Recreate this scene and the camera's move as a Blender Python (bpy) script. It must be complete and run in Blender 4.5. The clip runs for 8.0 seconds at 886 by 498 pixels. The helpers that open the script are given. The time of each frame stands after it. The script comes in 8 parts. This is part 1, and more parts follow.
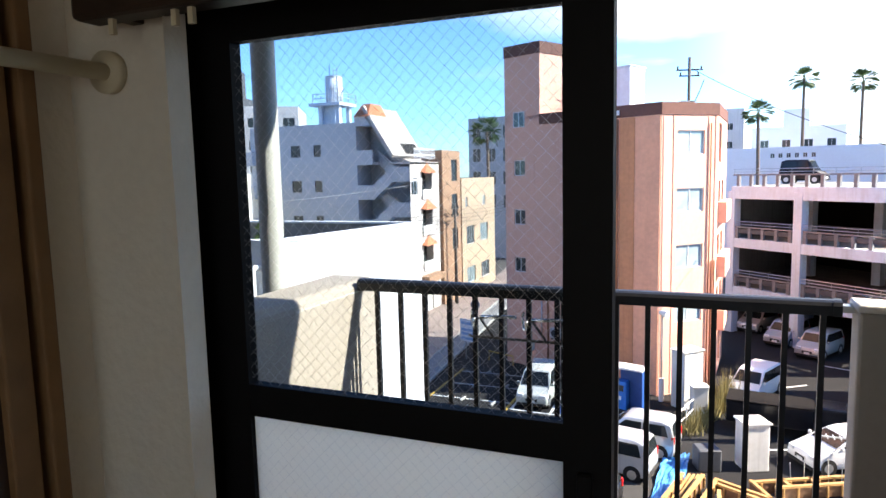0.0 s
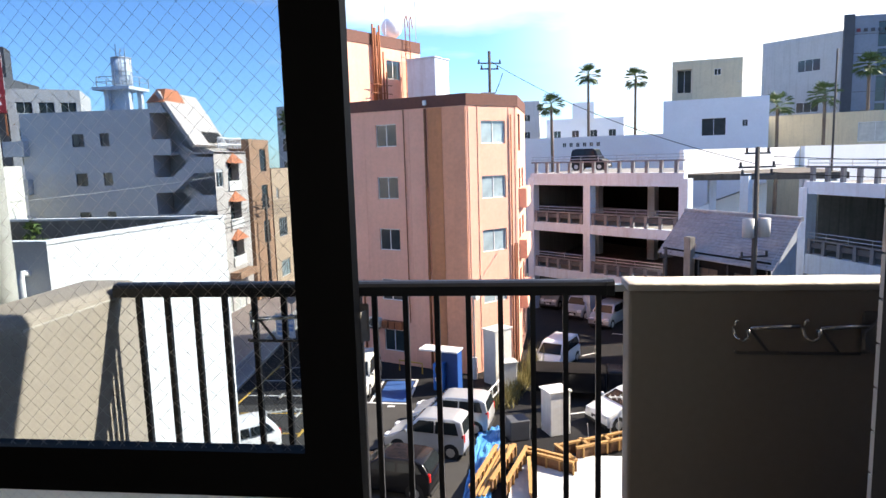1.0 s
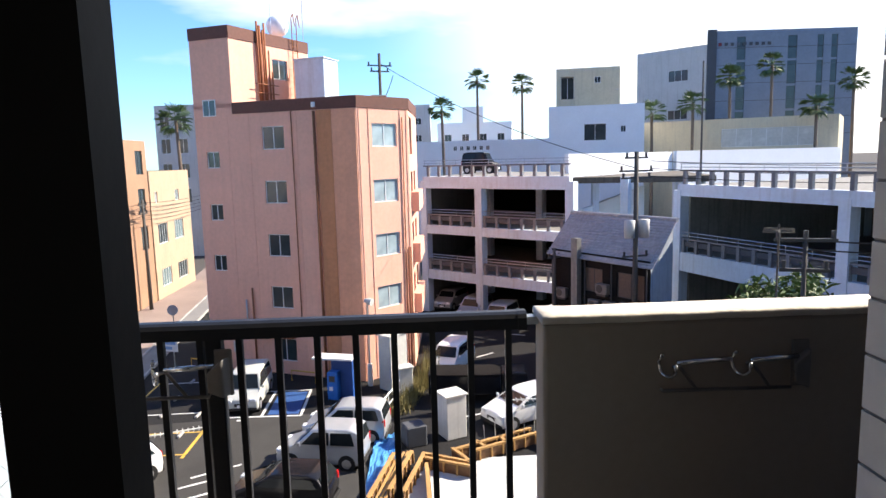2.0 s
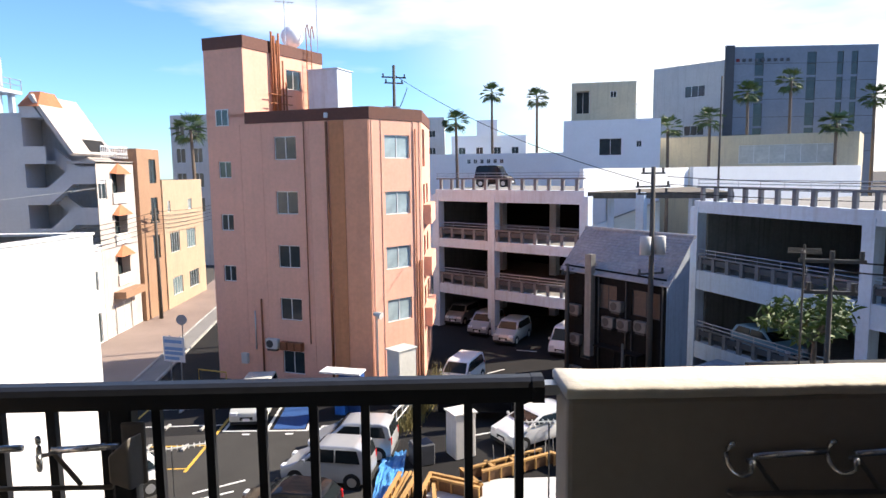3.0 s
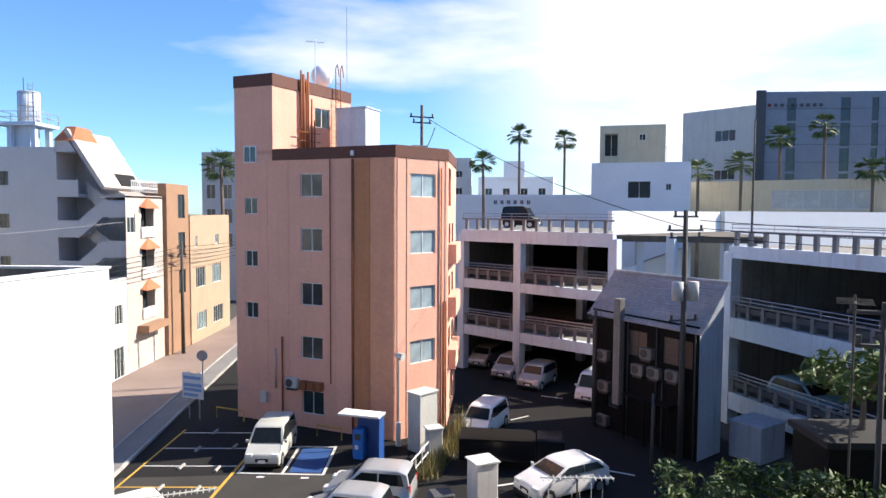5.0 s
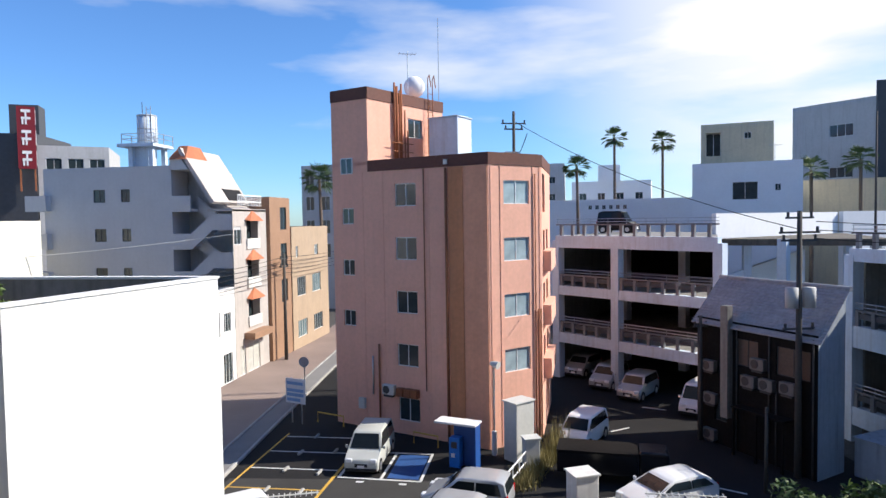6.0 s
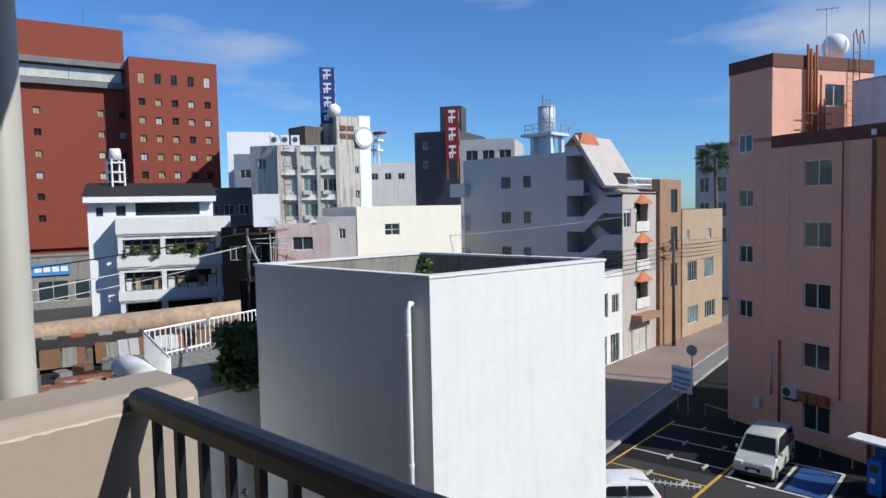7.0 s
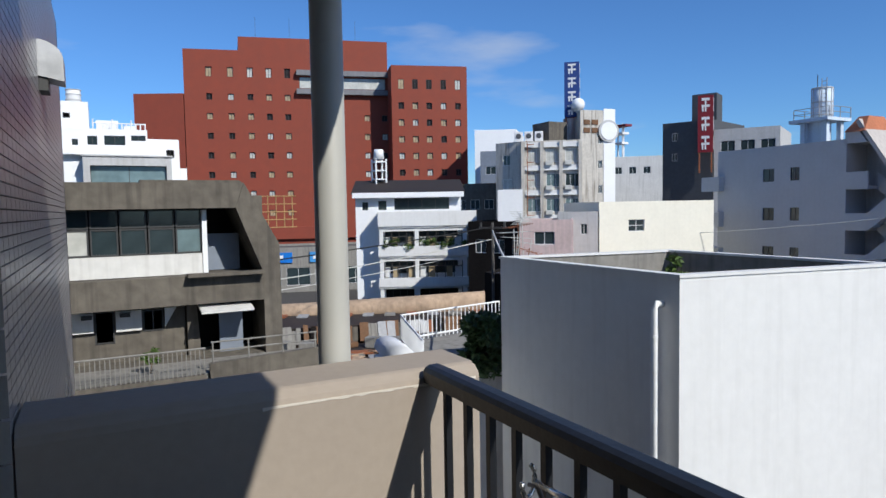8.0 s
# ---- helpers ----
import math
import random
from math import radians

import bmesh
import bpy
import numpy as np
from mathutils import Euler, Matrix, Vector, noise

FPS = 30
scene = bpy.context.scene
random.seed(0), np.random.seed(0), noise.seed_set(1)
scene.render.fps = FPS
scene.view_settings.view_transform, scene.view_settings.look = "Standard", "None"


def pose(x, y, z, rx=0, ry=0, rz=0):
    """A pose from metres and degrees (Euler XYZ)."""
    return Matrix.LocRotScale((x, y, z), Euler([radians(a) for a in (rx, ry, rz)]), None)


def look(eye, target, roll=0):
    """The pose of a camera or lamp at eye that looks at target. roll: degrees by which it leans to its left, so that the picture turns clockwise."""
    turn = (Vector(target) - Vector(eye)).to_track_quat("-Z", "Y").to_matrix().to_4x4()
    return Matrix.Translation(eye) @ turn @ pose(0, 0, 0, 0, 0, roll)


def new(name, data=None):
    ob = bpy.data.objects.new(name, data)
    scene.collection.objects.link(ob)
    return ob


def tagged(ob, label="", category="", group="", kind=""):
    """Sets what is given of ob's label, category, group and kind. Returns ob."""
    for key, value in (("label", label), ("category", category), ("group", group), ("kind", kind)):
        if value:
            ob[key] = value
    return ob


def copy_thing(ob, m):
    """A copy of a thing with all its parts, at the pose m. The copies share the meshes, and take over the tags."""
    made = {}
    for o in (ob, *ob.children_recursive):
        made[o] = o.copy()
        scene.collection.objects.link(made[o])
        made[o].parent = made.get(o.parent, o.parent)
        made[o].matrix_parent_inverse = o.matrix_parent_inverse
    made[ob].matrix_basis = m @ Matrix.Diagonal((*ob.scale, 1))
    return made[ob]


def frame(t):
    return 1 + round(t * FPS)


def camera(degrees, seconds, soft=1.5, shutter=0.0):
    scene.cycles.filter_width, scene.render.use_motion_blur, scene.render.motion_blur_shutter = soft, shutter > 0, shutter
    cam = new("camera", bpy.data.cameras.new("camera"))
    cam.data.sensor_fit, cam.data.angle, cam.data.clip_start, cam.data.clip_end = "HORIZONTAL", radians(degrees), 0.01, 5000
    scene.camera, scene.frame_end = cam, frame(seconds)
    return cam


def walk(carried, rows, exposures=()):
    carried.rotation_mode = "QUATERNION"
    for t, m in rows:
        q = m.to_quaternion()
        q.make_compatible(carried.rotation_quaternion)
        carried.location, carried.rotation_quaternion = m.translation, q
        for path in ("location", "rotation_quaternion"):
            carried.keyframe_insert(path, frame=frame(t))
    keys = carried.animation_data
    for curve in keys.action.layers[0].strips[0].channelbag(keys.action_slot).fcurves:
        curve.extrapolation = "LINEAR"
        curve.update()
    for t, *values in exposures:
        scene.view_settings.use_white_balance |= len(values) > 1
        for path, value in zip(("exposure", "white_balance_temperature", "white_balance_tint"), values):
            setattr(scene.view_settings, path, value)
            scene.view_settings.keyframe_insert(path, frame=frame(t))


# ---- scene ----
cam = camera(67.9, 8.0)
PATH = [
    (0, (-0.11, -2.688, 11.899), (-0.879, -0.855, 11.672), -1.3),
    (0.5, (-0.052, -2.594, 11.895), (-0.551, -0.673, 11.648), -1.7),
    (1, (-0.033, -2.458, 11.879), (-0.269, -0.491, 11.607), -1.7),
    (1.5, (-0.06, -2.234, 11.905), (-0.01, -0.251, 11.647), -1.3),
    (1.7, (-0.06, -2.169, 11.905), (0.039, -0.19, 11.631), -1.6),
    (2.8, (0.046, -1.612, 11.905), (0.076, 0.373, 11.661), -0.9),
    (3, (0.037, -1.508, 11.9), (0.086, 0.478, 11.666), -0.7),
    (3.5, (0.043, -1.274, 11.892), (0.138, 0.703, 11.603), -1.9),
    (4, (0.093, -1.089, 11.888), (0.115, 0.889, 11.598), -1.1),
    (4.5, (0.113, -0.962, 11.865), (0.088, 1.028, 11.665), 0.1),
    (4.7, (0.095, -0.908, 11.867), (0.071, 1.087, 11.723), 0.3),
    (5.8, (-0.001, -0.733, 11.84), (-0.12, 1.261, 11.749), -0.4),
    (6, (0.001, -0.695, 11.839), (-0.306, 1.279, 11.751), -0.9),
    (6.5, (0.148, -0.593, 11.854), (-0.693, 1.219, 11.741), -1.2),
    (7, (0.128, -0.758, 11.885), (-1.206, 0.728, 11.765), -1.2),
    (7.5, (0.139, -0.857, 11.9), (-1.489, 0.299, 11.775), -0.8),
    (8, (0.124, -0.889, 11.892), (-1.648, 0.03, 11.771), -1.0),
]
walk(cam, [(t, look(e, g, r)) for t, e, g, r in PATH],
     exposures=[(0.0, 2.0, 7500, 12), (0.5, 1.55, 7700, 12), (1.0, 1.35, 7700, 12), (1.7, 1.25, 7500, 12), (3.0, 1.05, 7650, 12), (4.5, 1.0, 7600, 12),
                (5.8, 0.6, 7000, 10), (6.5, 0.25, 6800, 10), (7.0, -0.08, 6500, 8), (8.0, -0.15, 6450, 8)])

# ---- light ----
SUN = Vector((1.25, 0.35, 1.0)).normalized()
world = bpy.data.worlds.new("sky")
scene.world = world
world.use_nodes = True
wn, wl = world.node_tree.nodes, world.node_tree.links
wn.clear()
w_out, w_bg, w_sky = wn.new("ShaderNodeOutputWorld"), wn.new("ShaderNodeBackground"), wn.new("ShaderNodeTexSky")
w_sky.sky_type = "NISHITA"
w_sky.sun_disc = False
w_sky.sun_elevation = math.asin(SUN.z)
w_sky.sun_rotation = math.atan2(SUN.x, SUN.y)
w_sky.air_density, w_sky.dust_density, w_sky.ozone_density = 1.0, 0.15, 6.0
w_co, w_map, w_no, w_ra, w_mix = (wn.new("ShaderNodeTexCoord"), wn.new("ShaderNodeMapping"), wn.new("ShaderNodeTexNoise"),
                                  wn.new("ShaderNodeValToRGB"), wn.new("ShaderNodeMixRGB"))
w_map.inputs["Scale"].default_value = (1.3, 1.3, 5.5)
w_map.inputs["Location"].default_value = (0.4, 1.7, 0.2)
w_no.inputs["Scale"].default_value, w_no.inputs["Detail"].default_value = 1.5, 6.0
w_no.inputs["Roughness"].default_value = 0.5
w_ra.color_ramp.elements[0].position, w_ra.color_ramp.elements[1].position = 0.60, 0.86
w_mix.inputs[2].default_value = (7.4, 7.7, 8.2, 1)
wl.new(w_co.outputs["Generated"], w_map.inputs["Vector"])
wl.new(w_map.outputs["Vector"], w_no.inputs["Vector"])
wl.new(w_no.outputs["Fac"], w_ra.inputs["Fac"])
# a bright cloud bank over the hillside
w_dot, w_bank, w_mod, w_sum = wn.new("ShaderNodeVectorMath"), wn.new("ShaderNodeMapRange"), wn.new("ShaderNodeMapRange"), wn.new("ShaderNodeMath")
w_dot.operation = "DOT_PRODUCT"
w_dot.inputs[1].default_value = Vector((0.52, 0.80, 0.30)).normalized()
wl.new(w_co.outputs["Generated"], w_dot.inputs[0])
wl.new(w_dot.outputs["Value"], w_bank.inputs["Value"])
w_bank.interpolation_type = "SMOOTHSTEP"
w_bank.inputs["From Min"].default_value, w_bank.inputs["From Max"].default_value = 0.80, 0.99
wl.new(w_no.outputs["Fac"], w_mod.inputs["Value"])
w_mod.inputs["From Min"].default_value, w_mod.inputs["From Max"].default_value = 0.30, 0.55
w_mul = wn.new("ShaderNodeMath")
w_mul.operation = "MULTIPLY"
wl.new(w_bank.outputs[0], w_mul.inputs[0])
wl.new(w_mod.outputs[0], w_mul.inputs[1])
w_sum.operation, w_sum.use_clamp = "ADD", True
wl.new(w_ra.outputs["Color"], w_sum.inputs[0])
wl.new(w_mul.outputs[0], w_sum.inputs[1])
wl.new(w_sum.outputs[0], w_mix.inputs[0])
w_tint = wn.new("ShaderNodeMixRGB")
w_tint.blend_type = "MULTIPLY"
w_tint.inputs[0].default_value, w_tint.inputs[2].default_value = 1.0, (0.78, 1.12, 1.50, 1)
wl.new(w_sky.outputs["Color"], w_tint.inputs[1])
wl.new(w_tint.outputs["Color"], w_mix.inputs[1])
wl.new(w_mix.outputs["Color"], w_bg.inputs["Color"])
w_bg.inputs["Strength"].default_value = 0.095
wl.new(w_bg.outputs["Background"], w_out.inputs["Surface"])
sun = new("sun", bpy.data.lights.new("sun", "SUN"))
sun.data.energy, sun.data.angle, sun.data.color = 5.0, radians(0.53), (1.0, 0.965, 0.91)
sun.matrix_basis = look(SUN * 200, (0, 0, 0))


# ---- materials ----
def mat(name, col, rough=0.8, var=0.16, scale=6.0, bump=0.25, metal=0.0, streak=0.0, big=0.7, spec=0.4, dirt=(0.25, 0.22, 0.19)):
    m = bpy.data.materials.new(name)
    m.use_nodes = True
    n, l = m.node_tree.nodes, m.node_tree.links
    p = n["Principled BSDF"]
    p.inputs["Roughness"].default_value, p.inputs["Metallic"].default_value = rough, metal
    p.inputs["Specular IOR Level"].default_value = spec
    co = n.new("ShaderNodeTexCoord")
    fine, coarse = n.new("ShaderNodeTexNoise"), n.new("ShaderNodeTexNoise")
    for t, s in ((fine, scale), (coarse, big)):
        t.inputs["Scale"].default_value, t.inputs["Detail"].default_value = s, 5.0
        l.new(co.outputs["Object"], t.inputs["Vector"])
    add = n.new("ShaderNodeMath")
    add.operation = "ADD"
    l.new(fine.outputs["Fac"], add.inputs[0])
    l.new(coarse.outputs["Fac"], add.inputs[1])
    ramp = n.new("ShaderNodeMapRange")
    ramp.inputs["From Min"].default_value, ramp.inputs["From Max"].default_value = 0.6, 1.4
    ramp.inputs["To Min"].default_value, ramp.inputs["To Max"].default_value = 1 - var, 1 + var
    l.new(add.outputs[0], ramp.inputs["Value"])
    mul = n.new("ShaderNodeVectorMath")
    mul.operation = "SCALE"
    mul.inputs[0].default_value = col
    l.new(ramp.outputs[0], mul.inputs["Scale"])
    last = mul.outputs["Vector"]
    if streak:
        mp, st, rr, mx = n.new("ShaderNodeMapping"), n.new("ShaderNodeTexNoise"), n.new("ShaderNodeMapRange"), n.new("ShaderNodeMixRGB")
        mp.inputs["Scale"].default_value = (2.6, 2.6, 0.16)
        st.inputs["Scale"].default_value, st.inputs["Detail"].default_value = 1.6, 6.0
        l.new(co.outputs["Object"], mp.inputs["Vector"])
        l.new(mp.outputs["Vector"], st.inputs["Vector"])
        l.new(st.outputs["Fac"], rr.inputs["Value"])
        rr.inputs["From Min"].default_value, rr.inputs["From Max"].default_value = 0.5, 0.75
        rr.inputs["To Min"].default_value, rr.inputs["To Max"].default_value = 0.0, streak
        l.new(rr.outputs[0], mx.inputs[0])
        l.new(last, mx.inputs[1])
        mx.inputs[2].default_value = (*dirt, 1)
        last = mx.outputs["Color"]
    l.new(last, p.inputs["Base Color"])
    if bump:
        b = n.new("ShaderNodeBump")
        b.inputs["Strength"].default_value, b.inputs["Distance"].default_value = bump, 0.02
        l.new(fine.outputs["Fac"], b.inputs["Height"])
        l.new(b.outputs["Normal"], p.inputs["Normal"])
    rv = n.new("ShaderNodeMapRange")
    rv.inputs["To Min"].default_value, rv.inputs["To Max"].default_value = max(0.02, rough - 0.1), min(1.0, rough + 0.1)
    l.new(coarse.outputs["Fac"], rv.inputs["Value"])
    l.new(rv.outputs[0], p.inputs["Roughness"])
    return m


def varied(m, amount):
    """Each piece a little lighter or darker, by Object Info's Random."""
    n, l = m.node_tree.nodes, m.node_tree.links
    p = n["Principled BSDF"]
    src = p.inputs["Base Color"].links[0].from_socket
    oi, r, s = n.new("ShaderNodeObjectInfo"), n.new("ShaderNodeMapRange"), n.new("ShaderNodeVectorMath")
    s.operation = "SCALE"
    r.inputs["To Min"].default_value, r.inputs["To Max"].default_value = 1 - amount, 1 + amount
    l.new(oi.outputs["Random"], r.inputs["Value"])
    l.new(src, s.inputs[0])
    l.new(r.outputs[0], s.inputs["Scale"])
    l.new(s.outputs["Vector"], p.inputs["Base Color"])
    return m


M = {}
M["asphalt"] = mat("asphalt", (0.022, 0.0215, 0.022), 0.9, 0.3, 40, 0.5, big=0.25, spec=0.12)
M["asphalt_sunlit"] = mat("worn asphalt, lightened as sunlit", (0.055, 0.053, 0.050), 0.9, 0.3, 30, 0.5, big=0.4, spec=0.12)
M["glass_sky"] = mat("pale curtain behind glass", (0.32, 0.41, 0.44), 0.12, 0.3, 1.5, 0.0, spec=0.6)
# white car paint darkened to paint the shade on the minivan
M["car_white_shaded"] = mat("white car paint, toned down as shaded", (0.50, 0.51, 0.47), 0.2, 0.05, 3, 0.0, spec=0.6)
# appliance colour with the timber wall's shade put in, plus dirt streaks
M["ac_shaded"] = mat("streaked appliance grey, darkened as shaded", (0.15, 0.15, 0.145), 0.6, 0.2, 6, 0.1, streak=0.4)
M["pole"] = mat("dark concrete pole", (0.07, 0.065, 0.06), 0.85, 0.2, 9, 0.3)
M["ground"] = mat("ground", (0.08, 0.075, 0.07), 0.9, 0.3, 3, 0.4, big=0.05, spec=0.15)
M["street"] = mat("street paving", (0.25, 0.19, 0.165), 0.8, 0.25, 14, 0.4, big=0.3)
M["pavement"] = mat("pavement", (0.20, 0.195, 0.19), 0.85, 0.2, 12, 0.3)
M["kerb"] = mat("kerb concrete", (0.36, 0.35, 0.33), 0.85, 0.2, 10, 0.3)
M["line_white"] = mat("worn white paint", (0.62, 0.62, 0.60), 0.7, 0.3, 25, 0.2)
M["line_yellow"] = mat("worn yellow paint", (0.60, 0.36, 0.06), 0.7, 0.3, 25, 0.2)
M["paint_blue"] = mat("blue ground paint", (0.02, 0.075, 0.23), 0.7, 0.35, 18, 0.2)
M["pink"] = mat("salmon render", (0.78, 0.42, 0.31), 0.85, 0.09, 5, 0.2, streak=0.12, dirt=(0.42, 0.22, 0.16))
M["orange"] = mat("orange render", (0.76, 0.36, 0.225), 0.85, 0.12, 5, 0.3, streak=0.15, dirt=(0.45, 0.2, 0.11))
M["orange_deep"] = mat("weathered deep orange render", (0.56, 0.235, 0.115), 0.85, 0.15, 5, 0.3, streak=0.25, dirt=(0.28, 0.12, 0.06))
M["brownband"] = mat("brown band", (0.13, 0.05, 0.035), 0.7, 0.2, 6, 0.2)
M["white"] = mat("white render", (0.70, 0.70, 0.69), 0.85, 0.05, 4, 0.2, streak=0.2, dirt=(0.46, 0.45, 0.43))
M["white_clean"] = mat("white paint", (0.80, 0.81, 0.82), 0.8, 0.04, 4, 0.15)
M["offwhite"] = mat("off-white render", (0.66, 0.65, 0.62), 0.85, 0.1, 4, 0.2, streak=0.35, dirt=(0.35, 0.33, 0.30))
M["grey_wall"] = mat("grey render", (0.46, 0.46, 0.46), 0.85, 0.1, 4, 0.2, streak=0.3)
M["concrete"] = mat("weathered concrete", (0.24, 0.23, 0.21), 0.9, 0.2, 5, 0.5, streak=0.6, dirt=(0.10, 0.09, 0.08))
M["concrete_dark"] = mat("dark stained concrete", (0.125, 0.11, 0.09), 0.92, 0.35, 3, 0.7, streak=0.7, dirt=(0.05, 0.045, 0.04))
M["concrete_pale"] = mat("pale concrete", (0.58, 0.67, 0.77), 0.88, 0.1, 5, 0.3, streak=0.25)
M["brick_red"] = mat("red-brown tile", (0.225, 0.046, 0.025), 0.75, 0.12, 9, 0.2)
M["brick_red_dark"] = mat("red-brown tile, lower", (0.225, 0.046, 0.026), 0.75, 0.12, 9, 0.2)
M["tan"] = mat("tan render", (0.42, 0.31, 0.215), 0.85, 0.12, 5, 0.3, streak=0.25)
M["curtain"] = mat("cream curtain behind glass", (0.40, 0.31, 0.19), 0.3, 0.3, 2, 0.0, spec=0.4)
M["cream_white"] = mat("cream white render", (0.80, 0.77, 0.66), 0.85, 0.05, 4, 0.15, streak=0.1, dirt=(0.6, 0.55, 0.45))
M["cream_wall"] = mat("cream yellow render", (0.62, 0.54, 0.38), 0.85, 0.1, 5, 0.2, streak=0.25)
M["brown"] = mat("brown tile", (0.32, 0.19, 0.12), 0.8, 0.15, 6, 0.3)
M["terracotta"] = mat("terracotta tile", (0.45, 0.16, 0.08), 0.8, 0.25, 8, 0.4)
M["grey_panel"] = mat("blue-grey cladding", (0.20, 0.23, 0.28), 0.6, 0.12, 3, 0.2)
M["grey_dark"] = mat("dark grey cladding", (0.07, 0.075, 0.085), 0.7, 0.15, 3, 0.2)
M["black_frame"] = mat("black anodised aluminium", (0.005, 0.005, 0.006), 0.6, 0.2, 20, 0.05, spec=0.12)
M["rail"] = mat("dark painted rail", (0.014, 0.015, 0.018), 0.42, 0.25, 25, 0.1, spec=0.32)
M["alu"] = mat("window aluminium", (0.72, 0.73, 0.73), 0.4, 0.08, 10, 0.05, metal=0.1)
M["alu_dark"] = mat("dark window frame", (0.05, 0.05, 0.05), 0.5, 0.1, 10, 0.05)
M["glass_dark"] = mat("dark window glass", (0.03, 0.045, 0.05), 0.08, 0.3, 2, 0.0, spec=0.6)
M["glass_far"] = mat("dim window glass", (0.025, 0.02, 0.018), 0.3, 0.3, 2, 0.0, spec=0.12)
M["glass_teal"] = mat("curtained window glass", (0.14, 0.20, 0.21), 0.1, 0.3, 1.5, 0.0, spec=0.6)
M["panel_brown"] = mat("brown shutter panel", (0.12, 0.085, 0.065), 0.7, 0.25, 9, 0.2)
M["gable"] = mat("blue-grey sheet cladding", (0.36, 0.41, 0.47), 0.6, 0.12, 4, 0.2, streak=0.4, dirt=(0.10, 0.11, 0.12))
M["roof_slate"] = mat("weathered slate roof", (0.27, 0.28, 0.30), 0.45, 0.3, 5, 0.3)
M["bamboo"] = mat("bamboo scaffold pole", (0.36, 0.22, 0.09), 0.7, 0.2, 9, 0.1)
M["glass_pale"] = mat("pale blind behind glass", (0.50, 0.50, 0.46), 0.25, 0.2, 3, 0.0, spec=0.5)
# near-black colour standing in for the shade inside openings
M["dark_void"] = mat("unlit interior", (0.012, 0.012, 0.013), 0.9, 0.3, 3, 0.0)
M["parapet"] = mat("beige parapet paint", (0.35, 0.295, 0.24), 0.85, 0.06, 30, 0.03, streak=0.0)
# paler parapet paint: real for chipped edges, painted sunlight on the coping
M["parapet_sunlit_worn"] = mat("worn pale paint, lightened as sunlit", (0.62, 0.57, 0.49), 0.85, 0.12, 18, 0.35)
M["pipe"] = mat("grey-beige pipe", (0.42, 0.41, 0.37), 0.5, 0.08, 6, 0.05)
M["pipe_white"] = mat("white downpipe", (0.78, 0.78, 0.77), 0.5, 0.08, 6, 0.05)
M["steel"] = mat("galvanised steel", (0.50, 0.51, 0.52), 0.4, 0.15, 14, 0.1, metal=0.8)
M["rust"] = mat("rusty steel", (0.28, 0.10, 0.045), 0.85, 0.35, 12, 0.4)
M["roof_tile"] = mat("grey roof sheet", (0.30, 0.31, 0.33), 0.45, 0.2, 6, 0.2)
M["roof_brown"] = mat("dark brown roof", (0.032, 0.024, 0.020), 0.7, 0.25, 6, 0.3)
M["roof_grey"] = mat("flat roof membrane", (0.10, 0.10, 0.095), 0.9, 0.3, 2, 0.4)
# near-black for weathered boards; also paints shade at the back of recesses
M["wood_and_shade"] = mat("dark weathered boards and painted shade", (0.015, 0.013, 0.012), 0.95, 0.3, 7, 0.5, spec=0.08)
M["wood_tan"] = mat("tan timber", (0.42, 0.24, 0.09), 0.8, 0.25, 9, 0.3)
M["wood_brown"] = mat("brown plywood", (0.16, 0.085, 0.045), 0.85, 0.3, 9, 0.4)
M["wood_curtain"] = mat("brown stained wood", (0.20, 0.11, 0.05), 0.6, 0.25, 12, 0.2)
M["wood_black"] = mat("dark brown wood", (0.035, 0.02, 0.014), 0.5, 0.25, 12, 0.2)
M["plaster"] = mat("interior wallpaper", (0.70, 0.66, 0.59), 0.9, 0.05, 40, 0.25)
M["floor_wood"] = mat("wood floor", (0.25, 0.15, 0.08), 0.5, 0.2, 5, 0.1)
M["tile"] = varied(mat("pale glazed tile", (0.36, 0.345, 0.32), 0.35, 0.08, 30, 0.1, spec=0.5), 0.1)
M["tile_grey"] = varied(mat("grey glazed tile", (0.27, 0.255, 0.25), 0.3, 0.08, 30, 0.1, spec=0.5), 0.12)
M["tile_base"] = mat("tile joints and render", (0.13, 0.125, 0.115), 0.8, 0.15, 20, 0.2)
M["grout"] = mat("dark grout", (0.05, 0.045, 0.04), 0.9, 0.2, 30, 0.2)
M["floor_paint"] = mat("dark grey balcony floor paint", (0.10, 0.098, 0.092), 0.8, 0.2, 12, 0.3)
M["cream"] = mat("cream plastic", (0.60, 0.54, 0.40), 0.5, 0.06, 20, 0.05)
M["rubber"] = mat("black rubber", (0.015, 0.015, 0.015), 0.8, 0.2, 20, 0.1)
M["car_white"] = mat("white car paint", (0.78, 0.78, 0.77), 0.18, 0.03, 3, 0.0, spec=0.6)
M["car_silver"] = mat("silver car paint", (0.50, 0.52, 0.54), 0.22, 0.05, 3, 0.0, metal=0.4)
M["car_black"] = mat("black car paint", (0.01, 0.01, 0.012), 0.16, 0.2, 3, 0.0, spec=0.25)
M["car_blue"] = mat("pale blue car paint", (0.17, 0.30, 0.38), 0.2, 0.05, 3, 0.0)
M["car_glass"] = mat("car glass", (0.012, 0.016, 0.018), 0.06, 0.2, 3, 0.0, spec=0.25)
M["lamp_red"] = mat("red lens", (0.45, 0.012, 0.012), 0.2, 0.1, 9, 0.0)
M["lamp_clear"] = mat("clear lens", (0.7, 0.72, 0.74), 0.15, 0.1, 9, 0.0)
M["blue"] = mat("blue enamel", (0.01, 0.16, 0.55), 0.4, 0.15, 5, 0.05)
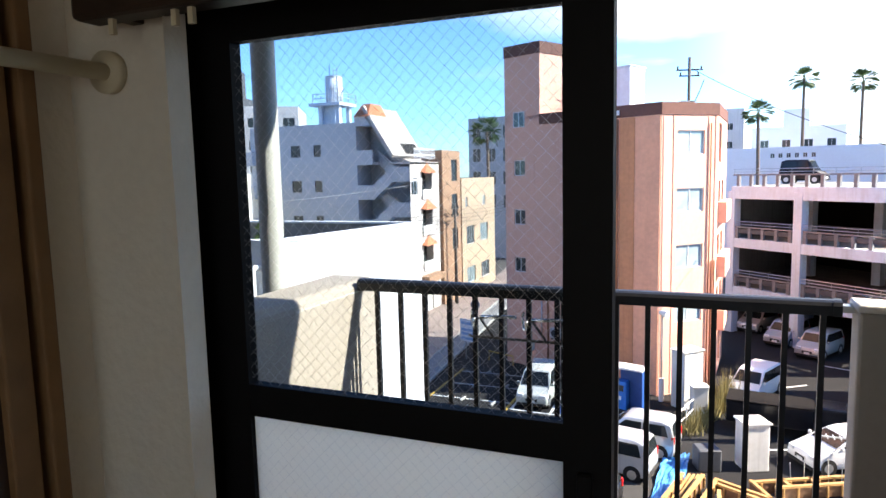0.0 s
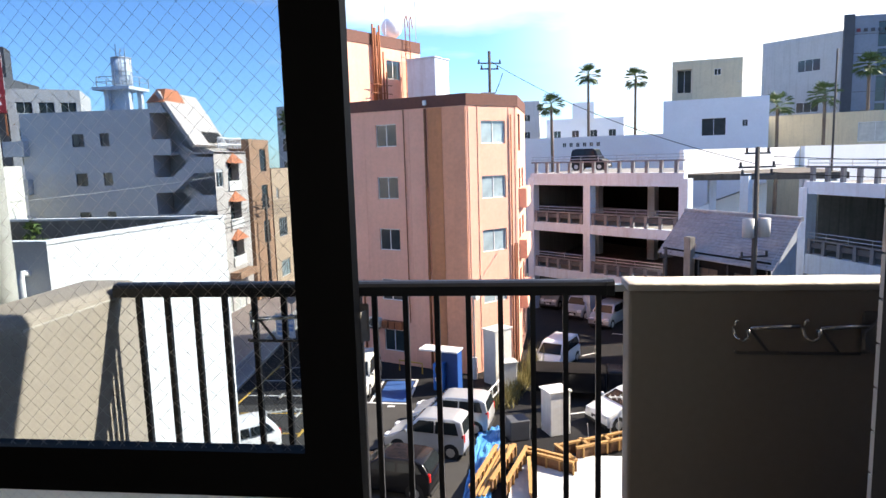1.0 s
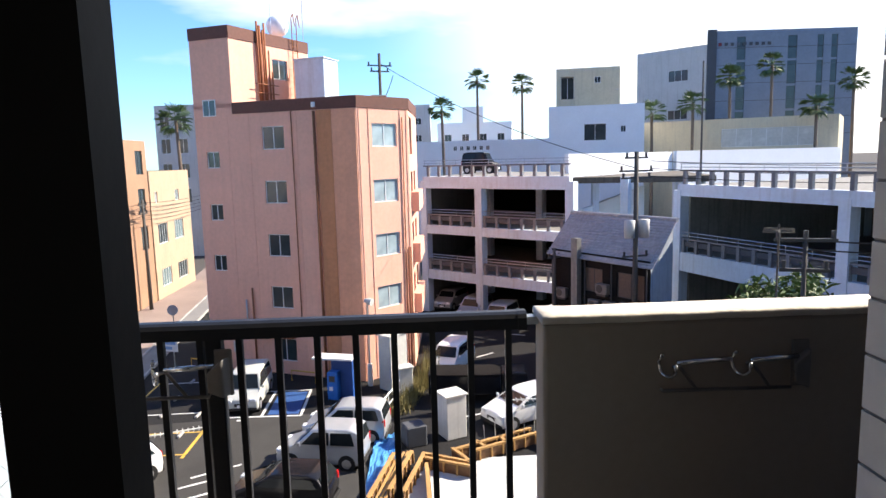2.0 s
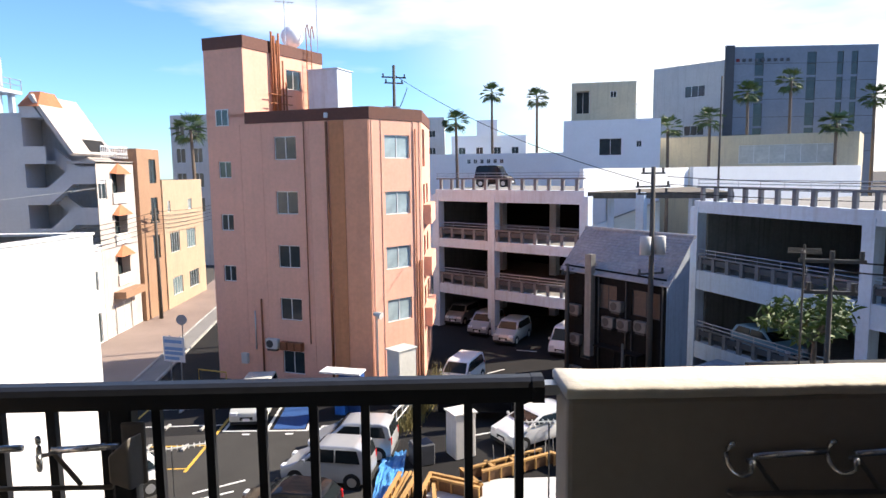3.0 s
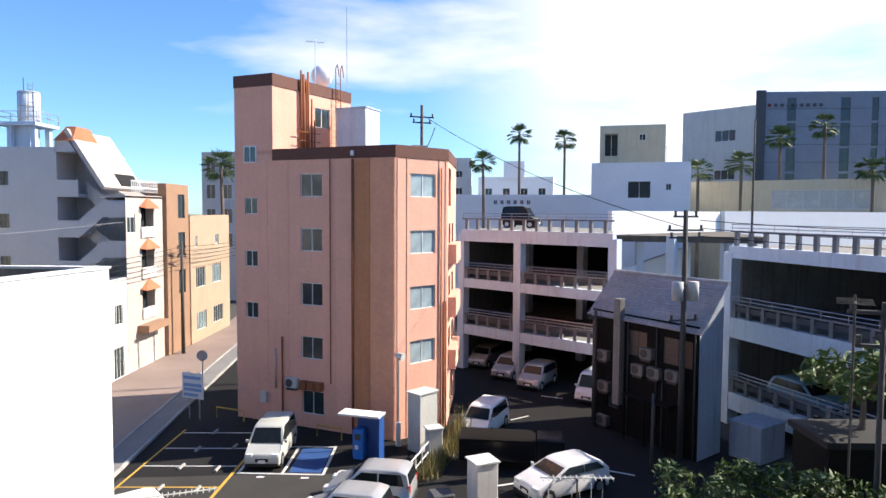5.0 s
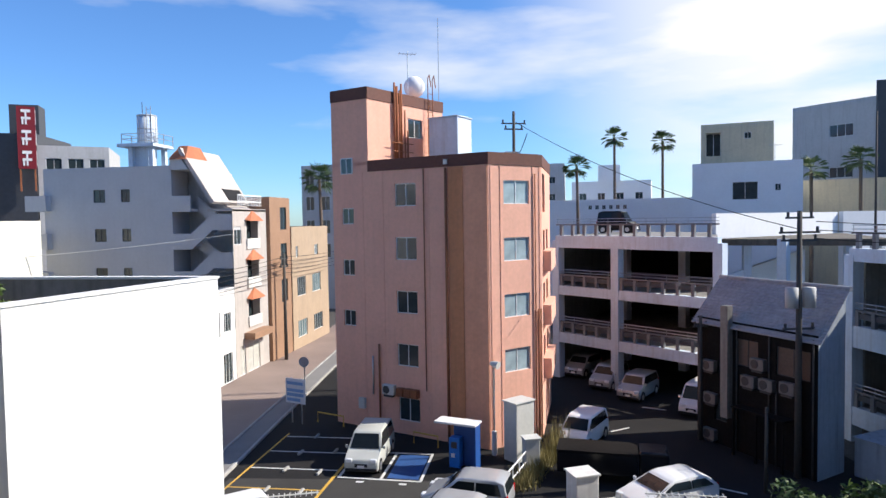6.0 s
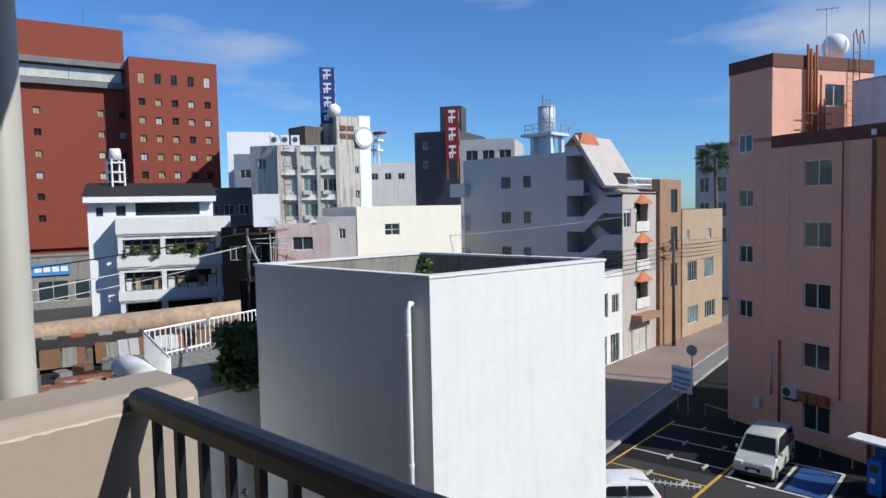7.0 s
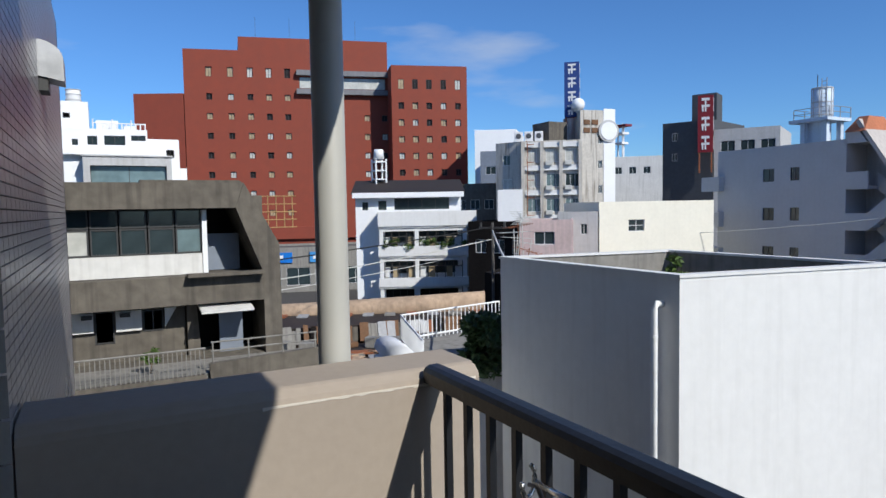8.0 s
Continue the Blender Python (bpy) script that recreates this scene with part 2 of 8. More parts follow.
M["blue_dark"] = mat("dark blue panel", (0.015, 0.08, 0.30), 0.5, 0.15, 5, 0.05)
M["blue_sheet"] = mat("blue tarpaulin", (0.05, 0.25, 0.55), 0.5, 0.25, 9, 0.4)
M["sign_blue"] = mat("navy sign", (0.02, 0.05, 0.20), 0.5, 0.1, 5, 0.0)
M["sign_pale"] = mat("pale blue sign", (0.20, 0.36, 0.58), 0.5, 0.12, 5, 0.0)
M["sign_red"] = mat("dark red sign", (0.20, 0.015, 0.022), 0.5, 0.1, 5, 0.0)
M["sign_white"] = mat("white sign paint", (0.75, 0.75, 0.75), 0.5, 0.05, 5, 0.0)
M["leaf"] = mat("leaf green", (0.065, 0.11, 0.022), 0.6, 0.4, 3, 0.0)
M["leaf_dark"] = mat("dark leaf", (0.045, 0.085, 0.025), 0.6, 0.4, 3, 0.0)
M["leaf_dry"] = mat("dry grass", (0.25, 0.21, 0.08), 0.8, 0.4, 3, 0.0)
M["palm_leaf"] = mat("palm frond", (0.08, 0.13, 0.045), 0.6, 0.3, 3, 0.0)
M["bark"] = mat("bark", (0.16, 0.12, 0.09), 0.9, 0.3, 9, 0.5)
M["pink_pale"] = mat("pale pink render", (0.62, 0.48, 0.46), 0.85, 0.12, 5, 0.3, streak=0.3)
M["tan_pale"] = mat("tan cement ridge", (0.40, 0.29, 0.20), 0.85, 0.3, 3, 0.5, streak=0.4, dirt=(0.14, 0.1, 0.07))
M["stair_front"] = mat("warm grey-white render", (0.47, 0.43, 0.40), 0.85, 0.1, 5, 0.25, streak=0.3, dirt=(0.25, 0.22, 0.20))
# white render with the stair block's side shade put into its colour
M["white_shaded"] = mat("white render, cooled and darkened as shaded", (0.49, 0.50, 0.515), 0.85, 0.06, 4, 0.2, streak=0.2, dirt=(0.4, 0.4, 0.4))
M["guard"] = mat("stained guard concrete", (0.19, 0.19, 0.20), 0.88, 0.2, 6, 0.3, streak=0.3, dirt=(0.08, 0.07, 0.07))
M["stained_white"] = mat("rain-stained concrete paint", (0.52, 0.49, 0.44), 0.88, 0.2, 5, 0.3, streak=0.85, dirt=(0.13, 0.11, 0.085))
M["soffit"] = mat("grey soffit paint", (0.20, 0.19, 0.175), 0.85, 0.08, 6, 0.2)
M["slab"] = mat("fresh concrete slab", (0.52, 0.53, 0.52), 0.85, 0.12, 6, 0.2)
M["ac"] = mat("off-white appliance", (0.55, 0.55, 0.52), 0.5, 0.1, 6, 0.05)


def clear_glass(name, tint, gloss):
    m = bpy.data.materials.new(name)
    m.use_nodes = True
    n, l = m.node_tree.nodes, m.node_tree.links
    n.remove(n["Principled BSDF"])
    tr, gl, mx = n.new("ShaderNodeBsdfTransparent"), n.new("ShaderNodeBsdfGlossy"), n.new("ShaderNodeMixShader")
    tr.inputs["Color"].default_value = (*tint, 1)
    gl.inputs["Roughness"].default_value = 0.03
    lw, no, pw, mp = n.new("ShaderNodeLayerWeight"), n.new("ShaderNodeTexNoise"), n.new("ShaderNodeMath"), n.new("ShaderNodeMath")
    no.inputs["Scale"].default_value = 9
    pw.operation, pw.inputs[1].default_value = "POWER", 5.0
    l.new(lw.outputs["Facing"], pw.inputs[0])
    mp.operation = "MULTIPLY_ADD"
    l.new(no.outputs["Fac"], mp.inputs[0])
    mp.inputs[1].default_value = gloss
    l.new(pw.outputs[0], mp.inputs[2])
    l.new(mp.outputs[0], mx.inputs[0])
    l.new(tr.outputs[0], mx.inputs[1])
    l.new(gl.outputs[0], mx.inputs[2])
    l.new(mx.outputs[0], n["Material Output"].inputs["Surface"])
    return m


def frosted(name, col):
    m = mat(name, col, 0.6, 0.06, 40, 0.3)
    n, l = m.node_tree.nodes, m.node_tree.links
    mx, tl = n.new("ShaderNodeMixShader"), n.new("ShaderNodeBsdfTranslucent")
    tl.inputs["Color"].default_value = (0.92, 0.92, 0.86, 1)
    mx.inputs[0].default_value = 0.75
    l.new(n["Principled BSDF"].outputs[0], mx.inputs[1])
    l.new(tl.outputs[0], mx.inputs[2])
    l.new(mx.outputs[0], n["Material Output"].inputs["Surface"])
    return m


M["wire_glass"] = clear_glass("grey wired glass", (0.70, 0.76, 0.80), 0.02)
M["frosted"] = frosted("frosted wired glass", (0.42, 0.42, 0.39))


# ---- mesh helpers ----
def box(bm, x0, y0, z0, x1, y1, z1, m=None):
    v = [bm.verts.new((x, y, z)) for z in (z0, z1) for x, y in ((x0, y0), (x1, y0), (x1, y1), (x0, y1))]
    for f in ((3, 2, 1, 0), (4, 5, 6, 7), (0, 1, 5, 4), (1, 2, 6, 5), (2, 3, 7, 6), (3, 0, 4, 7)):
        bm.faces.new([v[i] for i in f])
    if m is not None:
        bmesh.ops.transform(bm, matrix=m, verts=v)
    return v


def prism(bm, pts, z0, z1, top=None):
    """Upright prism on a plan, anticlockwise seen from above."""
    a = [bm.verts.new((x, y, z0)) for x, y in pts]
    b = [bm.verts.new((x, y, z1)) for x, y in (top or pts)]
    n = len(pts)
    bm.faces.new(a[::-1]), bm.faces.new(b)
    for i in range(n):
        bm.faces.new((a[i], a[(i + 1) % n], b[(i + 1) % n], b[i]))


def extrude_xz(bm, prof, y0, y1):
    """Profile in x and z, drawn out along y."""
    a = [bm.verts.new((x, y0, z)) for x, z in prof]
    b = [bm.verts.new((x, y1, z)) for x, z in prof]
    n = len(prof)
    bm.faces.new(a), bm.faces.new(b[::-1])
    for i in range(n):
        bm.faces.new((a[i], b[i], b[(i + 1) % n], a[(i + 1) % n]))


def tube(bm, pts, r, n=8, r1=None):
    pts = [Vector(p) for p in pts]
    rings = []
    for i, p in enumerate(pts):
        d = (pts[min(i + 1, len(pts) - 1)] - pts[max(i - 1, 0)]).normalized()
        up = Vector((0, 0, 1)) if abs(d.z) < 0.95 else Vector((1, 0, 0))
        a = d.cross(up).normalized()
        b = a.cross(d)
        rr = r if r1 is None else r + (r1 - r) * i / (len(pts) - 1)
        rings.append([bm.verts.new(p + (a * math.cos(k * math.tau / n) + b * math.sin(k * math.tau / n)) * rr) for k in range(n)])
    for q, s in zip(rings, rings[1:]):
        for k in range(n):
            bm.faces.new((q[k], q[(k + 1) % n], s[(k + 1) % n], s[k]))
    bm.faces.new(rings[0][::-1]), bm.faces.new(rings[-1])


def bevelled(bm, width, seg=2):
    bmesh.ops.bevel(bm, geom=list(bm.edges), offset=width, segments=seg, affect="EDGES", profile=0.5, clamp_overlap=True)


def sag(a, b, drop, n=14):
    a, b = Vector(a), Vector(b)
    return [a.lerp(b, i / n) - Vector((0, 0, drop * 4 * (i / n) * (1 - i / n))) for i in range(n + 1)]


def wm(ob):
    return (wm(ob.parent) @ ob.matrix_parent_inverse if ob.parent else Matrix()) @ ob.matrix_basis


def mesh_of(name, bm, material, smooth=False):
    me = bpy.data.meshes.new(name)
    if "wall" in name:
        bmesh.ops.remove_doubles(bm, verts=bm.verts, dist=0.0002)
    bmesh.ops.recalc_face_normals(bm, faces=bm.faces)
    bm.to_mesh(me)
    bm.free()
    for m in (material if isinstance(material, (list, tuple)) else [material]):
        me.materials.append(m)
    if smooth:
        for p in me.polygons:
            p.use_smooth = True
    return me


def solid(name, bm, material, label="", category="", kind="", group="", smooth=False):
    return tagged(new(name, mesh_of(name, bm, material, smooth)), label, category, group, kind)


def part(name, bm, material, parent, label="", smooth=False):
    data = bm if isinstance(bm, bpy.types.Mesh) else mesh_of(name, bm, material, smooth)
    ob = new(name, data)
    ob.parent = parent
    ob.matrix_parent_inverse = wm(parent).inverted()
    return tagged(ob, label)


def thing(name, at, label, category, group="", kind=""):
    ob = new(name)
    ob.location = at
    ob.empty_display_size = 0.2
    return tagged(ob, label, category, group, kind)


def side(p0, p1):
    d = Vector((p1[0] - p0[0], p1[1] - p0[1], 0))
    w = d.length
    d /= w
    return d, Vector((d.y, -d.x, 0)), w


def facade(bm, p0, p1, z0, z1, holes=(), depth=0.14):
    """One outer wall from p0 to p1 with openings (u0, u1, z0, z1) and their reveals."""
    d, n, w = side(p0, p1)
    o = Vector((p0[0], p0[1], 0))
    us = sorted({0.0, w, *[u for h in holes for u in h[:2]]})
    zs = sorted({z0, z1, *[z for h in holes for z in h[2:4]]})
    cache = {}

    def vert(u, z, k=0.0):
        key = (round(u, 4), round(z, 4), k)
        if key not in cache:
            cache[key] = bm.verts.new(o + d * u - n * k + Vector((0, 0, z)))
        return cache[key]
    for i in range(len(us) - 1):
        for j in range(len(zs) - 1):
            mu, mz = (us[i] + us[i + 1]) / 2, (zs[j] + zs[j + 1]) / 2
            if not any(h[0] < mu < h[1] and h[2] < mz < h[3] for h in holes):
                bm.faces.new((vert(us[i], zs[j]), vert(us[i + 1], zs[j]), vert(us[i + 1], zs[j + 1]), vert(us[i], zs[j + 1])))
    for h in holes:
        k = h[4] if len(h) > 4 else depth
        c = [(h[0], h[2]), (h[1], h[2]), (h[1], h[3]), (h[0], h[3])]
        for (ua, za), (ub, zb) in zip(c, c[1:] + c[:1]):
            bm.faces.new([bm.verts.new(o + d * u - n * q + Vector((0, 0, z))) for u, z, q in ((ua, za, 0), (ub, zb, 0), (ub, zb, k), (ua, za, k))])


def at_wall(p0, p1, u, z, off=0.0):
    """Pose whose x runs along the wall and whose y points into it."""
    d, n, _ = side(p0, p1)
    o = Vector((p0[0], p0[1], z)) + d * u + n * off
    return Matrix(((d.x, -n.x, 0, o.x), (d.y, -n.y, 0, o.y), (0, 0, 1, o.z), (0, 0, 0, 1)))


WINDOWS = {}


def window(parent, p0, p1, h, frame_mat="alu", glass="glass_dark", bars=1, cross=0, off=None, t=0.045):
    """A window unit in the opening h: frame with its mullions, and the pane as a part of it."""
    w, hh = h[1] - h[0], h[3] - h[2]
    depth = h[4] if len(h) > 4 else 0.14
    key = (round(w, 2), round(hh, 2), frame_mat, bars, cross, t)
    if key not in WINDOWS:
        bm = bmesh.new()
        rings = []
        for y, e in ((0, 0), (0, t), (0.06, t), (0.06, 0)):
            rings.append([bm.verts.new(c) for c in ((e, y, e), (w - e, y, e), (w - e, y, hh - e), (e, y, hh - e))])
        for k in range(4):
            ra, rb = rings[k], rings[(k + 1) % 4]
            for i in range(4):
                bm.faces.new((ra[i], ra[(i + 1) % 4], rb[(i + 1) % 4], rb[i]))
        bmesh.ops.recalc_face_normals(bm, faces=bm.faces)
        fm = mesh_of("window", bm, M[frame_mat])
        bars_me = []
        for n_bars, up in ((bars, True), (cross, False)):
            if n_bars:
                bm = bmesh.new()
                if up:
                    box(bm, -t / 2, 0.005, t, t / 2, 0.055, hh - t)
                else:
                    box(bm, t, 0.01, -t / 2, w - t, 0.05, t / 2)
                me = mesh_of("glazing_bar", bm, M[frame_mat])
                bars_me += [(me, Vector((w * (k + 1) / (n_bars + 1), 0, 0)) if up else Vector((0, 0, hh * (k + 1) / (n_bars + 1)))) for k in range(n_bars)]
        bm = bmesh.new()
        box(bm, t * 0.6, 0.03, t * 0.6, w - t * 0.6, 0.04, hh - t * 0.6)
        WINDOWS[key] = fm, bm, bars_me
    fm, pane_bm, bars_me = WINDOWS[key]
    pk = key + (glass,)
    if pk not in WINDOWS:
        me = bpy.data.meshes.new("pane")
        pane_bm.to_mesh(me)
        me.materials.append(M[glass])
        WINDOWS[pk] = me
    m = at_wall(p0, p1, h[0], h[2], -(depth - 0.07) if off is None else off)
    ob = new("window", fm)
    ob.parent = parent
    ob.matrix_parent_inverse = wm(parent).inverted()
    ob.matrix_basis = m
    pane = new("pane", WINDOWS[pk])
    pane.parent = ob
    for me, at in bars_me:
        g = new("glazing_bar", me)
        g.parent = ob
        g.location = at
    return ob


def building(name, label, pts, z1, wall, holes=None, z0=0.0, parapet=0.5, category="building", cap=None, roof="roof_grey", styles=None, glasses=None, make_roof=True):
    """A house on a plan: walls with openings, a flat roof behind a low parapet, and its windows."""
    holes, styles, glasses = holes or {}, styles or {}, glasses or ["glass_dark"]
    cx, cy = sum(p[0] for p in pts) / len(pts), sum(p[1] for p in pts) / len(pts)
    b = thing(name, (cx, cy, z0), label, category)
    bm = bmesh.new()
    n = len(pts)
    for i in range(n):
        facade(bm, pts[i], pts[(i + 1) % n], z0, z1, holes.get(i, ()))
    part("wall", bm, M[wall], b)
    if make_roof:
        inner = inset(pts, 0.2)
        if parapet:
            rim = inset(pts, 0.012)
            for i in range(n):
                j = (i + 1) % n
                bm = bmesh.new()
                prism(bm, [rim[i], rim[j], inner[j], inner[i]], z1 - parapet, z1 + 0.03)
                part("parapet", bm, M[cap or wall], b)
        bm = bmesh.new()
        prism(bm, inset(pts, 0.12), z1 - parapet - 0.2, z1 - parapet + 0.02)
        part("roof", bm, M[roof], b)
    rnd = random.Random(len(name) + int(abs(cx) * 10))
    for i, hs in holes.items():
        for h in hs:
            st = styles.get(i, {})
            window(b, pts[i], pts[(i + 1) % n], h, **{"glass": rnd.choice(glasses), **st})
    return b


def inset(pts, k):
    out = []
    n = len(pts)
    for i in range(n):
        p, a, c = Vector(pts[i]), Vector(pts[i - 1]), Vector(pts[(i + 1) % n])
        d0, d1 = (p - a).normalized(), (c - p).normalized()
        n0, n1 = Vector((-d0.y, d0.x)), Vector((-d1.y, d1.x))
        m = (n0 + n1)
        m = m / max(0.3, m.length_squared) * 2
        q = p + m * k
        out.append((q.x, q.y))
    return out


def grid(u0, du, nu, z0, dz, nz, w, h):
    return [(u0 + i * du, u0 + i * du + w, z0 + j * dz, z0 + j * dz + h) for j in range(nz) for i in range(nu)]


# ---- ground ----
bm = bmesh.new()
box(bm, -1500, -1500, -0.5, 1500, 1500, -0.02)
solid("ground", bm, M["ground"], "dusty grey town ground reaching the horizon", "ground", "structure")
bm = bmesh.new()
prism(bm, [(-13.3, 8), (14.5, 8), (16, 24), (14, 36), (12, 50), (-19, 66), (-17.05, 50.7), (-14.9, 27.3)], -0.3, 0.0)
solid("parking_ground", bm, M["asphalt"], "dark asphalt of the open car park and lane", "asphalt", kind="structure")
# lighter patch paints the sunlit aisle, up to the salmon building's shadow edge
bm = bmesh.new()
prism(bm, [(-13.2, 8.2), (-2.4, 8.2), (-2.0, 26.0), (-3.4, 28.3), (-8, 28.1), (-14.6, 27.5)], -0.2, 0.003)
solid("drive_aisle", bm, M["asphalt_sunlit"], "grey asphalt of the car park aisle, lightened as sunlit", "asphalt", kind="structure")
bm = bmesh.new()
prism(bm, [(-23.6, 8), (-14.6, 8), (-16.2, 27.3), (-18.3, 50.7), (-20, 70), (-22.4, 95), (-27, 95), (-23.4, 66)], -0.3, -0.01)
solid("road", bm, M["street"], "reddish-brown paved shopping street", "road", kind="structure")
pave = thing("pavement", (-15.6, 27, 0), "grey pavement beside the street", "pavement", kind="structure")
line = [Vector((-13.3, 8, 0)), Vector((-14.9, 27.3, 0)), Vector((-17.05, 50.7, 0)), Vector((-18.7, 70, 0))]
bm = bmesh.new()
for a, b in zip(line, line[1:]):
    prism(bm, [(a.x - 1.3, a.y), (a.x - 0.15, a.y), (b.x - 0.15, b.y), (b.x - 1.3, b.y)], -0.2, 0.08)
part("slab", bm, M["pavement"], pave)
kerb_bm = bmesh.new()
box(kerb_bm, -0.075, 0.01, -0.2, 0.075, 0.99, 0.15)
bevelled(kerb_bm, 0.02, 1)
kerb_me = mesh_of("kerbstone", kerb_bm, varied(M["kerb"], 0.15))
for a, b in zip(line, line[1:]):
    n = int((b - a).length)
    for off in (0.0, -1.35):
        for i in range(n):
            if a.lerp(b, i / n).y < 16 and off == 0.0:
                continue
            k = part("kerbstone", kerb_me, None, pave)
            p = a.lerp(b, i / n)
            k.matrix_basis = pose(p.x + off, p.y, 0, 0, 0, math.degrees(math.atan2(-(b.x - a.x), b.y - a.y)))

# ---- the balcony and the room ----
FL = 10.3
bm = bmesh.new()
box(bm, -1.93, -1.5, FL - 0.16, 2.8, 0.03, FL)
solid("balcony_floor", bm, M["floor_paint"], "grey concrete balcony floor", "floor", kind="structure")
bm = bmesh.new()
prof = [(-1.93, FL - 0.5), (-1.67, FL - 0.5), (-1.67, 11.355), (-1.676, 11.375), (-1.700, 11.395), (-1.712, 11.4), (-1.915, 11.4), (-1.93, 11.385)]
va, vb = [[bm.verts.new((x, y, z)) for x, z in prof] for y in (-1.09, 0.17)]
bm.faces.new(va), bm.faces.new(vb[::-1])
for i in range(len(prof)):
    j = (i + 1) % len(prof)
    bm.faces.new((va[i], vb[i], vb[j], va[j]))
bmesh.ops.bevel(bm, geom=[e for e in bm.edges if abs(e.verts[0].co.y - e.verts[1].co.y) < 0.01 and e.verts[0].co.y > 0], offset=0.012, segments=2, affect="EDGES")
pl = solid("parapet_left", bm, M["parapet"], "beige painted concrete balcony parapet", "wall", kind="structure")
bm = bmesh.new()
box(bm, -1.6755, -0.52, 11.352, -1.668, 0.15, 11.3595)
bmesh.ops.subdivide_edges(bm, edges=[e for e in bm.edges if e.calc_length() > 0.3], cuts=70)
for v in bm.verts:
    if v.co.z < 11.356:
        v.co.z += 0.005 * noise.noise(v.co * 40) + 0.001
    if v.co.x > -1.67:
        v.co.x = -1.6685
part("worn_edge", bm, M["parapet_sunlit_worn"], pl, "pale chipped paint along the edge")
bm = bmesh.new()
box(bm, 0.345, -0.10, FL - 0.5, 2.8, 0.035, 11.393)
bevelled(bm, 0.012, 2)
par = solid("parapet_right", bm, M["parapet"], "beige painted concrete balcony front wall", "wall", kind="structure")
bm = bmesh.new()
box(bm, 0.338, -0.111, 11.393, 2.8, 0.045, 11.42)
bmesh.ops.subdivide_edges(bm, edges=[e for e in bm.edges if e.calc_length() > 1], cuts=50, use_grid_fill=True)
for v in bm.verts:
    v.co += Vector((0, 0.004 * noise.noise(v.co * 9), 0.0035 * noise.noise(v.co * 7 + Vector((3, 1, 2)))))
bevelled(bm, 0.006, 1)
part("coping", bm, M["parapet_sunlit_worn"], par, "worn beige coping with uneven edge, lightened as sunlit", True)
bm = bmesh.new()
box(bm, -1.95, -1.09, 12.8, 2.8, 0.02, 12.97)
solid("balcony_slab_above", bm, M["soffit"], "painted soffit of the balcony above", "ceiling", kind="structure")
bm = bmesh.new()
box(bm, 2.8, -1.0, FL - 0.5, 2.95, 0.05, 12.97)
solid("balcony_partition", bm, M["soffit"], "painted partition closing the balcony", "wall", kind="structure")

DOOR_L, DOOR_R = -1.52, 0.72
bm = bmesh.new()
box(bm, DOOR_R, -1.5, FL - 0.3, 4.0, -1.0, 12.8)
outer = solid("wall_outer", bm, M["tile_base"], "tiled outside wall pier beside the door recess", "wall", kind="structure")
bm = bmesh.new()
box(bm, DOOR_L, -1.5, 12.42, DOOR_R, -1.1, 12.8)
solid("wall_lintel", bm, M["tile_base"], "plain wall above the balcony door", "wall", kind="structure")
bm = bmesh.new()
box(bm, -5.1, -1.6, FL - 0.3, DOOR_L, -1.1, 13.2)
outer2 = solid("wall_outer_far", bm, M["grout"], "tiled outside wall running on past the balcony", "wall", kind="structure")
# unseen extent of the home block, sized to block sky light and bounce
bm = bmesh.new()
box(bm, -5.08, -14.0, 13.2, 26.0, -1.12, 34.0)
box(bm, -5.08, -14.0, 0.0, 26.0, -1.12, FL - 0.3)
solid("block_mass", bm, M["tile_base"], "unseen mass of the apartment block, enlarged to hold back sky light", "wall", kind="structure")

# unseen mass, added to cut sky light on the white block
bm = bmesh.new()
box(bm, -19, -22, 0, -5.6, -6.0, 34)
solid("neighbour_mass", bm, M["concrete_dark"], "unseen concrete mass added to keep sky light off the white block", "wall", kind="structure")

# room shell
RY0, RY1, RX0, RX1, RZ0, RZ1 = -4.6, -1.62, -1.45, 1.3, 10.38, 12.75
bm = bmesh.new()
box(bm, RX0, RY0, RZ0 - 0.2, RX1, -1.5, RZ0)
solid("floor", bm, M["floor_wood"], "brown wooden room floor", "floor", kind="structure")
bm = bmesh.new()
box(bm, RX0 - 0.1, RY0, RZ1, RX1 + 0.1, -1.5, RZ1 + 0.2)
solid("ceiling", bm, M["plaster"], "pale papered room ceiling", "ceiling", kind="structure")
bm = bmesh.new()
box(bm, RX0 - 0.12, RY0, RZ0, RX0, -1.5, RZ1)
solid("wall_west", bm, M["plaster"], "pale papered side wall", "wall", kind="structure")
bm = bmesh.new()
box(bm, RX1, RY0, RZ0, RX1 + 0.12, -1.5, RZ1)
solid("wall_east", bm, M["plaster"], "pale papered side wall", "wall", kind="structure")
bm = bmesh.new()
for x0, x1, z0, z1 in ((RX0 - 0.12, -0.9, RZ0, RZ1), (0.9, RX1 + 0.12, RZ0, RZ1), (-0.9, 0.9, RZ0, 11.2), (-0.9, 0.9, 12.4, RZ1)):
    box(bm, x0, RY0 - 0.12, z0, x1, RY0, z1)
# added fill lamp in an unseen back-wall opening, to brighten the room
fill_lamp = new("room_fill_light", bpy.data.lights.new("room_fill_light", "AREA"))
fill_lamp.data.shape, fill_lamp.data.size, fill_lamp.data.size_y, fill_lamp.data.energy = "RECTANGLE", 1.75, 1.15, 2.2
fill_lamp.data.color = (1.0, 0.93, 0.82)
fill_lamp.matrix_basis = look((0, RY0 - 0.08, 11.8), (0, RY0 + 1, 11.8))
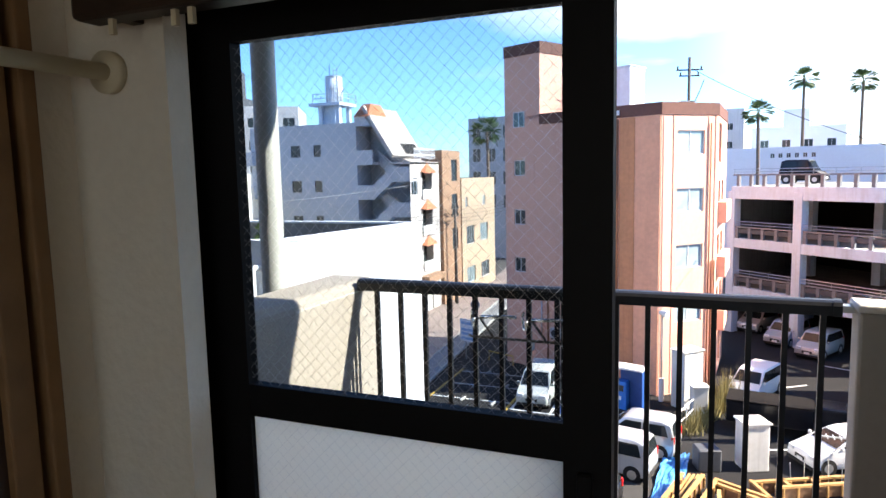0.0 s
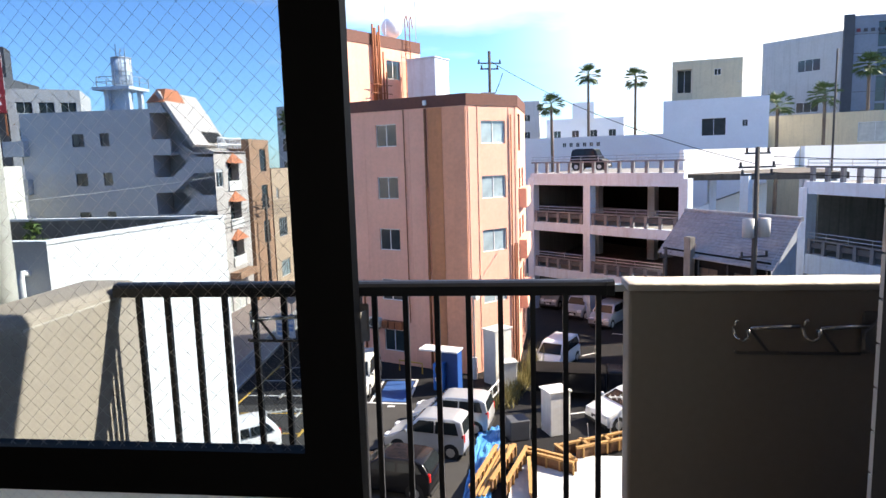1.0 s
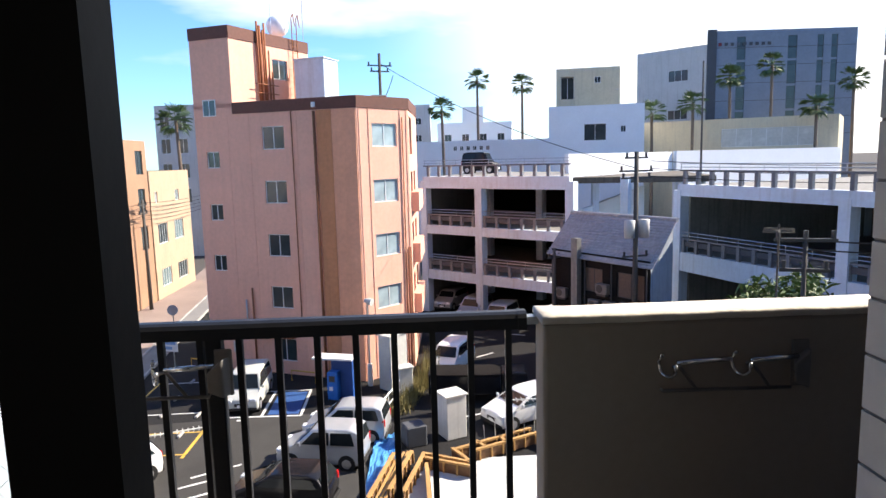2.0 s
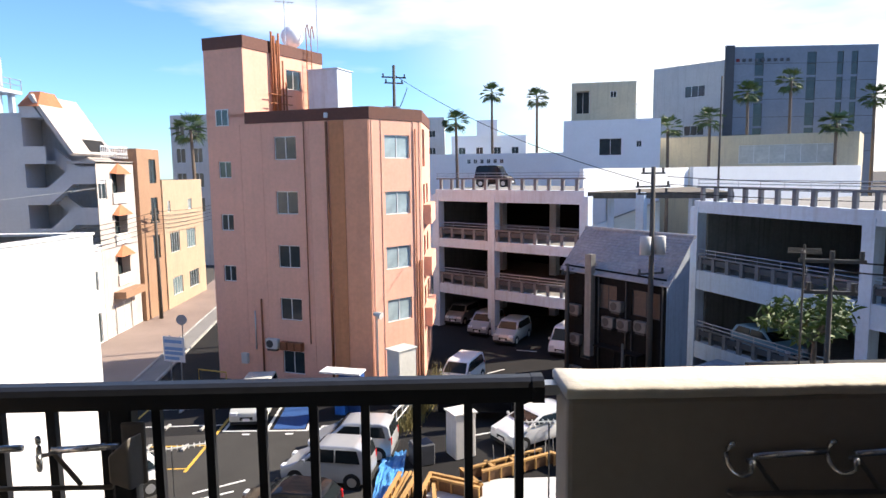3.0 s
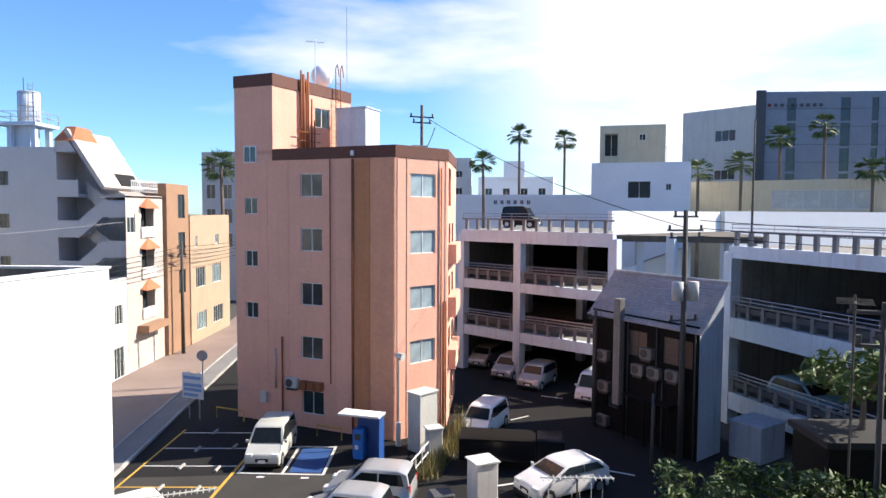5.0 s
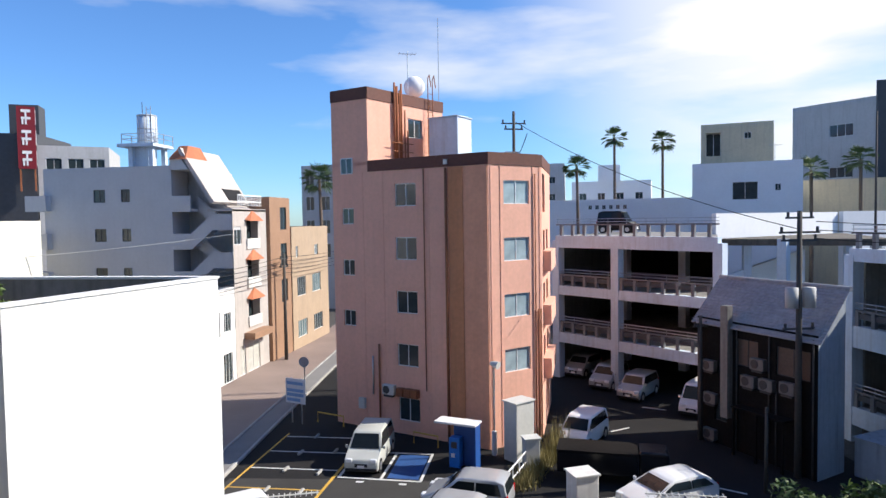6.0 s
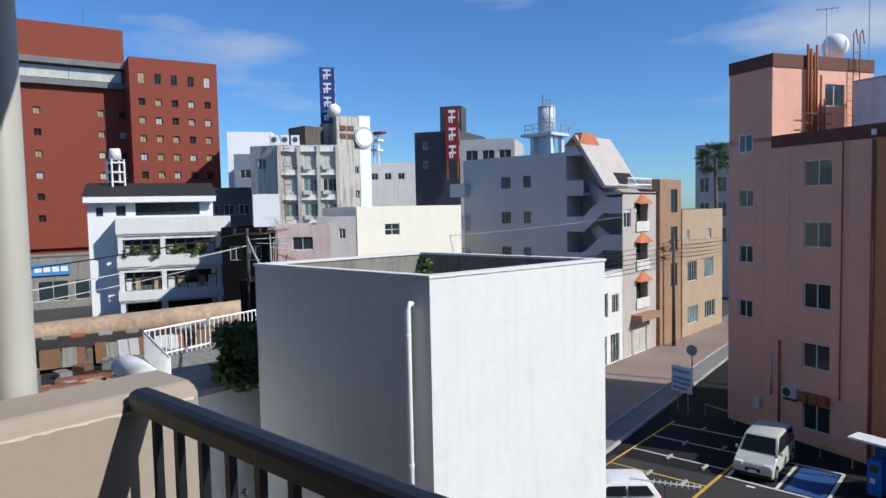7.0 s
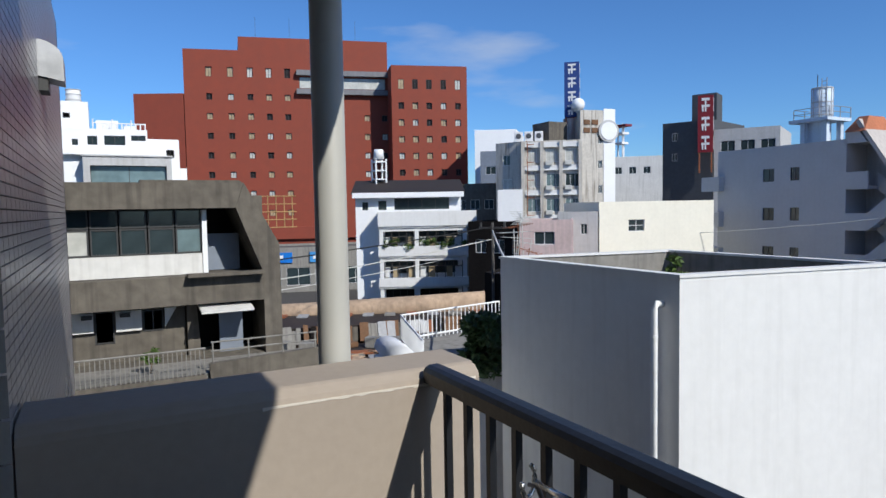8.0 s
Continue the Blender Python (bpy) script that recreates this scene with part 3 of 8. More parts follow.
solid("wall_south", bm, M["plaster"], "pale papered back wall of the room", "wall", kind="structure")
bm = bmesh.new()
facade(bm, (RX0, RY1), (RX1, RY1), RZ0, RZ1, [(-1.11 - RX0, 0.60 - RX0, RZ0, 12.33, -0.06)])
bmesh.ops.reverse_faces(bm, faces=bm.faces)
solid("wall_north", bm, M["plaster"], "pale papered wall round the balcony door", "wall", kind="structure")

# sliding door: fixed outer frame and the two sashes, one slid behind the other
door = thing("door_1", (-0.3, -1.5, RZ0), "black aluminium sliding balcony door, slid open, with wired glass", "door", kind="structure")
bm = bmesh.new()
box(bm, -1.52, -1.58, RZ0, -1.204, -1.485, 12.42)
part("jamb", bm, M["black_frame"], door)
bm = bmesh.new()
box(bm, 0.48, -1.58, RZ0, 0.72, -1.47, 12.42)
part("jamb", bm, M["black_frame"], door)
bm = bmesh.new()
box(bm, -1.17, -1.58, 12.28, 0.46, -1.44, 12.42)
part("head", bm, M["black_frame"], door)
bm = bmesh.new()
box(bm, -1.17, -1.58, RZ0 - 0.03, 0.46, -1.40, RZ0 + 0.03)
part("sill", bm, M["black_frame"], door)


def sash(x0, x1, y, label):
    """A door leaf with its stiles, rails, upper clear and lower frosted pane and the wire in them."""
    z0, z1 = RZ0 + 0.03, 12.28
    bm = bmesh.new()
    st, sl = 0.086, 0.142
    for a, b, c, d in ((x0, x0 + sl, z0, z1), (x1 - st, x1, z0, z1)):
        box(bm, a, y - 0.017, c, b, y + 0.017, d)
    for c, d in ((z0, z0 + 0.11), (11.372, 11.444), (12.183, z1)):
        box(bm, x0 + sl, y - 0.015, c, x1 - st, y + 0.015, d)
    s = part("sash", bm, M["black_frame"], door, label)
    bm = bmesh.new()
    box(bm, x0 + sl - 0.01, y - 0.003, 11.434, x1 - st + 0.01, y + 0.003, 12.19)
    g = part("pane", bm, M["wire_glass"], s, "clear wired glass")
    g.visible_shadow = False
    bm = bmesh.new()
    box(bm, x0 + sl - 0.01, y - 0.003, z0 + 0.10, x1 - st + 0.01, y + 0.003, 11.38)
    part("pane", bm, M["frosted"], s, "frosted wired glass")
    bm = bmesh.new()
    for zz0, zz1 in ((11.444, 12.183), (z0 + 0.11, 11.372)):
        a0, a1 = x0 + sl, x1 - st
        w, h = a1 - a0, zz1 - zz0
        step = 0.027
        k = -h
        while k < w:
            for sgn in (1, -1):
                pts = []
                xa, xb = max(0, k), min(w, k + h)
                za, zb = xa - k, xb - k
                if sgn < 0:
                    za, zb = h - za, h - zb
                d = Vector((xb - xa, 0, zb - za))
                if d.length > 0.01:
                    q = Vector((-d.z, 0, d.x)).normalized() * 0.0002
                    p, r = Vector((a0 + xa, y - 0.0045, zz0 + za)), Vector((a0 + xb, y - 0.0045, zz0 + zb))
                    bm.faces.new([bm.verts.new(c) for c in (p - q, r - q, r + q, p + q)])
            k += step
    part("wire", bm, M["steel"], s)
    return s


sash(-1.204, -0.274, -1.533, "black framed sash at rest")
bm = bmesh.new()
box(bm, -0.37, -1.478, RZ0 + 0.03, -0.295, -1.445, 12.28)
part("stile", bm, M["black_frame"], door, "stile of the sash slid behind")
bm = bmesh.new()
box(bm, -0.335, -1.563, 11.2, -0.305, -1.55, 11.36)
bevelled(bm, 0.004, 1)
part("latch", bm, M["black_frame"], door)

# curtain rail, clothes rod, timber post in the room
bm = bmesh.new()
box(bm, -1.30, -1.73, 12.215, 1.0, -1.66, 12.265)
bevelled(bm, 0.012, 2)
cr = solid("curtain_rail", bm, M["wood_black"], "dark brown wooden curtain rail above the door", "curtain rail", smooth=False)
for x in (-1.25, -0.3, 0.8):
    bm = bmesh.new()
    box(bm, x, -1.665, 12.222, x + 0.03, -1.56, 12.26)
    part("bracket", bm, M["wood_black"], cr)
for i, x in enumerate((-1.22, -1.06, -1.02, -0.55)):
    bm = bmesh.new()
    box(bm, x, -1.71, 12.185, x + 0.012, -1.70, 12.216)
    part("runner", bm, M["cream"], cr)
rod = thing("clothes_rod", (-1.32, -1.62, 12.13), "cream round clothes rod with wall flange", "clothes rod")
bm = bmesh.new()
tube(bm, [(-1.32, -1.622, 12.13), (-1.32, -1.634, 12.13), (-1.32, -1.642, 12.13)], 0.045, 24)
part("flange", bm, M["cream"], rod, "", True)
bm = bmesh.new()
tube(bm, [(-1.32, -1.64, 12.13), (-1.32, -3.9, 12.13)], 0.018, 16)
part("pole", bm, M["cream"], rod, "", True)
post = thing("timber_door_frame", (-1.40, -1.95, RZ0), "brown timber closet frame beside the wall", "door frame", kind="structure")
for y0, y1, d in ((-1.78, -1.745, 0.06), (-1.86, -1.80, 0.05), (-2.75, -2.7, 0.06)):
    bm = bmesh.new()
    box(bm, RX0, y0, RZ0, RX0 + d, y1, RZ1)
    bevelled(bm, 0.006, 2)
    part("upright", bm, M["wood_curtain"], post)
bm = bmesh.new()
box(bm, RX0, -2.7, RZ0, RX0 + 0.03, -1.86, RZ1)
part("door_panel", bm, M["wood_black"], post, "dark brown closet panel")

# railing
rail = thing("railing", (-0.65, 0, FL), "dark painted metal balcony railing with upright bars", "railing")
bm = bmesh.new()
prof = [(-0.034, -0.048), (0.034, -0.048), (0.036, -0.012), (0.028, 0.0), (0.014, 0.006), (-0.014, 0.006), (-0.028, 0.0), (-0.036, -0.012)]
a = [bm.verts.new((-1.665, y, 11.412 + z)) for y, z in prof]
b = [bm.verts.new((0.298, y, 11.412 + z)) for y, z in prof]
bm.faces.new(a), bm.faces.new(b[::-1])
for i in range(8):
    bm.faces.new((a[i], a[(i + 1) % 8], b[(i + 1) % 8], b[i]))
part("top_rail", bm, M["rail"], rail, "rounded handrail")
bm = bmesh.new()
prof = [(y * 1.06, (z + 0.02) * 1.06 - 0.02) for y, z in prof]
a = [bm.verts.new((0.278, y, 11.412 + z)) for y, z in prof]
b = [bm.verts.new((0.306, y, 11.412 + z)) for y, z in prof]
bm.faces.new(a), bm.faces.new(b[::-1])
for i in range(8):
    bm.faces.new((a[i], a[(i + 1) % 8], b[(i + 1) % 8], b[i]))
part("end_cap", bm, M["rail"], rail)
bm = bmesh.new()
box(bm, 0.304, -0.02, 11.375, 0.346, 0.02, 11.40)
part("fixing", bm, M["steel"], rail, "steel wall fixing")
bm = bmesh.new()
box(bm, -1.665, -0.02, FL + 0.10, 0.34, 0.02, FL + 0.135)
part("bottom_rail", bm, M["rail"], rail)
bar = bmesh.new()
box(bar, -0.010, -0.010, FL + 0.13, 0.010, 0.010, 11.366)
bar_me = mesh_of("bar", bar, M["rail"])
pitch = 1.95 / 16
for i in range(16):
    o = part("bar", bar_me, None, rail)
    o.location = (-1.632 + pitch * (i + 0.45), 0, 0)
bm = bmesh.new()
box(bm, -0.705, -0.022, FL, -0.655, 0.022, 11.366)
bevelled(bm, 0.004, 1)
part("post", bm, M["rail"], rail)


def pole_holder(m, label):
    """A clothes-pole holder: clamp on the wall or post, arm with two hooks, braces and lower bar."""
    t = thing("clothes_pole_holder", (0, 0, 0), label, "pole holder", "clothes pole holders")
    bm = bmesh.new()
    box(bm, -0.005, -0.014, -0.06, 0.05, 0.0, 0.09)
    bevelled(bm, 0.006, 2)
    part("plate", bm, M["steel_dark"], t)
    bm = bmesh.new()
    vv = [bm.verts.new(c) for c in ((-0.018, -0.055, -0.035), (0.03, -0.055, -0.055), (0.045, -0.012, -0.055), (0.0, -0.012, -0.035),
                                    (-0.018, -0.055, 0.028), (0.03, -0.055, 0.07), (0.045, -0.012, 0.07), (0.0, -0.012, 0.028))]
    for f in ((3, 2, 1, 0), (4, 5, 6, 7), (0, 1, 5, 4), (1, 2, 6, 5), (2, 3, 7, 6), (3, 0, 4, 7)):
        bm.faces.new([vv[i] for i in f])
    bevelled(bm, 0.005, 2)
    part("clamp", bm, M["steel_dark"], t)
    for x in (-0.18, -0.41):
        bm = bmesh.new()
        tube(bm, [(x + 0.016 * math.cos(a), -0.035 - 0.028 * math.cos(a), 0.03 + 0.036 * math.sin(a)) for a in [math.radians(d) for d in range(115, 390, 20)]], 0.006, 8)
        part("hook", bm, M["chrome"], t, "", True)
        bm = bmesh.new()
        tube(bm, [(x + 0.014, -0.045, 0.03), (x + 0.035, -0.035, 0.03), (x + 0.09, -0.035, -0.046)], 0.0055, 8)
        part("brace", bm, M["steel_dark"], t, "", True)
    for x0, x1 in ((-0.15, 0.0), (-0.38, -0.215)):
        bm = bmesh.new()
        tube(bm, [(x0, -0.035, 0.037), (x1, -0.035, 0.045)], 0.008, 10)
        part("arm", bm, M["chrome"], t, "", True)
    bm = bmesh.new()
    tube(bm, [(-0.43, -0.035, -0.044), (-0.42, -0.035, -0.05), (-0.02, -0.035, -0.053), (-0.008, -0.035, -0.035), (-0.008, -0.035, 0.0)], 0.006, 8)
    part("lower_bar", bm, M["steel_dark"], t, "", True)
    t.matrix_basis = m
    return t


M["chrome"] = mat("bright steel", (0.75, 0.75, 0.74), 0.22, 0.1, 14, 0.02, metal=0.95)
M["steel_dark"] = mat("weathered grey steel", (0.22, 0.20, 0.185), 0.5, 0.2, 20, 0.1, metal=0.3)
pole_holder(pose(1.13, -0.10, 11.23), "steel clothes-pole holder on the beige parapet")
pole_holder(pose(-0.67, -0.022, 11.245), "steel clothes-pole holder on the railing post")

# pipe beside the parapet
dp = thing("drain_pipe", (-2.0, -0.21, 0), "grey-beige vertical drain pipe beside the balcony", "pipe")
bm = bmesh.new()
tube(bm, [(-2.005, -0.205, 0), (-2.005, -0.205, 10.9), (-2.005, -0.205, 17)], 0.054, 28)
part("pipe", bm, M["pipe"], dp, "", True)
bm = bmesh.new()
tube(bm, [(-2.005, -0.205, 10.6), (-2.005, -0.205, 10.68)], 0.062, 28)
part("collar", bm, M["pipe"], dp, "", True)
hood = thing("vent_hood", (-3.2, -1.1, 12.55), "silver domed wall vent hood", "vent hood")
bm = bmesh.new()
n = 10
prof = [(0.0, 0.08)] + [(0.10 * math.sin(a), 0.08 * math.cos(a)) for a in [math.radians(k * 12) for k in range(1, 8)]] + [(0.10, -0.09), (0.0, -0.07)]
va = [bm.verts.new((-3.28, -1.1 + y, 12.55 + z)) for y, z in prof]
vb = [bm.verts.new((-3.12, -1.1 + y, 12.55 + z)) for y, z in prof]
bm.faces.new(va), bm.faces.new(vb[::-1])
for i in range(len(prof)):
    bm.faces.new((va[i], va[(i + 1) % len(prof)], vb[(i + 1) % len(prof)], vb[i]))
part("hood", bm, M["steel"], hood)
bm = bmesh.new()
box(bm, -3.27, -1.1, 12.42, -3.13, -1.06, 12.48)
part("grille", bm, M["alu_dark"], hood)

# tiles: right-hand door reveal and the wall beyond the balcony
jt = bmesh.new()
box(jt, -0.006, 0.003, 0.003, 0.0, 0.222, 0.094)
jt_me = mesh_of("tile", jt, M["tile"])
for i in range(22):
    for j in range(2):
        o = part("tile", jt_me, None, outer)
        o.location = (DOOR_R, -1.0 - 0.225 * (j + 1), FL + 0.097 * i)
        o = part("tile", jt_me, None, outer2)
        o.location = (-1.52 + 0.006, -1.1 - 0.2 * (j + 1), FL + 0.097 * i)
lt = bmesh.new()
box(lt, 0.002, 0.0, 0.002, 0.098, 0.005, 0.031)
lt_me = mesh_of("tile", lt, M["tile_grey"])
near, verts, faces = 0, [], []
for i in range(108):
    for j in range(34):
        x, z = -1.63 - 0.1 * j, 9.6 + 0.033 * i
        if 11.3 < z < 12.9 and j < 6:
            o = part("tile", lt_me, None, outer2)
            o.location = (x, -1.1, z)
        else:
            b0 = len(verts)
            for dy in (0.0, 0.005):
                verts += [(x + 0.002, -1.1 + dy, z + 0.002), (x + 0.098, -1.1 + dy, z + 0.002), (x + 0.098, -1.1 + dy, z + 0.031), (x + 0.002, -1.1 + dy, z + 0.031)]
            faces += [tuple(b0 + k for k in f) for f in ((4, 5, 6, 7), (0, 1, 5, 4), (1, 2, 6, 5), (2, 3, 7, 6), (3, 0, 4, 7))]
me = bpy.data.meshes.new("tile_field")
me.from_pydata(verts, [], faces)
me.materials.append(M["tile_grey"])
tagged(part("tile_field", me, None, outer2), kind="stuff")


# ---- pink corner building ----
PL, PC, PR, PQ, PB, PD = (-12.24, 36.43), (-2.82, 32.55), (-0.18, 35.05), (0.3, 41.9), (-5.6, 44.6), (-8.8, 42.45)
HA = [(4.42, 5.80, z, z + 1.24) for z in (12.63, 9.69, 6.74, 3.80)] + [(4.45, 5.85, 0.75, 2.05)]
HS = [(0.66, 1.52, z, z + 0.92) for z in (11.68, 8.72, 5.80)]
HB = [(1.0, 2.75, z, z + 1.22) for z in (12.62, 9.66, 6.72, 3.84)]
HR = [(0.8, 2.2, z, z + 2.0, 0.9) for z in (9.2, 6.25, 3.3)] + [(3.2, 4.6, z, z + 2.0, 0.9) for z in (9.2, 6.25, 3.3, 0.4)] + [(0.5, 2.4, 12.2, 14.3, 0.9)]
pink = building("apartment_building", "salmon pink rendered five-storey building with brown roof band", [PL, PC, PR, PQ, PB, PD], 15.2, "pink",
                {0: HA + HS, 1: HB, 2: HR}, parapet=0.7, cap="pink", glasses=["glass_dark"],
                styles={1: {"glass": "glass_sky"}, 2: {"frame_mat": "alu_dark", "bars": 1}})
for a, b in ((PL, PC), (PC, PR), (PR, PQ)):
    d, n, w = side(a, b)
    bm = bmesh.new()
    m = at_wall(a, b, 2.6 if a == PL else -0.02, 14.62)
    box(bm, 0, -0.04, 0, w - (2.6 if a == PL else 0) + 0.02, 0.02, 0.62, m)
    part("roof_band", bm, M["brownband"], pink, "dark brown roof band")
# tower
TT = tuple(Vector(PL).lerp(Vector(PC), 2.62 / 10.19))
T2, T3 = (-6.45, 41.45), PD
bm = bmesh.new()
tw = [PL, TT, T2, T3]
facade(bm, PL, TT, 15.0, 19.35, [])
facade(bm, TT, T2, 15.0, 19.35, [(3.5, 4.85, 16.85, 18.0)])
facade(bm, T2, T3, 15.0, 19.35), facade(bm, T3, PL, 15.0, 19.35)
prism(bm, tw, 19.1, 19.3)
part("tower_wall", bm, M["pink"], pink)
window(pink, PL, TT, (0.66, 1.52, 14.55, 15.47), off=0.05)
window(pink, TT, T2, (3.5, 4.85, 16.85, 18.0))
for a, b in zip(tw, tw[1:] + tw[:1]):
    bm = bmesh.new()
    w = (Vector(b) - Vector(a)).length
    box(bm, -0.02, -0.045, 0, w + 0.02, 0.02, 0.66, at_wall(a, b, 0, 18.72))
    part("roof_band", bm, M["brownband"], pink, "dark brown roof band")
# orange pilaster, panel ribs, pipes
bm = bmesh.new()
box(bm, 0, -0.06, 0, 2.3, 0.02, 14.58, at_wall(PL, PC, 7.85, 0.02))
part("pilaster", bm, M["orange"], pink, "orange vertical wall strip")
bm = bmesh.new()
box(bm, 0, -0.10, 0, 0.85, -0.05, 14.57, at_wall(PL, PC, 7.9, 0.02))
part("pilaster", bm, M["orange_deep"], pink, "weathered deep orange strip behind the rain pipe")
for u in (0.12, 0.75, 2.98, 3.45):
    bm = bmesh.new()
    box(bm, 0, -0.03, 0, 0.05, 0.02, 14.5, at_wall(PC, PR, u, 0.1))
    part("wall_rib", bm, M["pink"], pink)
for u in (2.2, 3.6, 6.6):
    bm = bmesh.new()
    box(bm, 0, -0.012, 0, 0.03, 0.02, 14.5, at_wall(PL, PC, u, 0.1))
    part("wall_rib", bm, M["pink"], pink)


def wall_pipe(a, b, u, z0, z1, r, m, parent, off=0.08):
    p, q = at_wall(a, b, u, z0, off).translation, at_wall(a, b, u, z1, off).translation
    bm = bmesh.new()
    tube(bm, [p, q], r, 10)
    return part("wall_pipe", bm, M[m], parent, "", True)


wall_pipe(PL, PC, 7.75, 0, 14.55, 0.07, "rust", pink, 0.12)
wall_pipe(PL, PC, 3.2, 0.2, 4.9, 0.05, "rust", pink)
wall_pipe(PL, PC, 6.35, 2.6, 14.6, 0.03, "rust", pink)
wall_pipe(PL, PC, 2.75, 2.0, 4.2, 0.04, "steel", pink)
for u in (3.1, 3.3, 3.48):
    wall_pipe(PC, PR, u, 0, 14.2 if u < 3.2 else 7.0, 0.035, "rust", pink)
for u, zt, rr in ((2.15, 19.9, 0.06), (2.35, 19.7, 0.08), (2.6, 19.5, 0.05), (2.75, 19.9, 0.06), (3.05, 18.4, 0.05), (3.3, 17.2, 0.05)):
    wall_pipe(TT, T2, u, 15, zt, rr, "rust", pink, 0.15)
for z in (15.9, 16.4):
    bm = bmesh.new()
    tube(bm, [at_wall(TT, T2, 1.7, z, 0.3).translation, at_wall(TT, T2, 3.6, z, 0.3).translation], 0.03, 6)
    part("pipe_rail", bm, M["rust"], pink)
bm = bmesh.new()
tube(bm, [at_wall(PL, PC, 7.75, 14.75, 0.12).translation, at_wall(PL, PC, 7.75, 15.0, 0.12).translation], 0.11, 10)
part("rain_head", bm, M["pipe_white"], pink, "white rainwater head")
# side balconies
for z in (3.3, 6.25, 9.2):
    bm = bmesh.new()
    box(bm, 0, -0.45, -0.25, 4.2, 0.02, 0.85, at_wall(PR, PQ, 0.6, z))
    part("balcony_front", bm, M["pink"], pink)
# roof things
def roof_box(name, label, cat, p, size, rz, m):
    bm = bmesh.new()
    box(bm, -size[0] / 2, -size[1] / 2, 0, size[0] / 2, size[1] / 2, size[2])
    bevelled(bm, 0.03, 1)
    t = thing(name, (0, 0, 0), label, cat)
    part("body", bm, M[m], t)
    bm = bmesh.new()
    box(bm, -size[0] / 2 - 0.06, -size[1] / 2 - 0.06, size[2], size[0] / 2 + 0.06, size[1] / 2 + 0.06, size[2] + 0.06)
    part("lid", bm, M[m], t)
    t.matrix_basis = pose(*p, 0, 0, rz)
    return t


roof_box("water_tank", "pale grey square rooftop water tank", "water tank", (-5.6, 38.9, 14.5), (2.0, 1.7, 3.4), -23, "concrete_pale")
def dome_antenna(p, r, label):
    t = thing("dome_antenna", (0, 0, 0), label, "antenna")
    bm = bmesh.new()
    bmesh.ops.create_uvsphere(bm, u_segments=24, v_segments=14, radius=r)
    bmesh.ops.translate(bm, verts=bm.verts, vec=(0, 0, r * 1.15))
    part("dome", bm, M["white_clean"], t, "", True)
    bm = bmesh.new()
    tube(bm, [(0, 0, 0), (0, 0, r * 0.4)], r * 0.35, 12)
    part("foot", bm, M["steel"], t)
    t.matrix_basis = pose(*p)
    return t


dome_antenna((-8.0, 40.1, 19.4), 0.66, "white spherical dome antenna on the roof tower")


def yagi(p, h, label, rz=0, arms=5, size=0.5, m="steel", group=""):
    """A rooftop aerial: mast, boom and cross elements."""
    t = thing("roof_aerial", (0, 0, 0), label, "aerial", group)
    bm = bmesh.new()
    tube(bm, [(0, 0, 0), (0, 0, h)], 0.025, 6)
    part("mast", bm, M[m], t)
    if arms:
        bm = bmesh.new()
        tube(bm, [(-size, 0, h - 0.15), (size, 0, h - 0.15)], 0.018, 6)
        part("boom", bm, M[m], t)
        for i in range(arms):
            x = -size + 2 * size * i / max(1, arms - 1)
            bm = bmesh.new()
            tube(bm, [(x, -0.35, h - 0.15), (x, 0.35, h - 0.15)], 0.012, 5)
            part("element", bm, M[m], t)
    t.matrix_basis = pose(*p, 0, 0, rz)
    return t


yagi((-8.1, 38.6, 19.4), 2.6, "thin steel roof aerial", 20)
yagi((-6.6, 41.0, 19.4), 5.2, "tall bare steel mast on the roof", 0, 0)
lad = thing("roof_ladder", (-7.4, 40.6, 18), "rusty roof ladder with hooped top", "ladder")
for dx in (0, 0.45):
    bm = bmesh.new()
    p = at_wall(TT, T2, 5.2 + dx, 15, 0.2).translation
    tube(bm, [p, p + Vector((0, 0, 5.6)), p + Vector((0.05, 0.3, 5.9)), p + Vector((0.1, 0.6, 5.2))], 0.03, 6)
    part("rail", bm, M["rust"], lad)
for k in range(12):
    bm = bmesh.new()
    p, q = at_wall(TT, T2, 5.2, 15.5 + k * 0.38, 0.2).translation, at_wall(TT, T2, 5.65, 15.5 + k * 0.38, 0.2).translation
    tube(bm, [p, q], 0.018, 5)
    part("rung", bm, M["rust"], lad)

# ---- white block beside the balcony ----
WM, WR, WB, WLL = (-8.90, 8.87), (-7.93, 14.33), (-14.35, 14.33), (-15.25, 8.87)
wb = building("white_building", "plain white rendered block with a sunken flat roof", [WM, WR, WB, WLL], 10.5, "white", parapet=0.75, cap="concrete", roof="roof_grey")
cop = inset([WM, WR, WB, WLL], -0.03)
inn = inset([WM, WR, WB, WLL], 0.24)
for i in range(4):
    j = (i + 1) % 4
    bm = bmesh.new()
    prism(bm, [cop[i], cop[j], inn[j], inn[i]], 10.5, 10.56)
    part("coping", bm, M["white"], wb)
wdp = thing("downpipe", (-9.4, 8.78, 0), "white plastic downpipe on the white block", "pipe")
bm = bmesh.new()
tube(bm, [(-9.32, 8.86, 9.95), (-9.32, 8.72, 9.97), (-9.32, 8.64, 9.88), (-9.32, 8.64, 0)], 0.065, 14)
part("pipe", bm, M["pipe_white"], wdp, "", True)
for z in (9.3, 6.6, 3.9, 1.2):
    bm = bmesh.new()
    tube(bm, [(-9.32, 8.64, z), (-9.32, 8.64, z + 0.06)], 0.075, 14)
    part("collar", bm, M["pipe_white"], wdp)

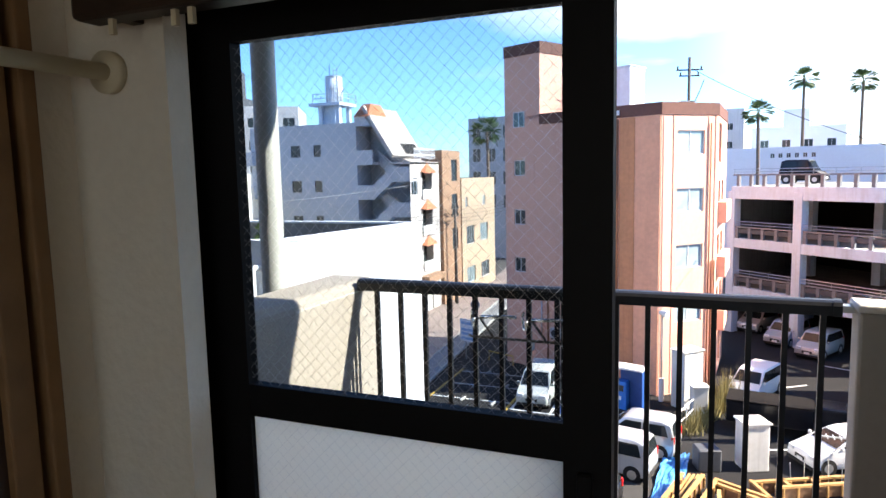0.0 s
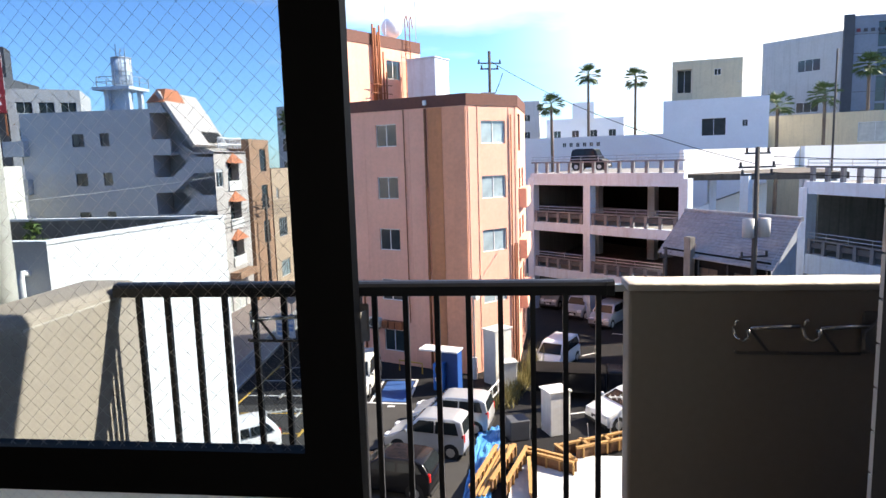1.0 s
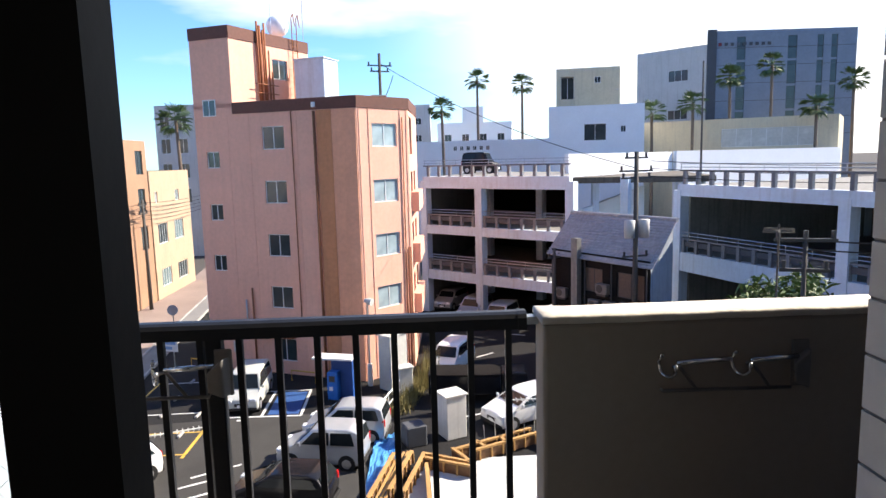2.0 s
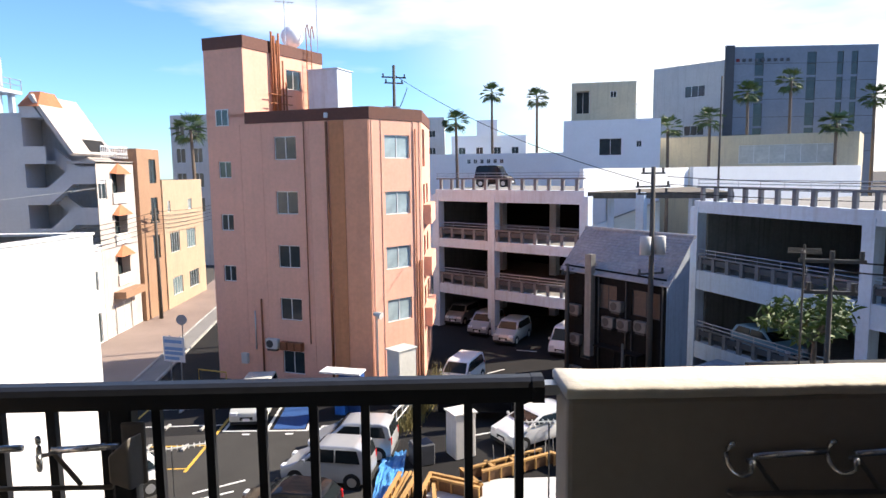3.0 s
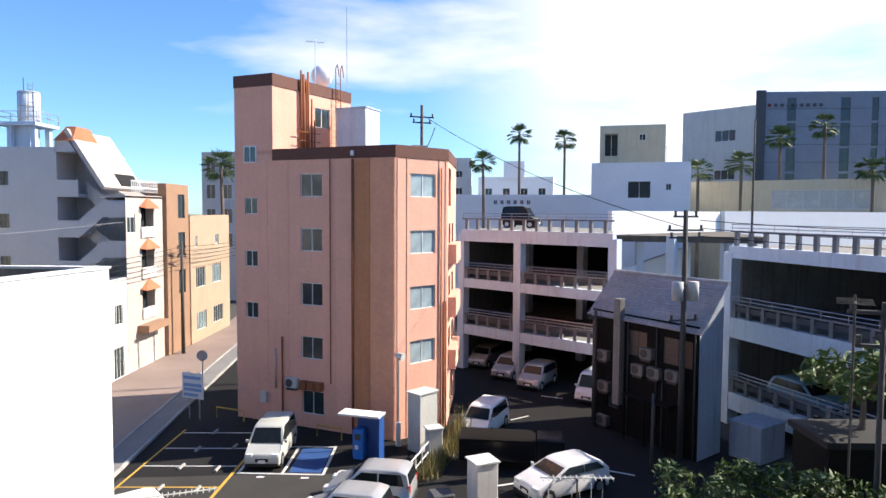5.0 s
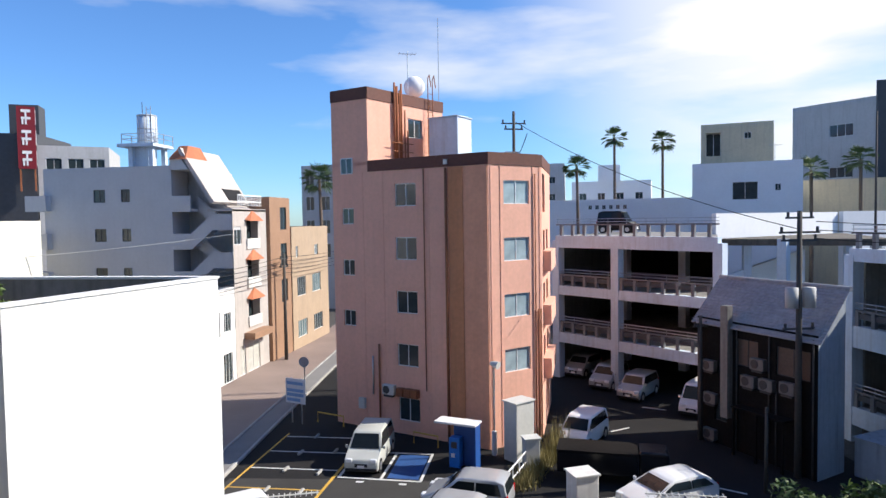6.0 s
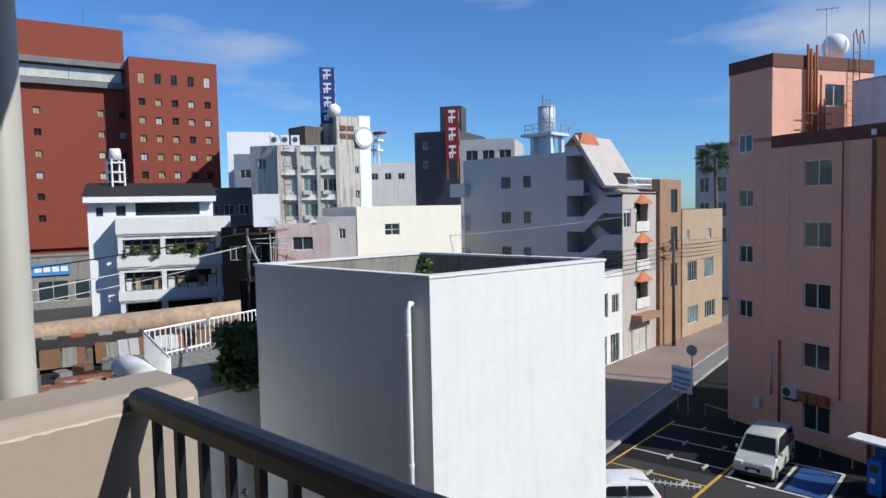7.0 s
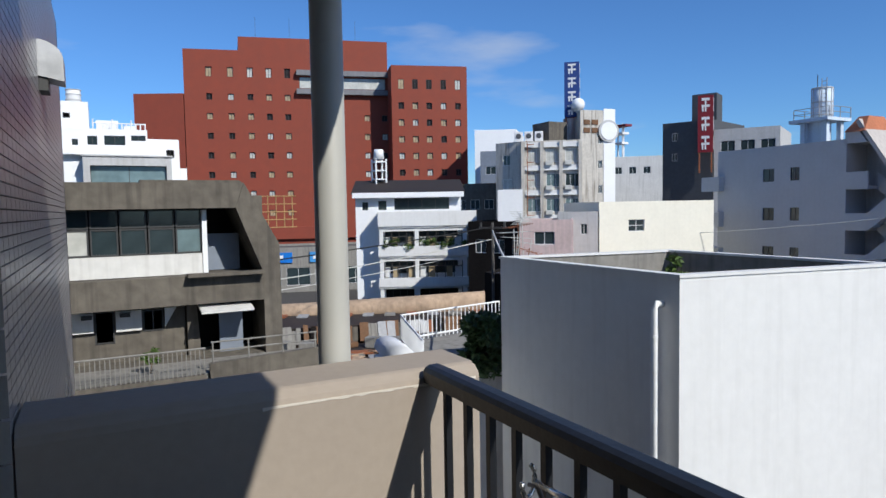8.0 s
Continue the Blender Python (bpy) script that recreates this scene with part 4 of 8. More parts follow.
# ---- stair building on the street ----
FX = -23.3
SB_Y0, SB_Y1 = 46.0, 52.0
SX0, SX1 = -39.1, -28.2
S0 = [(SX0, SB_Y0), (SX1, SB_Y0), (SX1, 56.0), (SX0, 56.0)]
HSIDE = []
for z in (13.6, 10.55, 7.5, 4.4):
    HSIDE += [(4.3, 5.3, z, z + 1.0), (6.65, 7.4, z, z + 1.0)]
stair = building("apartment_building", "white four-storey block with open stairs and slanted gable front", S0, 16.3, "white_shaded", {0: HSIDE}, parapet=0.35,
                 styles={0: {"frame_mat": "alu_dark", "bars": 1}})
for z in (13.3, 10.3, 7.3):
    bm = bmesh.new()
    box(bm, SX0 - 1.2, SB_Y0 - 0.6, z - 0.3, SX0 + 0.6, SB_Y0 + 1.6, z + 0.9)
    part("balcony", bm, M["white_shaded"], stair)
# front wing with a slanted upper face towards the street
bm = bmesh.new()
extrude_xz(bm, [(SX1, 0), (-24.1, 0), (-24.1, 12.74), (-25.1, 13.3), (-27.5, 17.1), (SX1, 16.3)], 48.5, SB_Y1)
part("front_wing", bm, M["stair_front"], stair)
bm = bmesh.new()
extrude_xz(bm, [(-27.6, 17.45), (-25.0, 13.35), (-24.75, 13.5), (-27.4, 17.65)], 46.0, SB_Y1)
part("slanted_roof", bm, M["stair_front"], stair)
bm = bmesh.new()
box(bm, -25.3, 46.0, 12.76, FX, SB_Y1, 12.96)
part("terrace_slab", bm, M["stair_front"], stair)
bm = bmesh.new()
extrude_xz(bm, [(-28.3, 16.0), (-26.8, 16.0), (-27.4, 16.9), (-28.3, 16.9)], 46.0, 48.6)
part("roof_head", bm, M["white_shaded"], stair)
bm = bmesh.new()
lo = [bm.verts.new(c) for c in ((-28.3, 45.85, 16.78), (-26.9, 45.85, 16.78), (-26.9, 49.3, 16.78), (-28.3, 49.3, 16.78))]
hi = [bm.verts.new(c) for c in ((-27.75, 46.6, 17.85), (-27.05, 46.6, 17.85), (-27.05, 48.4, 17.85), (-27.75, 48.4, 17.85))]
bm.faces.new(lo[::-1]), bm.faces.new(hi)
for i in range(4):
    bm.faces.new((lo[i], lo[(i + 1) % 4], hi[(i + 1) % 4], hi[i]))
part("roof_cap", bm, M["terracotta"], stair, "orange tiled roof cap")
# box stands proud of the slope; its black paints an opening's shade
bm = bmesh.new()
extrude_xz(bm, [(-24.82, 13.68), (-25.42, 14.6), (-25.6, 14.6), (-25.0, 13.68)], 48.6, 51.6)
part("slope_opening", bm, M["dark_void"], stair, "near-black box painting the shade of an opening in the slope")
for k in range(2):
    bm = bmesh.new()
    tube(bm, [(-23.62, 47.6, 14.05 - 0.5 * k), (-23.62, 51.8, 14.05 - 0.5 * k)], 0.05, 6)
    part("slope_rail", bm, M["white_clean"], stair)
for k in range(15):
    bm = bmesh.new()
    tube(bm, [(-23.62, 47.6 + 0.3 * k, 13.2), (-23.62, 47.6 + 0.3 * k, 14.05)], 0.03, 5)
    part("slope_bar", bm, M["white_clean"], stair)
# facade bays to the street
fa, fb = (FX, 46.0), (FX, SB_Y1)
bays = []
for k, z in enumerate((9.9, 6.8, 3.7)):
    bays.append((2.3, 4.4, z, z + 2.3, 0.7))
bm = bmesh.new()
facade(bm, fa, fb, 0, 12.9, bays + [(0.2, 1.4, 10.2, 11.6), (0.6, 1.6, 0.0, 2.3), (2.0, 4.2, 0.0, 2.3)])
part("front_wall", bm, M["stair_front"], stair)
for h in bays:
    window(stair, fa, fb, h, "alu_dark", "glass_dark", 1)
    bm = bmesh.new()
    box(bm, 0, -0.12, 0, 2.3, 0.1, 0.8, at_wall(fa, fb, 2.2, h[2] - 0.1))
    part("balcony_front", bm, M["offwhite"], stair)
    bm = bmesh.new()
    m = at_wall(fa, fb, 2.0, h[3] - 0.1)
    vv = [bm.verts.new(m @ Vector(c)) for c in ((0, -0.02, 0), (2.7, -0.02, 0), (1.35, -0.02, 0.75), (0.1, -0.45, -0.1), (2.6, -0.45, -0.1))]
    for f in ((0, 2, 3), (2, 4, 3), (1, 4, 2), (0, 3, 4, 1)):
        bm.faces.new([vv[i] for i in f])
    part("hood_roof", bm, M["terracotta"], stair, "small terracotta tiled hood")
for h, g in (((0.2, 1.4, 10.2, 11.6), "glass_dark"), ((0.6, 1.6, 0.0, 2.3), "glass_pale"), ((2.0, 4.2, 0.0, 2.3), "glass_pale")):
    window(stair, fa, fb, h, "alu", g, 1)
bm = bmesh.new()
box(bm, 0, -0.9, 0, 3.6, 0, 0.5, at_wall(fa, fb, 1.4, 2.75))
part("awning", bm, M["brown"], stair, "brown shop awning")
# half-turn stairs in the open bay facing the car park
for zl in (13.0, 10.1, 7.2, 4.3):
    bm = bmesh.new()
    box(bm, SX1, 46.02, zl - 0.22, -26.7, 48.5, zl)
    box(bm, SX1, 46.0, zl, -26.7, 46.14, zl + 1.0)
    part("landing", bm, M["white_shaded"], stair)
    zr = zl - 1.45
    bm = bmesh.new()
    box(bm, -25.0, 46.02, zr - 0.22, -23.35, 48.5, zr)
    box(bm, -25.0, 46.0, zr, -23.35, 46.14, zr + 1.0)
    part("landing", bm, M["white_shaded"], stair)
    bm = bmesh.new()
    extrude_xz(bm, [(-26.72, zl - 3.15), (-24.98, zr - 0.25), (-24.98, zr + 1.0), (-26.72, zl - 1.9)], 46.0, 46.14)
    part("stair_balustrade", bm, M["white_shaded"], stair)
    bm = bmesh.new()
    extrude_xz(bm, [(-26.72, zl - 0.25), (-24.98, zr - 0.25), (-24.98, zr + 0.9), (-26.72, zl + 0.9)], 47.2, 47.34)
    part("stair_balustrade", bm, M["white_shaded"], stair)
    for s in range(8):
        bm = bmesh.new()
        box(bm, -26.7 + s * 0.2125, 46.15, zl - 2.9 + s * 0.18, -26.7 + (s + 1) * 0.2125 + 0.03, 47.2, zl - 2.9 + (s + 1) * 0.18)
        part("step", bm, M["concrete_pale"], stair)
bm = bmesh.new()
extrude_xz(bm, [(SX1 + 0.02, 0), (-23.7, 0), (-23.7, 12.7), (-25.2, 13.2), (-27.05, 16.1), (SX1 + 0.02, 16.0)], 48.4, 48.49)
part("stair_core", bm, M["grey_wall"], stair)

# water tower on the roof
wt = thing("water_tower", (-32.6, 50, 15.6), "grey rooftop water tank on a concrete platform", "water tower")
for sx, sy in ((-0.9, -0.9), (0.9, -0.9), (0.9, 0.9), (-0.9, 0.9)):
    bm = bmesh.new()
    box(bm, -32.6 + sx - 0.18, 50 + sy - 0.18, 15.6, -32.6 + sx + 0.18, 50 + sy + 0.18, 18.2)
    part("leg", bm, M["concrete_pale"], wt)
bm = bmesh.new()
box(bm, -34.4, 48.5, 18.2, -31.2, 51.5, 18.45)
part("platform", bm, M["concrete_pale"], wt)
bm = bmesh.new()
box(bm, -33.4, 49.4, 15.6, -32.2, 50.6, 18.2)
part("core", bm, M["concrete_pale"], wt)
bm = bmesh.new()
tube(bm, [(-32.6, 50, 18.45), (-32.6, 50, 19.6), (-32.6, 50, 20.9)], 0.74, 20)
part("tank", bm, M["concrete_pale"], wt, "", True)
for z in (18.7, 19.7, 20.8):
    bm = bmesh.new()
    tube(bm, [(-32.6, 50, z), (-32.6, 50, z + 0.08)], 0.79, 20)
    part("hoop", bm, M["grey_wall"], wt)

for sx in (-1.45, 1.45):
    for sy in (-1.35, 0, 1.35):
        bm = bmesh.new()
        tube(bm, [(-32.6 + sx, 50 + sy, 18.45), (-32.6 + sx, 50 + sy, 19.25)], 0.035, 6)
        part("guard_post", bm, M["steel"], wt)
for a, b in (((-1.45, -1.35), (1.45, -1.35)), ((1.45, -1.35), (1.45, 1.35)), ((-1.45, -1.35), (-1.45, 1.35))):
    for z in (18.85, 19.25):
        bm = bmesh.new()
        tube(bm, [(-32.6 + a[0], 50 + a[1], z), (-32.6 + b[0], 50 + b[1], z)], 0.028, 6)
        part("guard_rail", bm, M["steel"], wt)
for dx in (0.0, 0.4):
    bm = bmesh.new()
    tube(bm, [(-32.1 + dx, 49.15, 18.45), (-32.1 + dx, 49.15, 21.5)], 0.03, 6)
    part("ladder_rail", bm, M["steel"], wt)
for k in range(9):
    bm = bmesh.new()
    tube(bm, [(-32.1, 49.15, 18.7 + k * 0.32), (-31.7, 49.15, 18.7 + k * 0.32)], 0.02, 5)
    part("ladder_rung", bm, M["steel"], wt)
for k in range(10):
    a = k * math.tau / 10
    bm = bmesh.new()
    tube(bm, [(-32.6 + 0.755 * math.cos(a), 50 + 0.755 * math.sin(a), 18.5), (-32.6 + 0.755 * math.cos(a), 50 + 0.755 * math.sin(a), 20.85)], 0.03, 5)
    part("tank_rib", bm, M["grey_wall"], wt)
bm = bmesh.new()
tube(bm, [(-33.0, 50, 20.9), (-33.0, 50, 22.0)], 0.03, 6)
part("mast", bm, M["alu_dark"], wt)

# low white shop front before the stair building
HL = [(5.0, 7.6, 3.6, 5.4), (4.5, 7.4, 0.0, 2.2), (8.0, 9.4, 0.0, 2.2), (8.2, 9.3, 3.8, 5.2)]
building("shop_house", "white two-storey shop house on the street", [(-30, 36), (FX, 36), (FX, 45.95), (-30, 45.95)], 7.0, "white", {1: HL},
         glasses=["glass_dark"], styles={1: {"frame_mat": "alu", "bars": 2}}, parapet=0.3)
building("shop_house", "brown tiled narrow four-storey building", [(-30, SB_Y1 + 0.1), (-23.0, SB_Y1 + 0.1), (-23.0, 56.5), (-30, 56.5)], 14.0, "brown",
         {1: [(2.2, 3.6, z, z + 2.0) for z in (11.2, 8.0, 4.8)], 0: []}, styles={1: {"frame_mat": "alu_dark"}}, parapet=0.3)
building("shop_house", "tan rendered three-storey shop building", [(-32, 56.55), (-22.9, 56.55), (-22.9, 66.6), (-32, 66.6)], 11.4, "tan",
         {1: [(1.2, 3.4, 4.9, 6.7), (5.2, 7.6, 4.9, 6.7), (1.2, 3.6, 1.0, 2.6), (5.4, 8.0, 1.0, 2.6), (1.0, 1.6, 8.6, 9.6), (6.0, 7.0, 8.6, 9.6)]},
         styles={1: {"frame_mat": "alu", "bars": 3}}, glasses=["glass_dark", "glass_teal"], parapet=0.3)
building("office_building", "white block with square window openings far down the street", [(-33, 86), (-22.5, 84), (-20, 100), (-33, 102)], 19.5, "grey_wall",
         {0: [(0.6 + i * 2.4, 1.9 + i * 2.4, z, z + 1.9) for z in (16.6, 13.4, 10.2, 7.0) for i in range(4)]}, parapet=0.3)

# ---- parking structures ----
def parking(name, label, line, levels, beam, depth, back, backs=None):
    """Open parking decks behind a facade line: slabs, edge beams, columns and guards on each level."""
    p0, p1 = Vector(line[0]), Vector(line[-1])
    d, n, w = side(p0, p1)
    t = thing(name, (p0.x, p0.y, 0), label, "parking garage")
    for li, z in enumerate(levels):
        bm = bmesh.new()
        q = [tuple((p0)[:2]), tuple((p1)[:2])]
        bk = [(p1.x - n.x * depth, p1.y - n.y * depth), (p0.x - n.x * depth, p0.y - n.y * depth)]
        prism(bm, q + (backs or bk), z - 0.35, z)
        part("deck", bm, M["concrete"], t)
        bm = bmesh.new()
        box(bm, 0, -0.1, -beam[li], w, 0.35, 0.06, at_wall(line[0], line[-1], 0, z))
        part("edge_beam", bm, M["concrete_pale"], t)
        g = bmesh.new()
        box(g, 0, 0.0, 0.80, w, 0.10, 0.90, at_wall(line[0], line[-1], 0, z))
        part("guard_rail", g, M["guard"], t)
        if li < len(levels) - 1:
            g = bmesh.new()
            box(g, 0, 0.03, 0.42, w, 0.09, 0.72, at_wall(line[0], line[-1], 0, z))
            part("guard_panel", g, M["grey_dark"], t)
        k = 0.35
        while k < w:
            g = bmesh.new()
            box(g, k, -0.04, 0.06, k + 0.22, 0.14, 0.82, at_wall(line[0], line[-1], 0, z))
            part("guard_post", g, M["guard"], t)
            k += 1.05
        g = bmesh.new()
        for zz in (1.05, 1.25):
            tube(g, [at_wall(line[0], line[-1], 0, z + zz, -0.05).translation, at_wall(line[0], line[-1], w, z + zz, -0.05).translation], 0.025, 6)
        k = 0.1
        while k < w:
            tube(g, [at_wall(line[0], line[-1], k, z + 0.85, -0.05).translation, at_wall(line[0], line[-1], k, z + 1.25, -0.05).translation], 0.02, 5)
            k += 1.5
        part("top_rail", g, M["steel"], t)
    for p in line:
        u = (Vector(p) - p0).length
        for dep in (0, depth * 0.7):
            bm = bmesh.new()
            box(bm, u - 0.3, dep - 0.14, 0, u + 0.3, dep + 0.5, levels[-1] - 0.3, at_wall(line[0], line[-1], 0, 0))
            part("column", bm, M["concrete_pale"], t)
    ends = backs or [(p1.x - n.x * depth, p1.y - n.y * depth), (p0.x - n.x * depth, p0.y - n.y * depth)]
    # near-black back wall paints the decks' inner shade; end walls block side light
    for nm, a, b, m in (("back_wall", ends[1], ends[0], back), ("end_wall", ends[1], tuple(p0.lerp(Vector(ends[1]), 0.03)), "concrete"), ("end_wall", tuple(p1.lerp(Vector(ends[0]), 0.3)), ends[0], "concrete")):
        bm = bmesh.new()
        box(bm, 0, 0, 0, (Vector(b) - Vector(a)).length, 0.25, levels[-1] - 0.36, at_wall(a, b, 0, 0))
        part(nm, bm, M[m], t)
    return t


parking("parking_garage", "pale concrete three-level open parking garage", [(0.83, 48.84), (4.72, 45.32), (10.18, 40.39)], [3.35, 6.82, 10.5], [0.67, 0.6, 0.82], 12, "wood_and_shade",
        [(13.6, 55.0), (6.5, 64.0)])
parking("parking_garage", "pale grey concrete parking garage beside the hillside wall", [(15.66, 36.2), (19.0, 26.0), (22.2, 16.2)], [1.8, 6.0, 10.0], [0.9, 1.05, 0.62], 22, "wood_and_shade")
# white ramp walls behind
bm = bmesh.new()
prism(bm, [(12.1, 48.9), (24.7, 60.0), (24.5, 60.4), (11.9, 49.3)], 10.2, 12.0)
solid("wall_ramp_upper", bm, M["white_clean"], "long white sheet-clad ramp wall", "wall", kind="structure")
bm = bmesh.new()
lo = [(12.2, 46.6), (19.6, 53.1), (19.4, 53.4), (12.0, 46.9)]
va, vb = [bm.verts.new((x, y, 0)) for x, y in lo], [bm.verts.new((x, y, z)) for (x, y), z in zip(lo, (7.7, 9.2, 9.2, 7.7))]
bm.faces.new(va[::-1]), bm.faces.new(vb)
for i in range(4):
    bm.faces.new((va[i], va[(i + 1) % 4], vb[(i + 1) % 4], vb[i]))
solid("wall_ramp_lower", bm, M["white_clean"], "white sloped ramp wall behind the house", "wall", kind="structure")
bm = bmesh.new()
prism(bm, [(25.0, 59.7), (49.0, 71.8), (48.8, 72.2), (24.8, 60.1)], 0, 12.05)
solid("wall_long", bm, M["white_clean"], "long white retaining wall behind the parking deck", "wall", kind="structure")
bm = bmesh.new()
prism(bm, [(11.6, 48.0), (22.0, 45.0), (25.0, 59.6), (24.6, 60.2)], 9.75, 10.2)
solid("ramp_deck", bm, M["concrete_dark"], "dark-edged concrete ramp deck", "ramp", kind="structure")
for x, y in ((14.0, 48.2), (21.4, 46.2), (23.0, 54.0)):
    bm = bmesh.new()
    box(bm, x - 0.25, y - 0.25, 0, x + 0.25, y + 0.25, 9.75)
    solid("ramp_column", bm, M["concrete_pale"], "pale concrete column under the ramp deck", "column", kind="structure")

# ---- dark timber house ----
E1, E2 = (8.05, 36.1), (11.8, 30.1)
G2, G1 = (13.45, 31.45), (9.75, 37.45)
hs = thing("house", (12, 35, 0), "dark two-storey timber house with grey sheet roof", "house")
bm = bmesh.new()
HH = [(2.6, 3.9, 4.35, 5.7), (4.9, 6.7, 4.35, 5.7), (1.2, 2.0, 1.2, 2.4)]
facade(bm, E1, E2, 0, 6.5, HH)
facade(bm, G1, E1, 0, 6.5)
part("wall", bm, M["wood_and_shade"], hs)
bm = bmesh.new()
d, n, w = side(E2, G2)
facade(bm, E2, G2, 0, 6.5)
bm.faces.new([bm.verts.new(c) for c in ((E2[0], E2[1], 6.5), (G2[0], G2[1], 6.5), (G2[0], G2[1], 8.35))])
facade(bm, G2, G1, 0, 8.35)
part("gable_wall", bm, M["gable"], hs, "pale blue-grey sheet gable wall")
for h in HH:
    window(hs, E1, E2, h, "alu_dark", "panel_brown" if h[2] > 4 else "glass_dark", 1)
# roof of overlapping sheet courses
rid = [Vector((*G1, 8.45)), Vector((*G2, 8.45))]
dv = (rid[1] - rid[0]).normalized() * 0.25
for eaves in ((Vector((*E1, 6.35)), Vector((*E2, 6.35))),):
    out = [(e - r) * 0.1 for e, r in zip(eaves, rid)]
    ea = [eaves[0] + out[0] - dv, eaves[1] + out[1] + dv]
    ra = [rid[0] - dv, rid[1] + dv]
    N = 18
    for k in range(N):
        a0, a1 = ea[0].lerp(ra[0], k / N), ea[1].lerp(ra[1], k / N)
        b0, b1 = ea[0].lerp(ra[0], (k + 1.1) / N), ea[1].lerp(ra[1], (k + 1.1) / N)
        up = Vector((0, 0, 0.05))
        bm = bmesh.new()
        q = [a0, a1, b1, b0]
        lo = [bm.verts.new(c) for c in q]
        hi = [bm.verts.new(c + (up * 1.4 if i < 2 else up * 0.5)) for i, c in enumerate(q)]
        bm.faces.new(lo), bm.faces.new(hi[::-1])
        for i in range(4):
            bm.faces.new((lo[i], hi[i], hi[(i + 1) % 4], lo[(i + 1) % 4]))
        part("roof_course", bm, M["roof_slate"], hs)
bm = bmesh.new()
tube(bm, [rid[0] - dv, rid[1] + dv], 0.12, 8)
part("ridge", bm, M["roof_slate"], hs)
bm = bmesh.new()
box(bm, -0.2, -0.4, 1.6, 0.25, -0.05, 7.3, at_wall(E1, E2, 2.15, 0))
part("flue", bm, M["concrete"], hs, "grey boxed flue")
for u, z0, z1 in ((0.15, 0, 6.3), (2.7, 0, 6.3), (4.6, 1.0, 6.2), (5.0, 0, 3.6), (6.9, 0, 6.3)):
    wall_pipe(E1, E2, u, z0, z1, 0.04, "pole", hs)
bm = bmesh.new()
box(bm, 2.9, -0.7, 2.35, 5.9, 0.0, 2.45, at_wall(E1, E2, 0, 0))
part("lean_to_roof", bm, M["wood_and_shade"], hs, "dark lean-to roof")
for u in (2.95, 4.3, 5.75):
    bm = bmesh.new()
    box(bm, u, -0.68, 0, u + 0.1, -0.58, 2.35, at_wall(E1, E2, 0, 0))
    part("lean_to_post", bm, M["wood_and_shade"], hs)

# ---- white and yellow building, grey hotel, far blocks behind the decks ----
building("white_building", "white rendered building with a small side window", [(15.5, 72.7), (25.4, 69.7), (30, 84), (20, 87)], 17.3, "white_clean",
         {0: [(3.9, 6.3, 13.45, 15.3), (7.85, 8.4, 14.3, 15.0)]}, parapet=0.4, glasses=["glass_dark"])
building("roof_house", "cream yellow penthouse block on a white building", [(16.9, 75.1), (23.8, 73.3), (26, 81), (19, 83)], 21.7, "cream_wall", z0=16.9, parapet=0.3,
         holes={0: [(0.5, 2.0, 18.3, 20.8, 0.8), (4.3, 5.0, 20.0, 20.7)]})
GL, GR = (41.4, 90.1), (61.6, 88.6)
HG = []
for u, wd in ((3.95, 1.2), (10.9, 1.25), (14.9, 0.85), (16.8, 0.85)):
    for k in range(4):
        HG.append((u, u + wd, 14.2 + k * 3.4, 14.2 + k * 3.4 + 3.1))
hotel = building("hotel_building", "blue-grey panelled hotel with vertical window strips", [GL, GR, (68, 102), (50, 108)], 28.3, "grey_panel", {0: HG}, parapet=0.5,
                 styles={0: {"frame_mat": "alu_dark", "bars": 0, "cross": 1}}, glasses=["glass_dark"])
bm = bmesh.new()
box(bm, -0.1, -0.25, 0, 1.1, 0.1, 28.5, at_wall(GL, GR, 0, 0))
part("edge_panel", bm, M["grey_dark"], hotel, "dark corner panel")
for k in range(9):
    bm = bmesh.new()
    box(bm, 0, -0.12, 0, 0.42, 0, 0.42, at_wall(GL, GR, 1.4 + k * 0.84, 26.3))
    part("sign_mark", bm, M["sign_red"] if k == 0 else M["grey_dark"], hotel, "dark sign mark")
for j in range(6):
    bm = bmesh.new()
    box(bm, 0, -0.02, 0, 20.1, 0.02, 0.06, at_wall(GL, GR, 0.1, 14.0 + j * 2.4))
    part("panel_joint", bm, M["grey_dark"], hotel)
building("white_building", "white annexe wing of the grey hotel", [(34.3, 98.3), (41.4, 90.1), (50, 106), (42, 112)], 26.6, "grey_wall", {0: [(5.0, 8.0, 22.0, 23.6), (5.0, 8.0, 16.6, 18.0)]},
         styles={0: {"bars": 2}}, parapet=0.4)
building("white_building", "low cream building below the hotel", [(30.2, 83.7), (48.8, 72.1), (55, 80.6), (36, 93)], 15.8, "cream_wall", {0: [(9.5, 19.5, 12.4, 14.6)]}, styles={0: {"bars": 5, "frame_mat": "alu"}}, glasses=["glass_pale"], parapet=0.3)
building("apartment_building", "grey block far behind the palms", [(-4.5, 118), (3.5, 118), (4, 130), (-5, 130)], 21.5, "grey_wall",
         {0: grid(0.8, 2.2, 3, 12, 3, 3, 1.2, 1.2)}, parapet=0.4)
building("white_building", "white house far behind the palms", [(4.5, 112), (17, 110), (19, 122), (5, 124)], 17.8, "white_clean",
         {0: grid(1.2, 3.0, 4, 14.6, 3, 1, 1.2, 1.3)}, parapet=0.4)
building("white_building", "white house with a raised roof room", [(8.8, 111), (12.2, 110.4), (12.6, 114), (9, 114.6)], 20.4, "white_clean", z0=17.5, parapet=0.3)
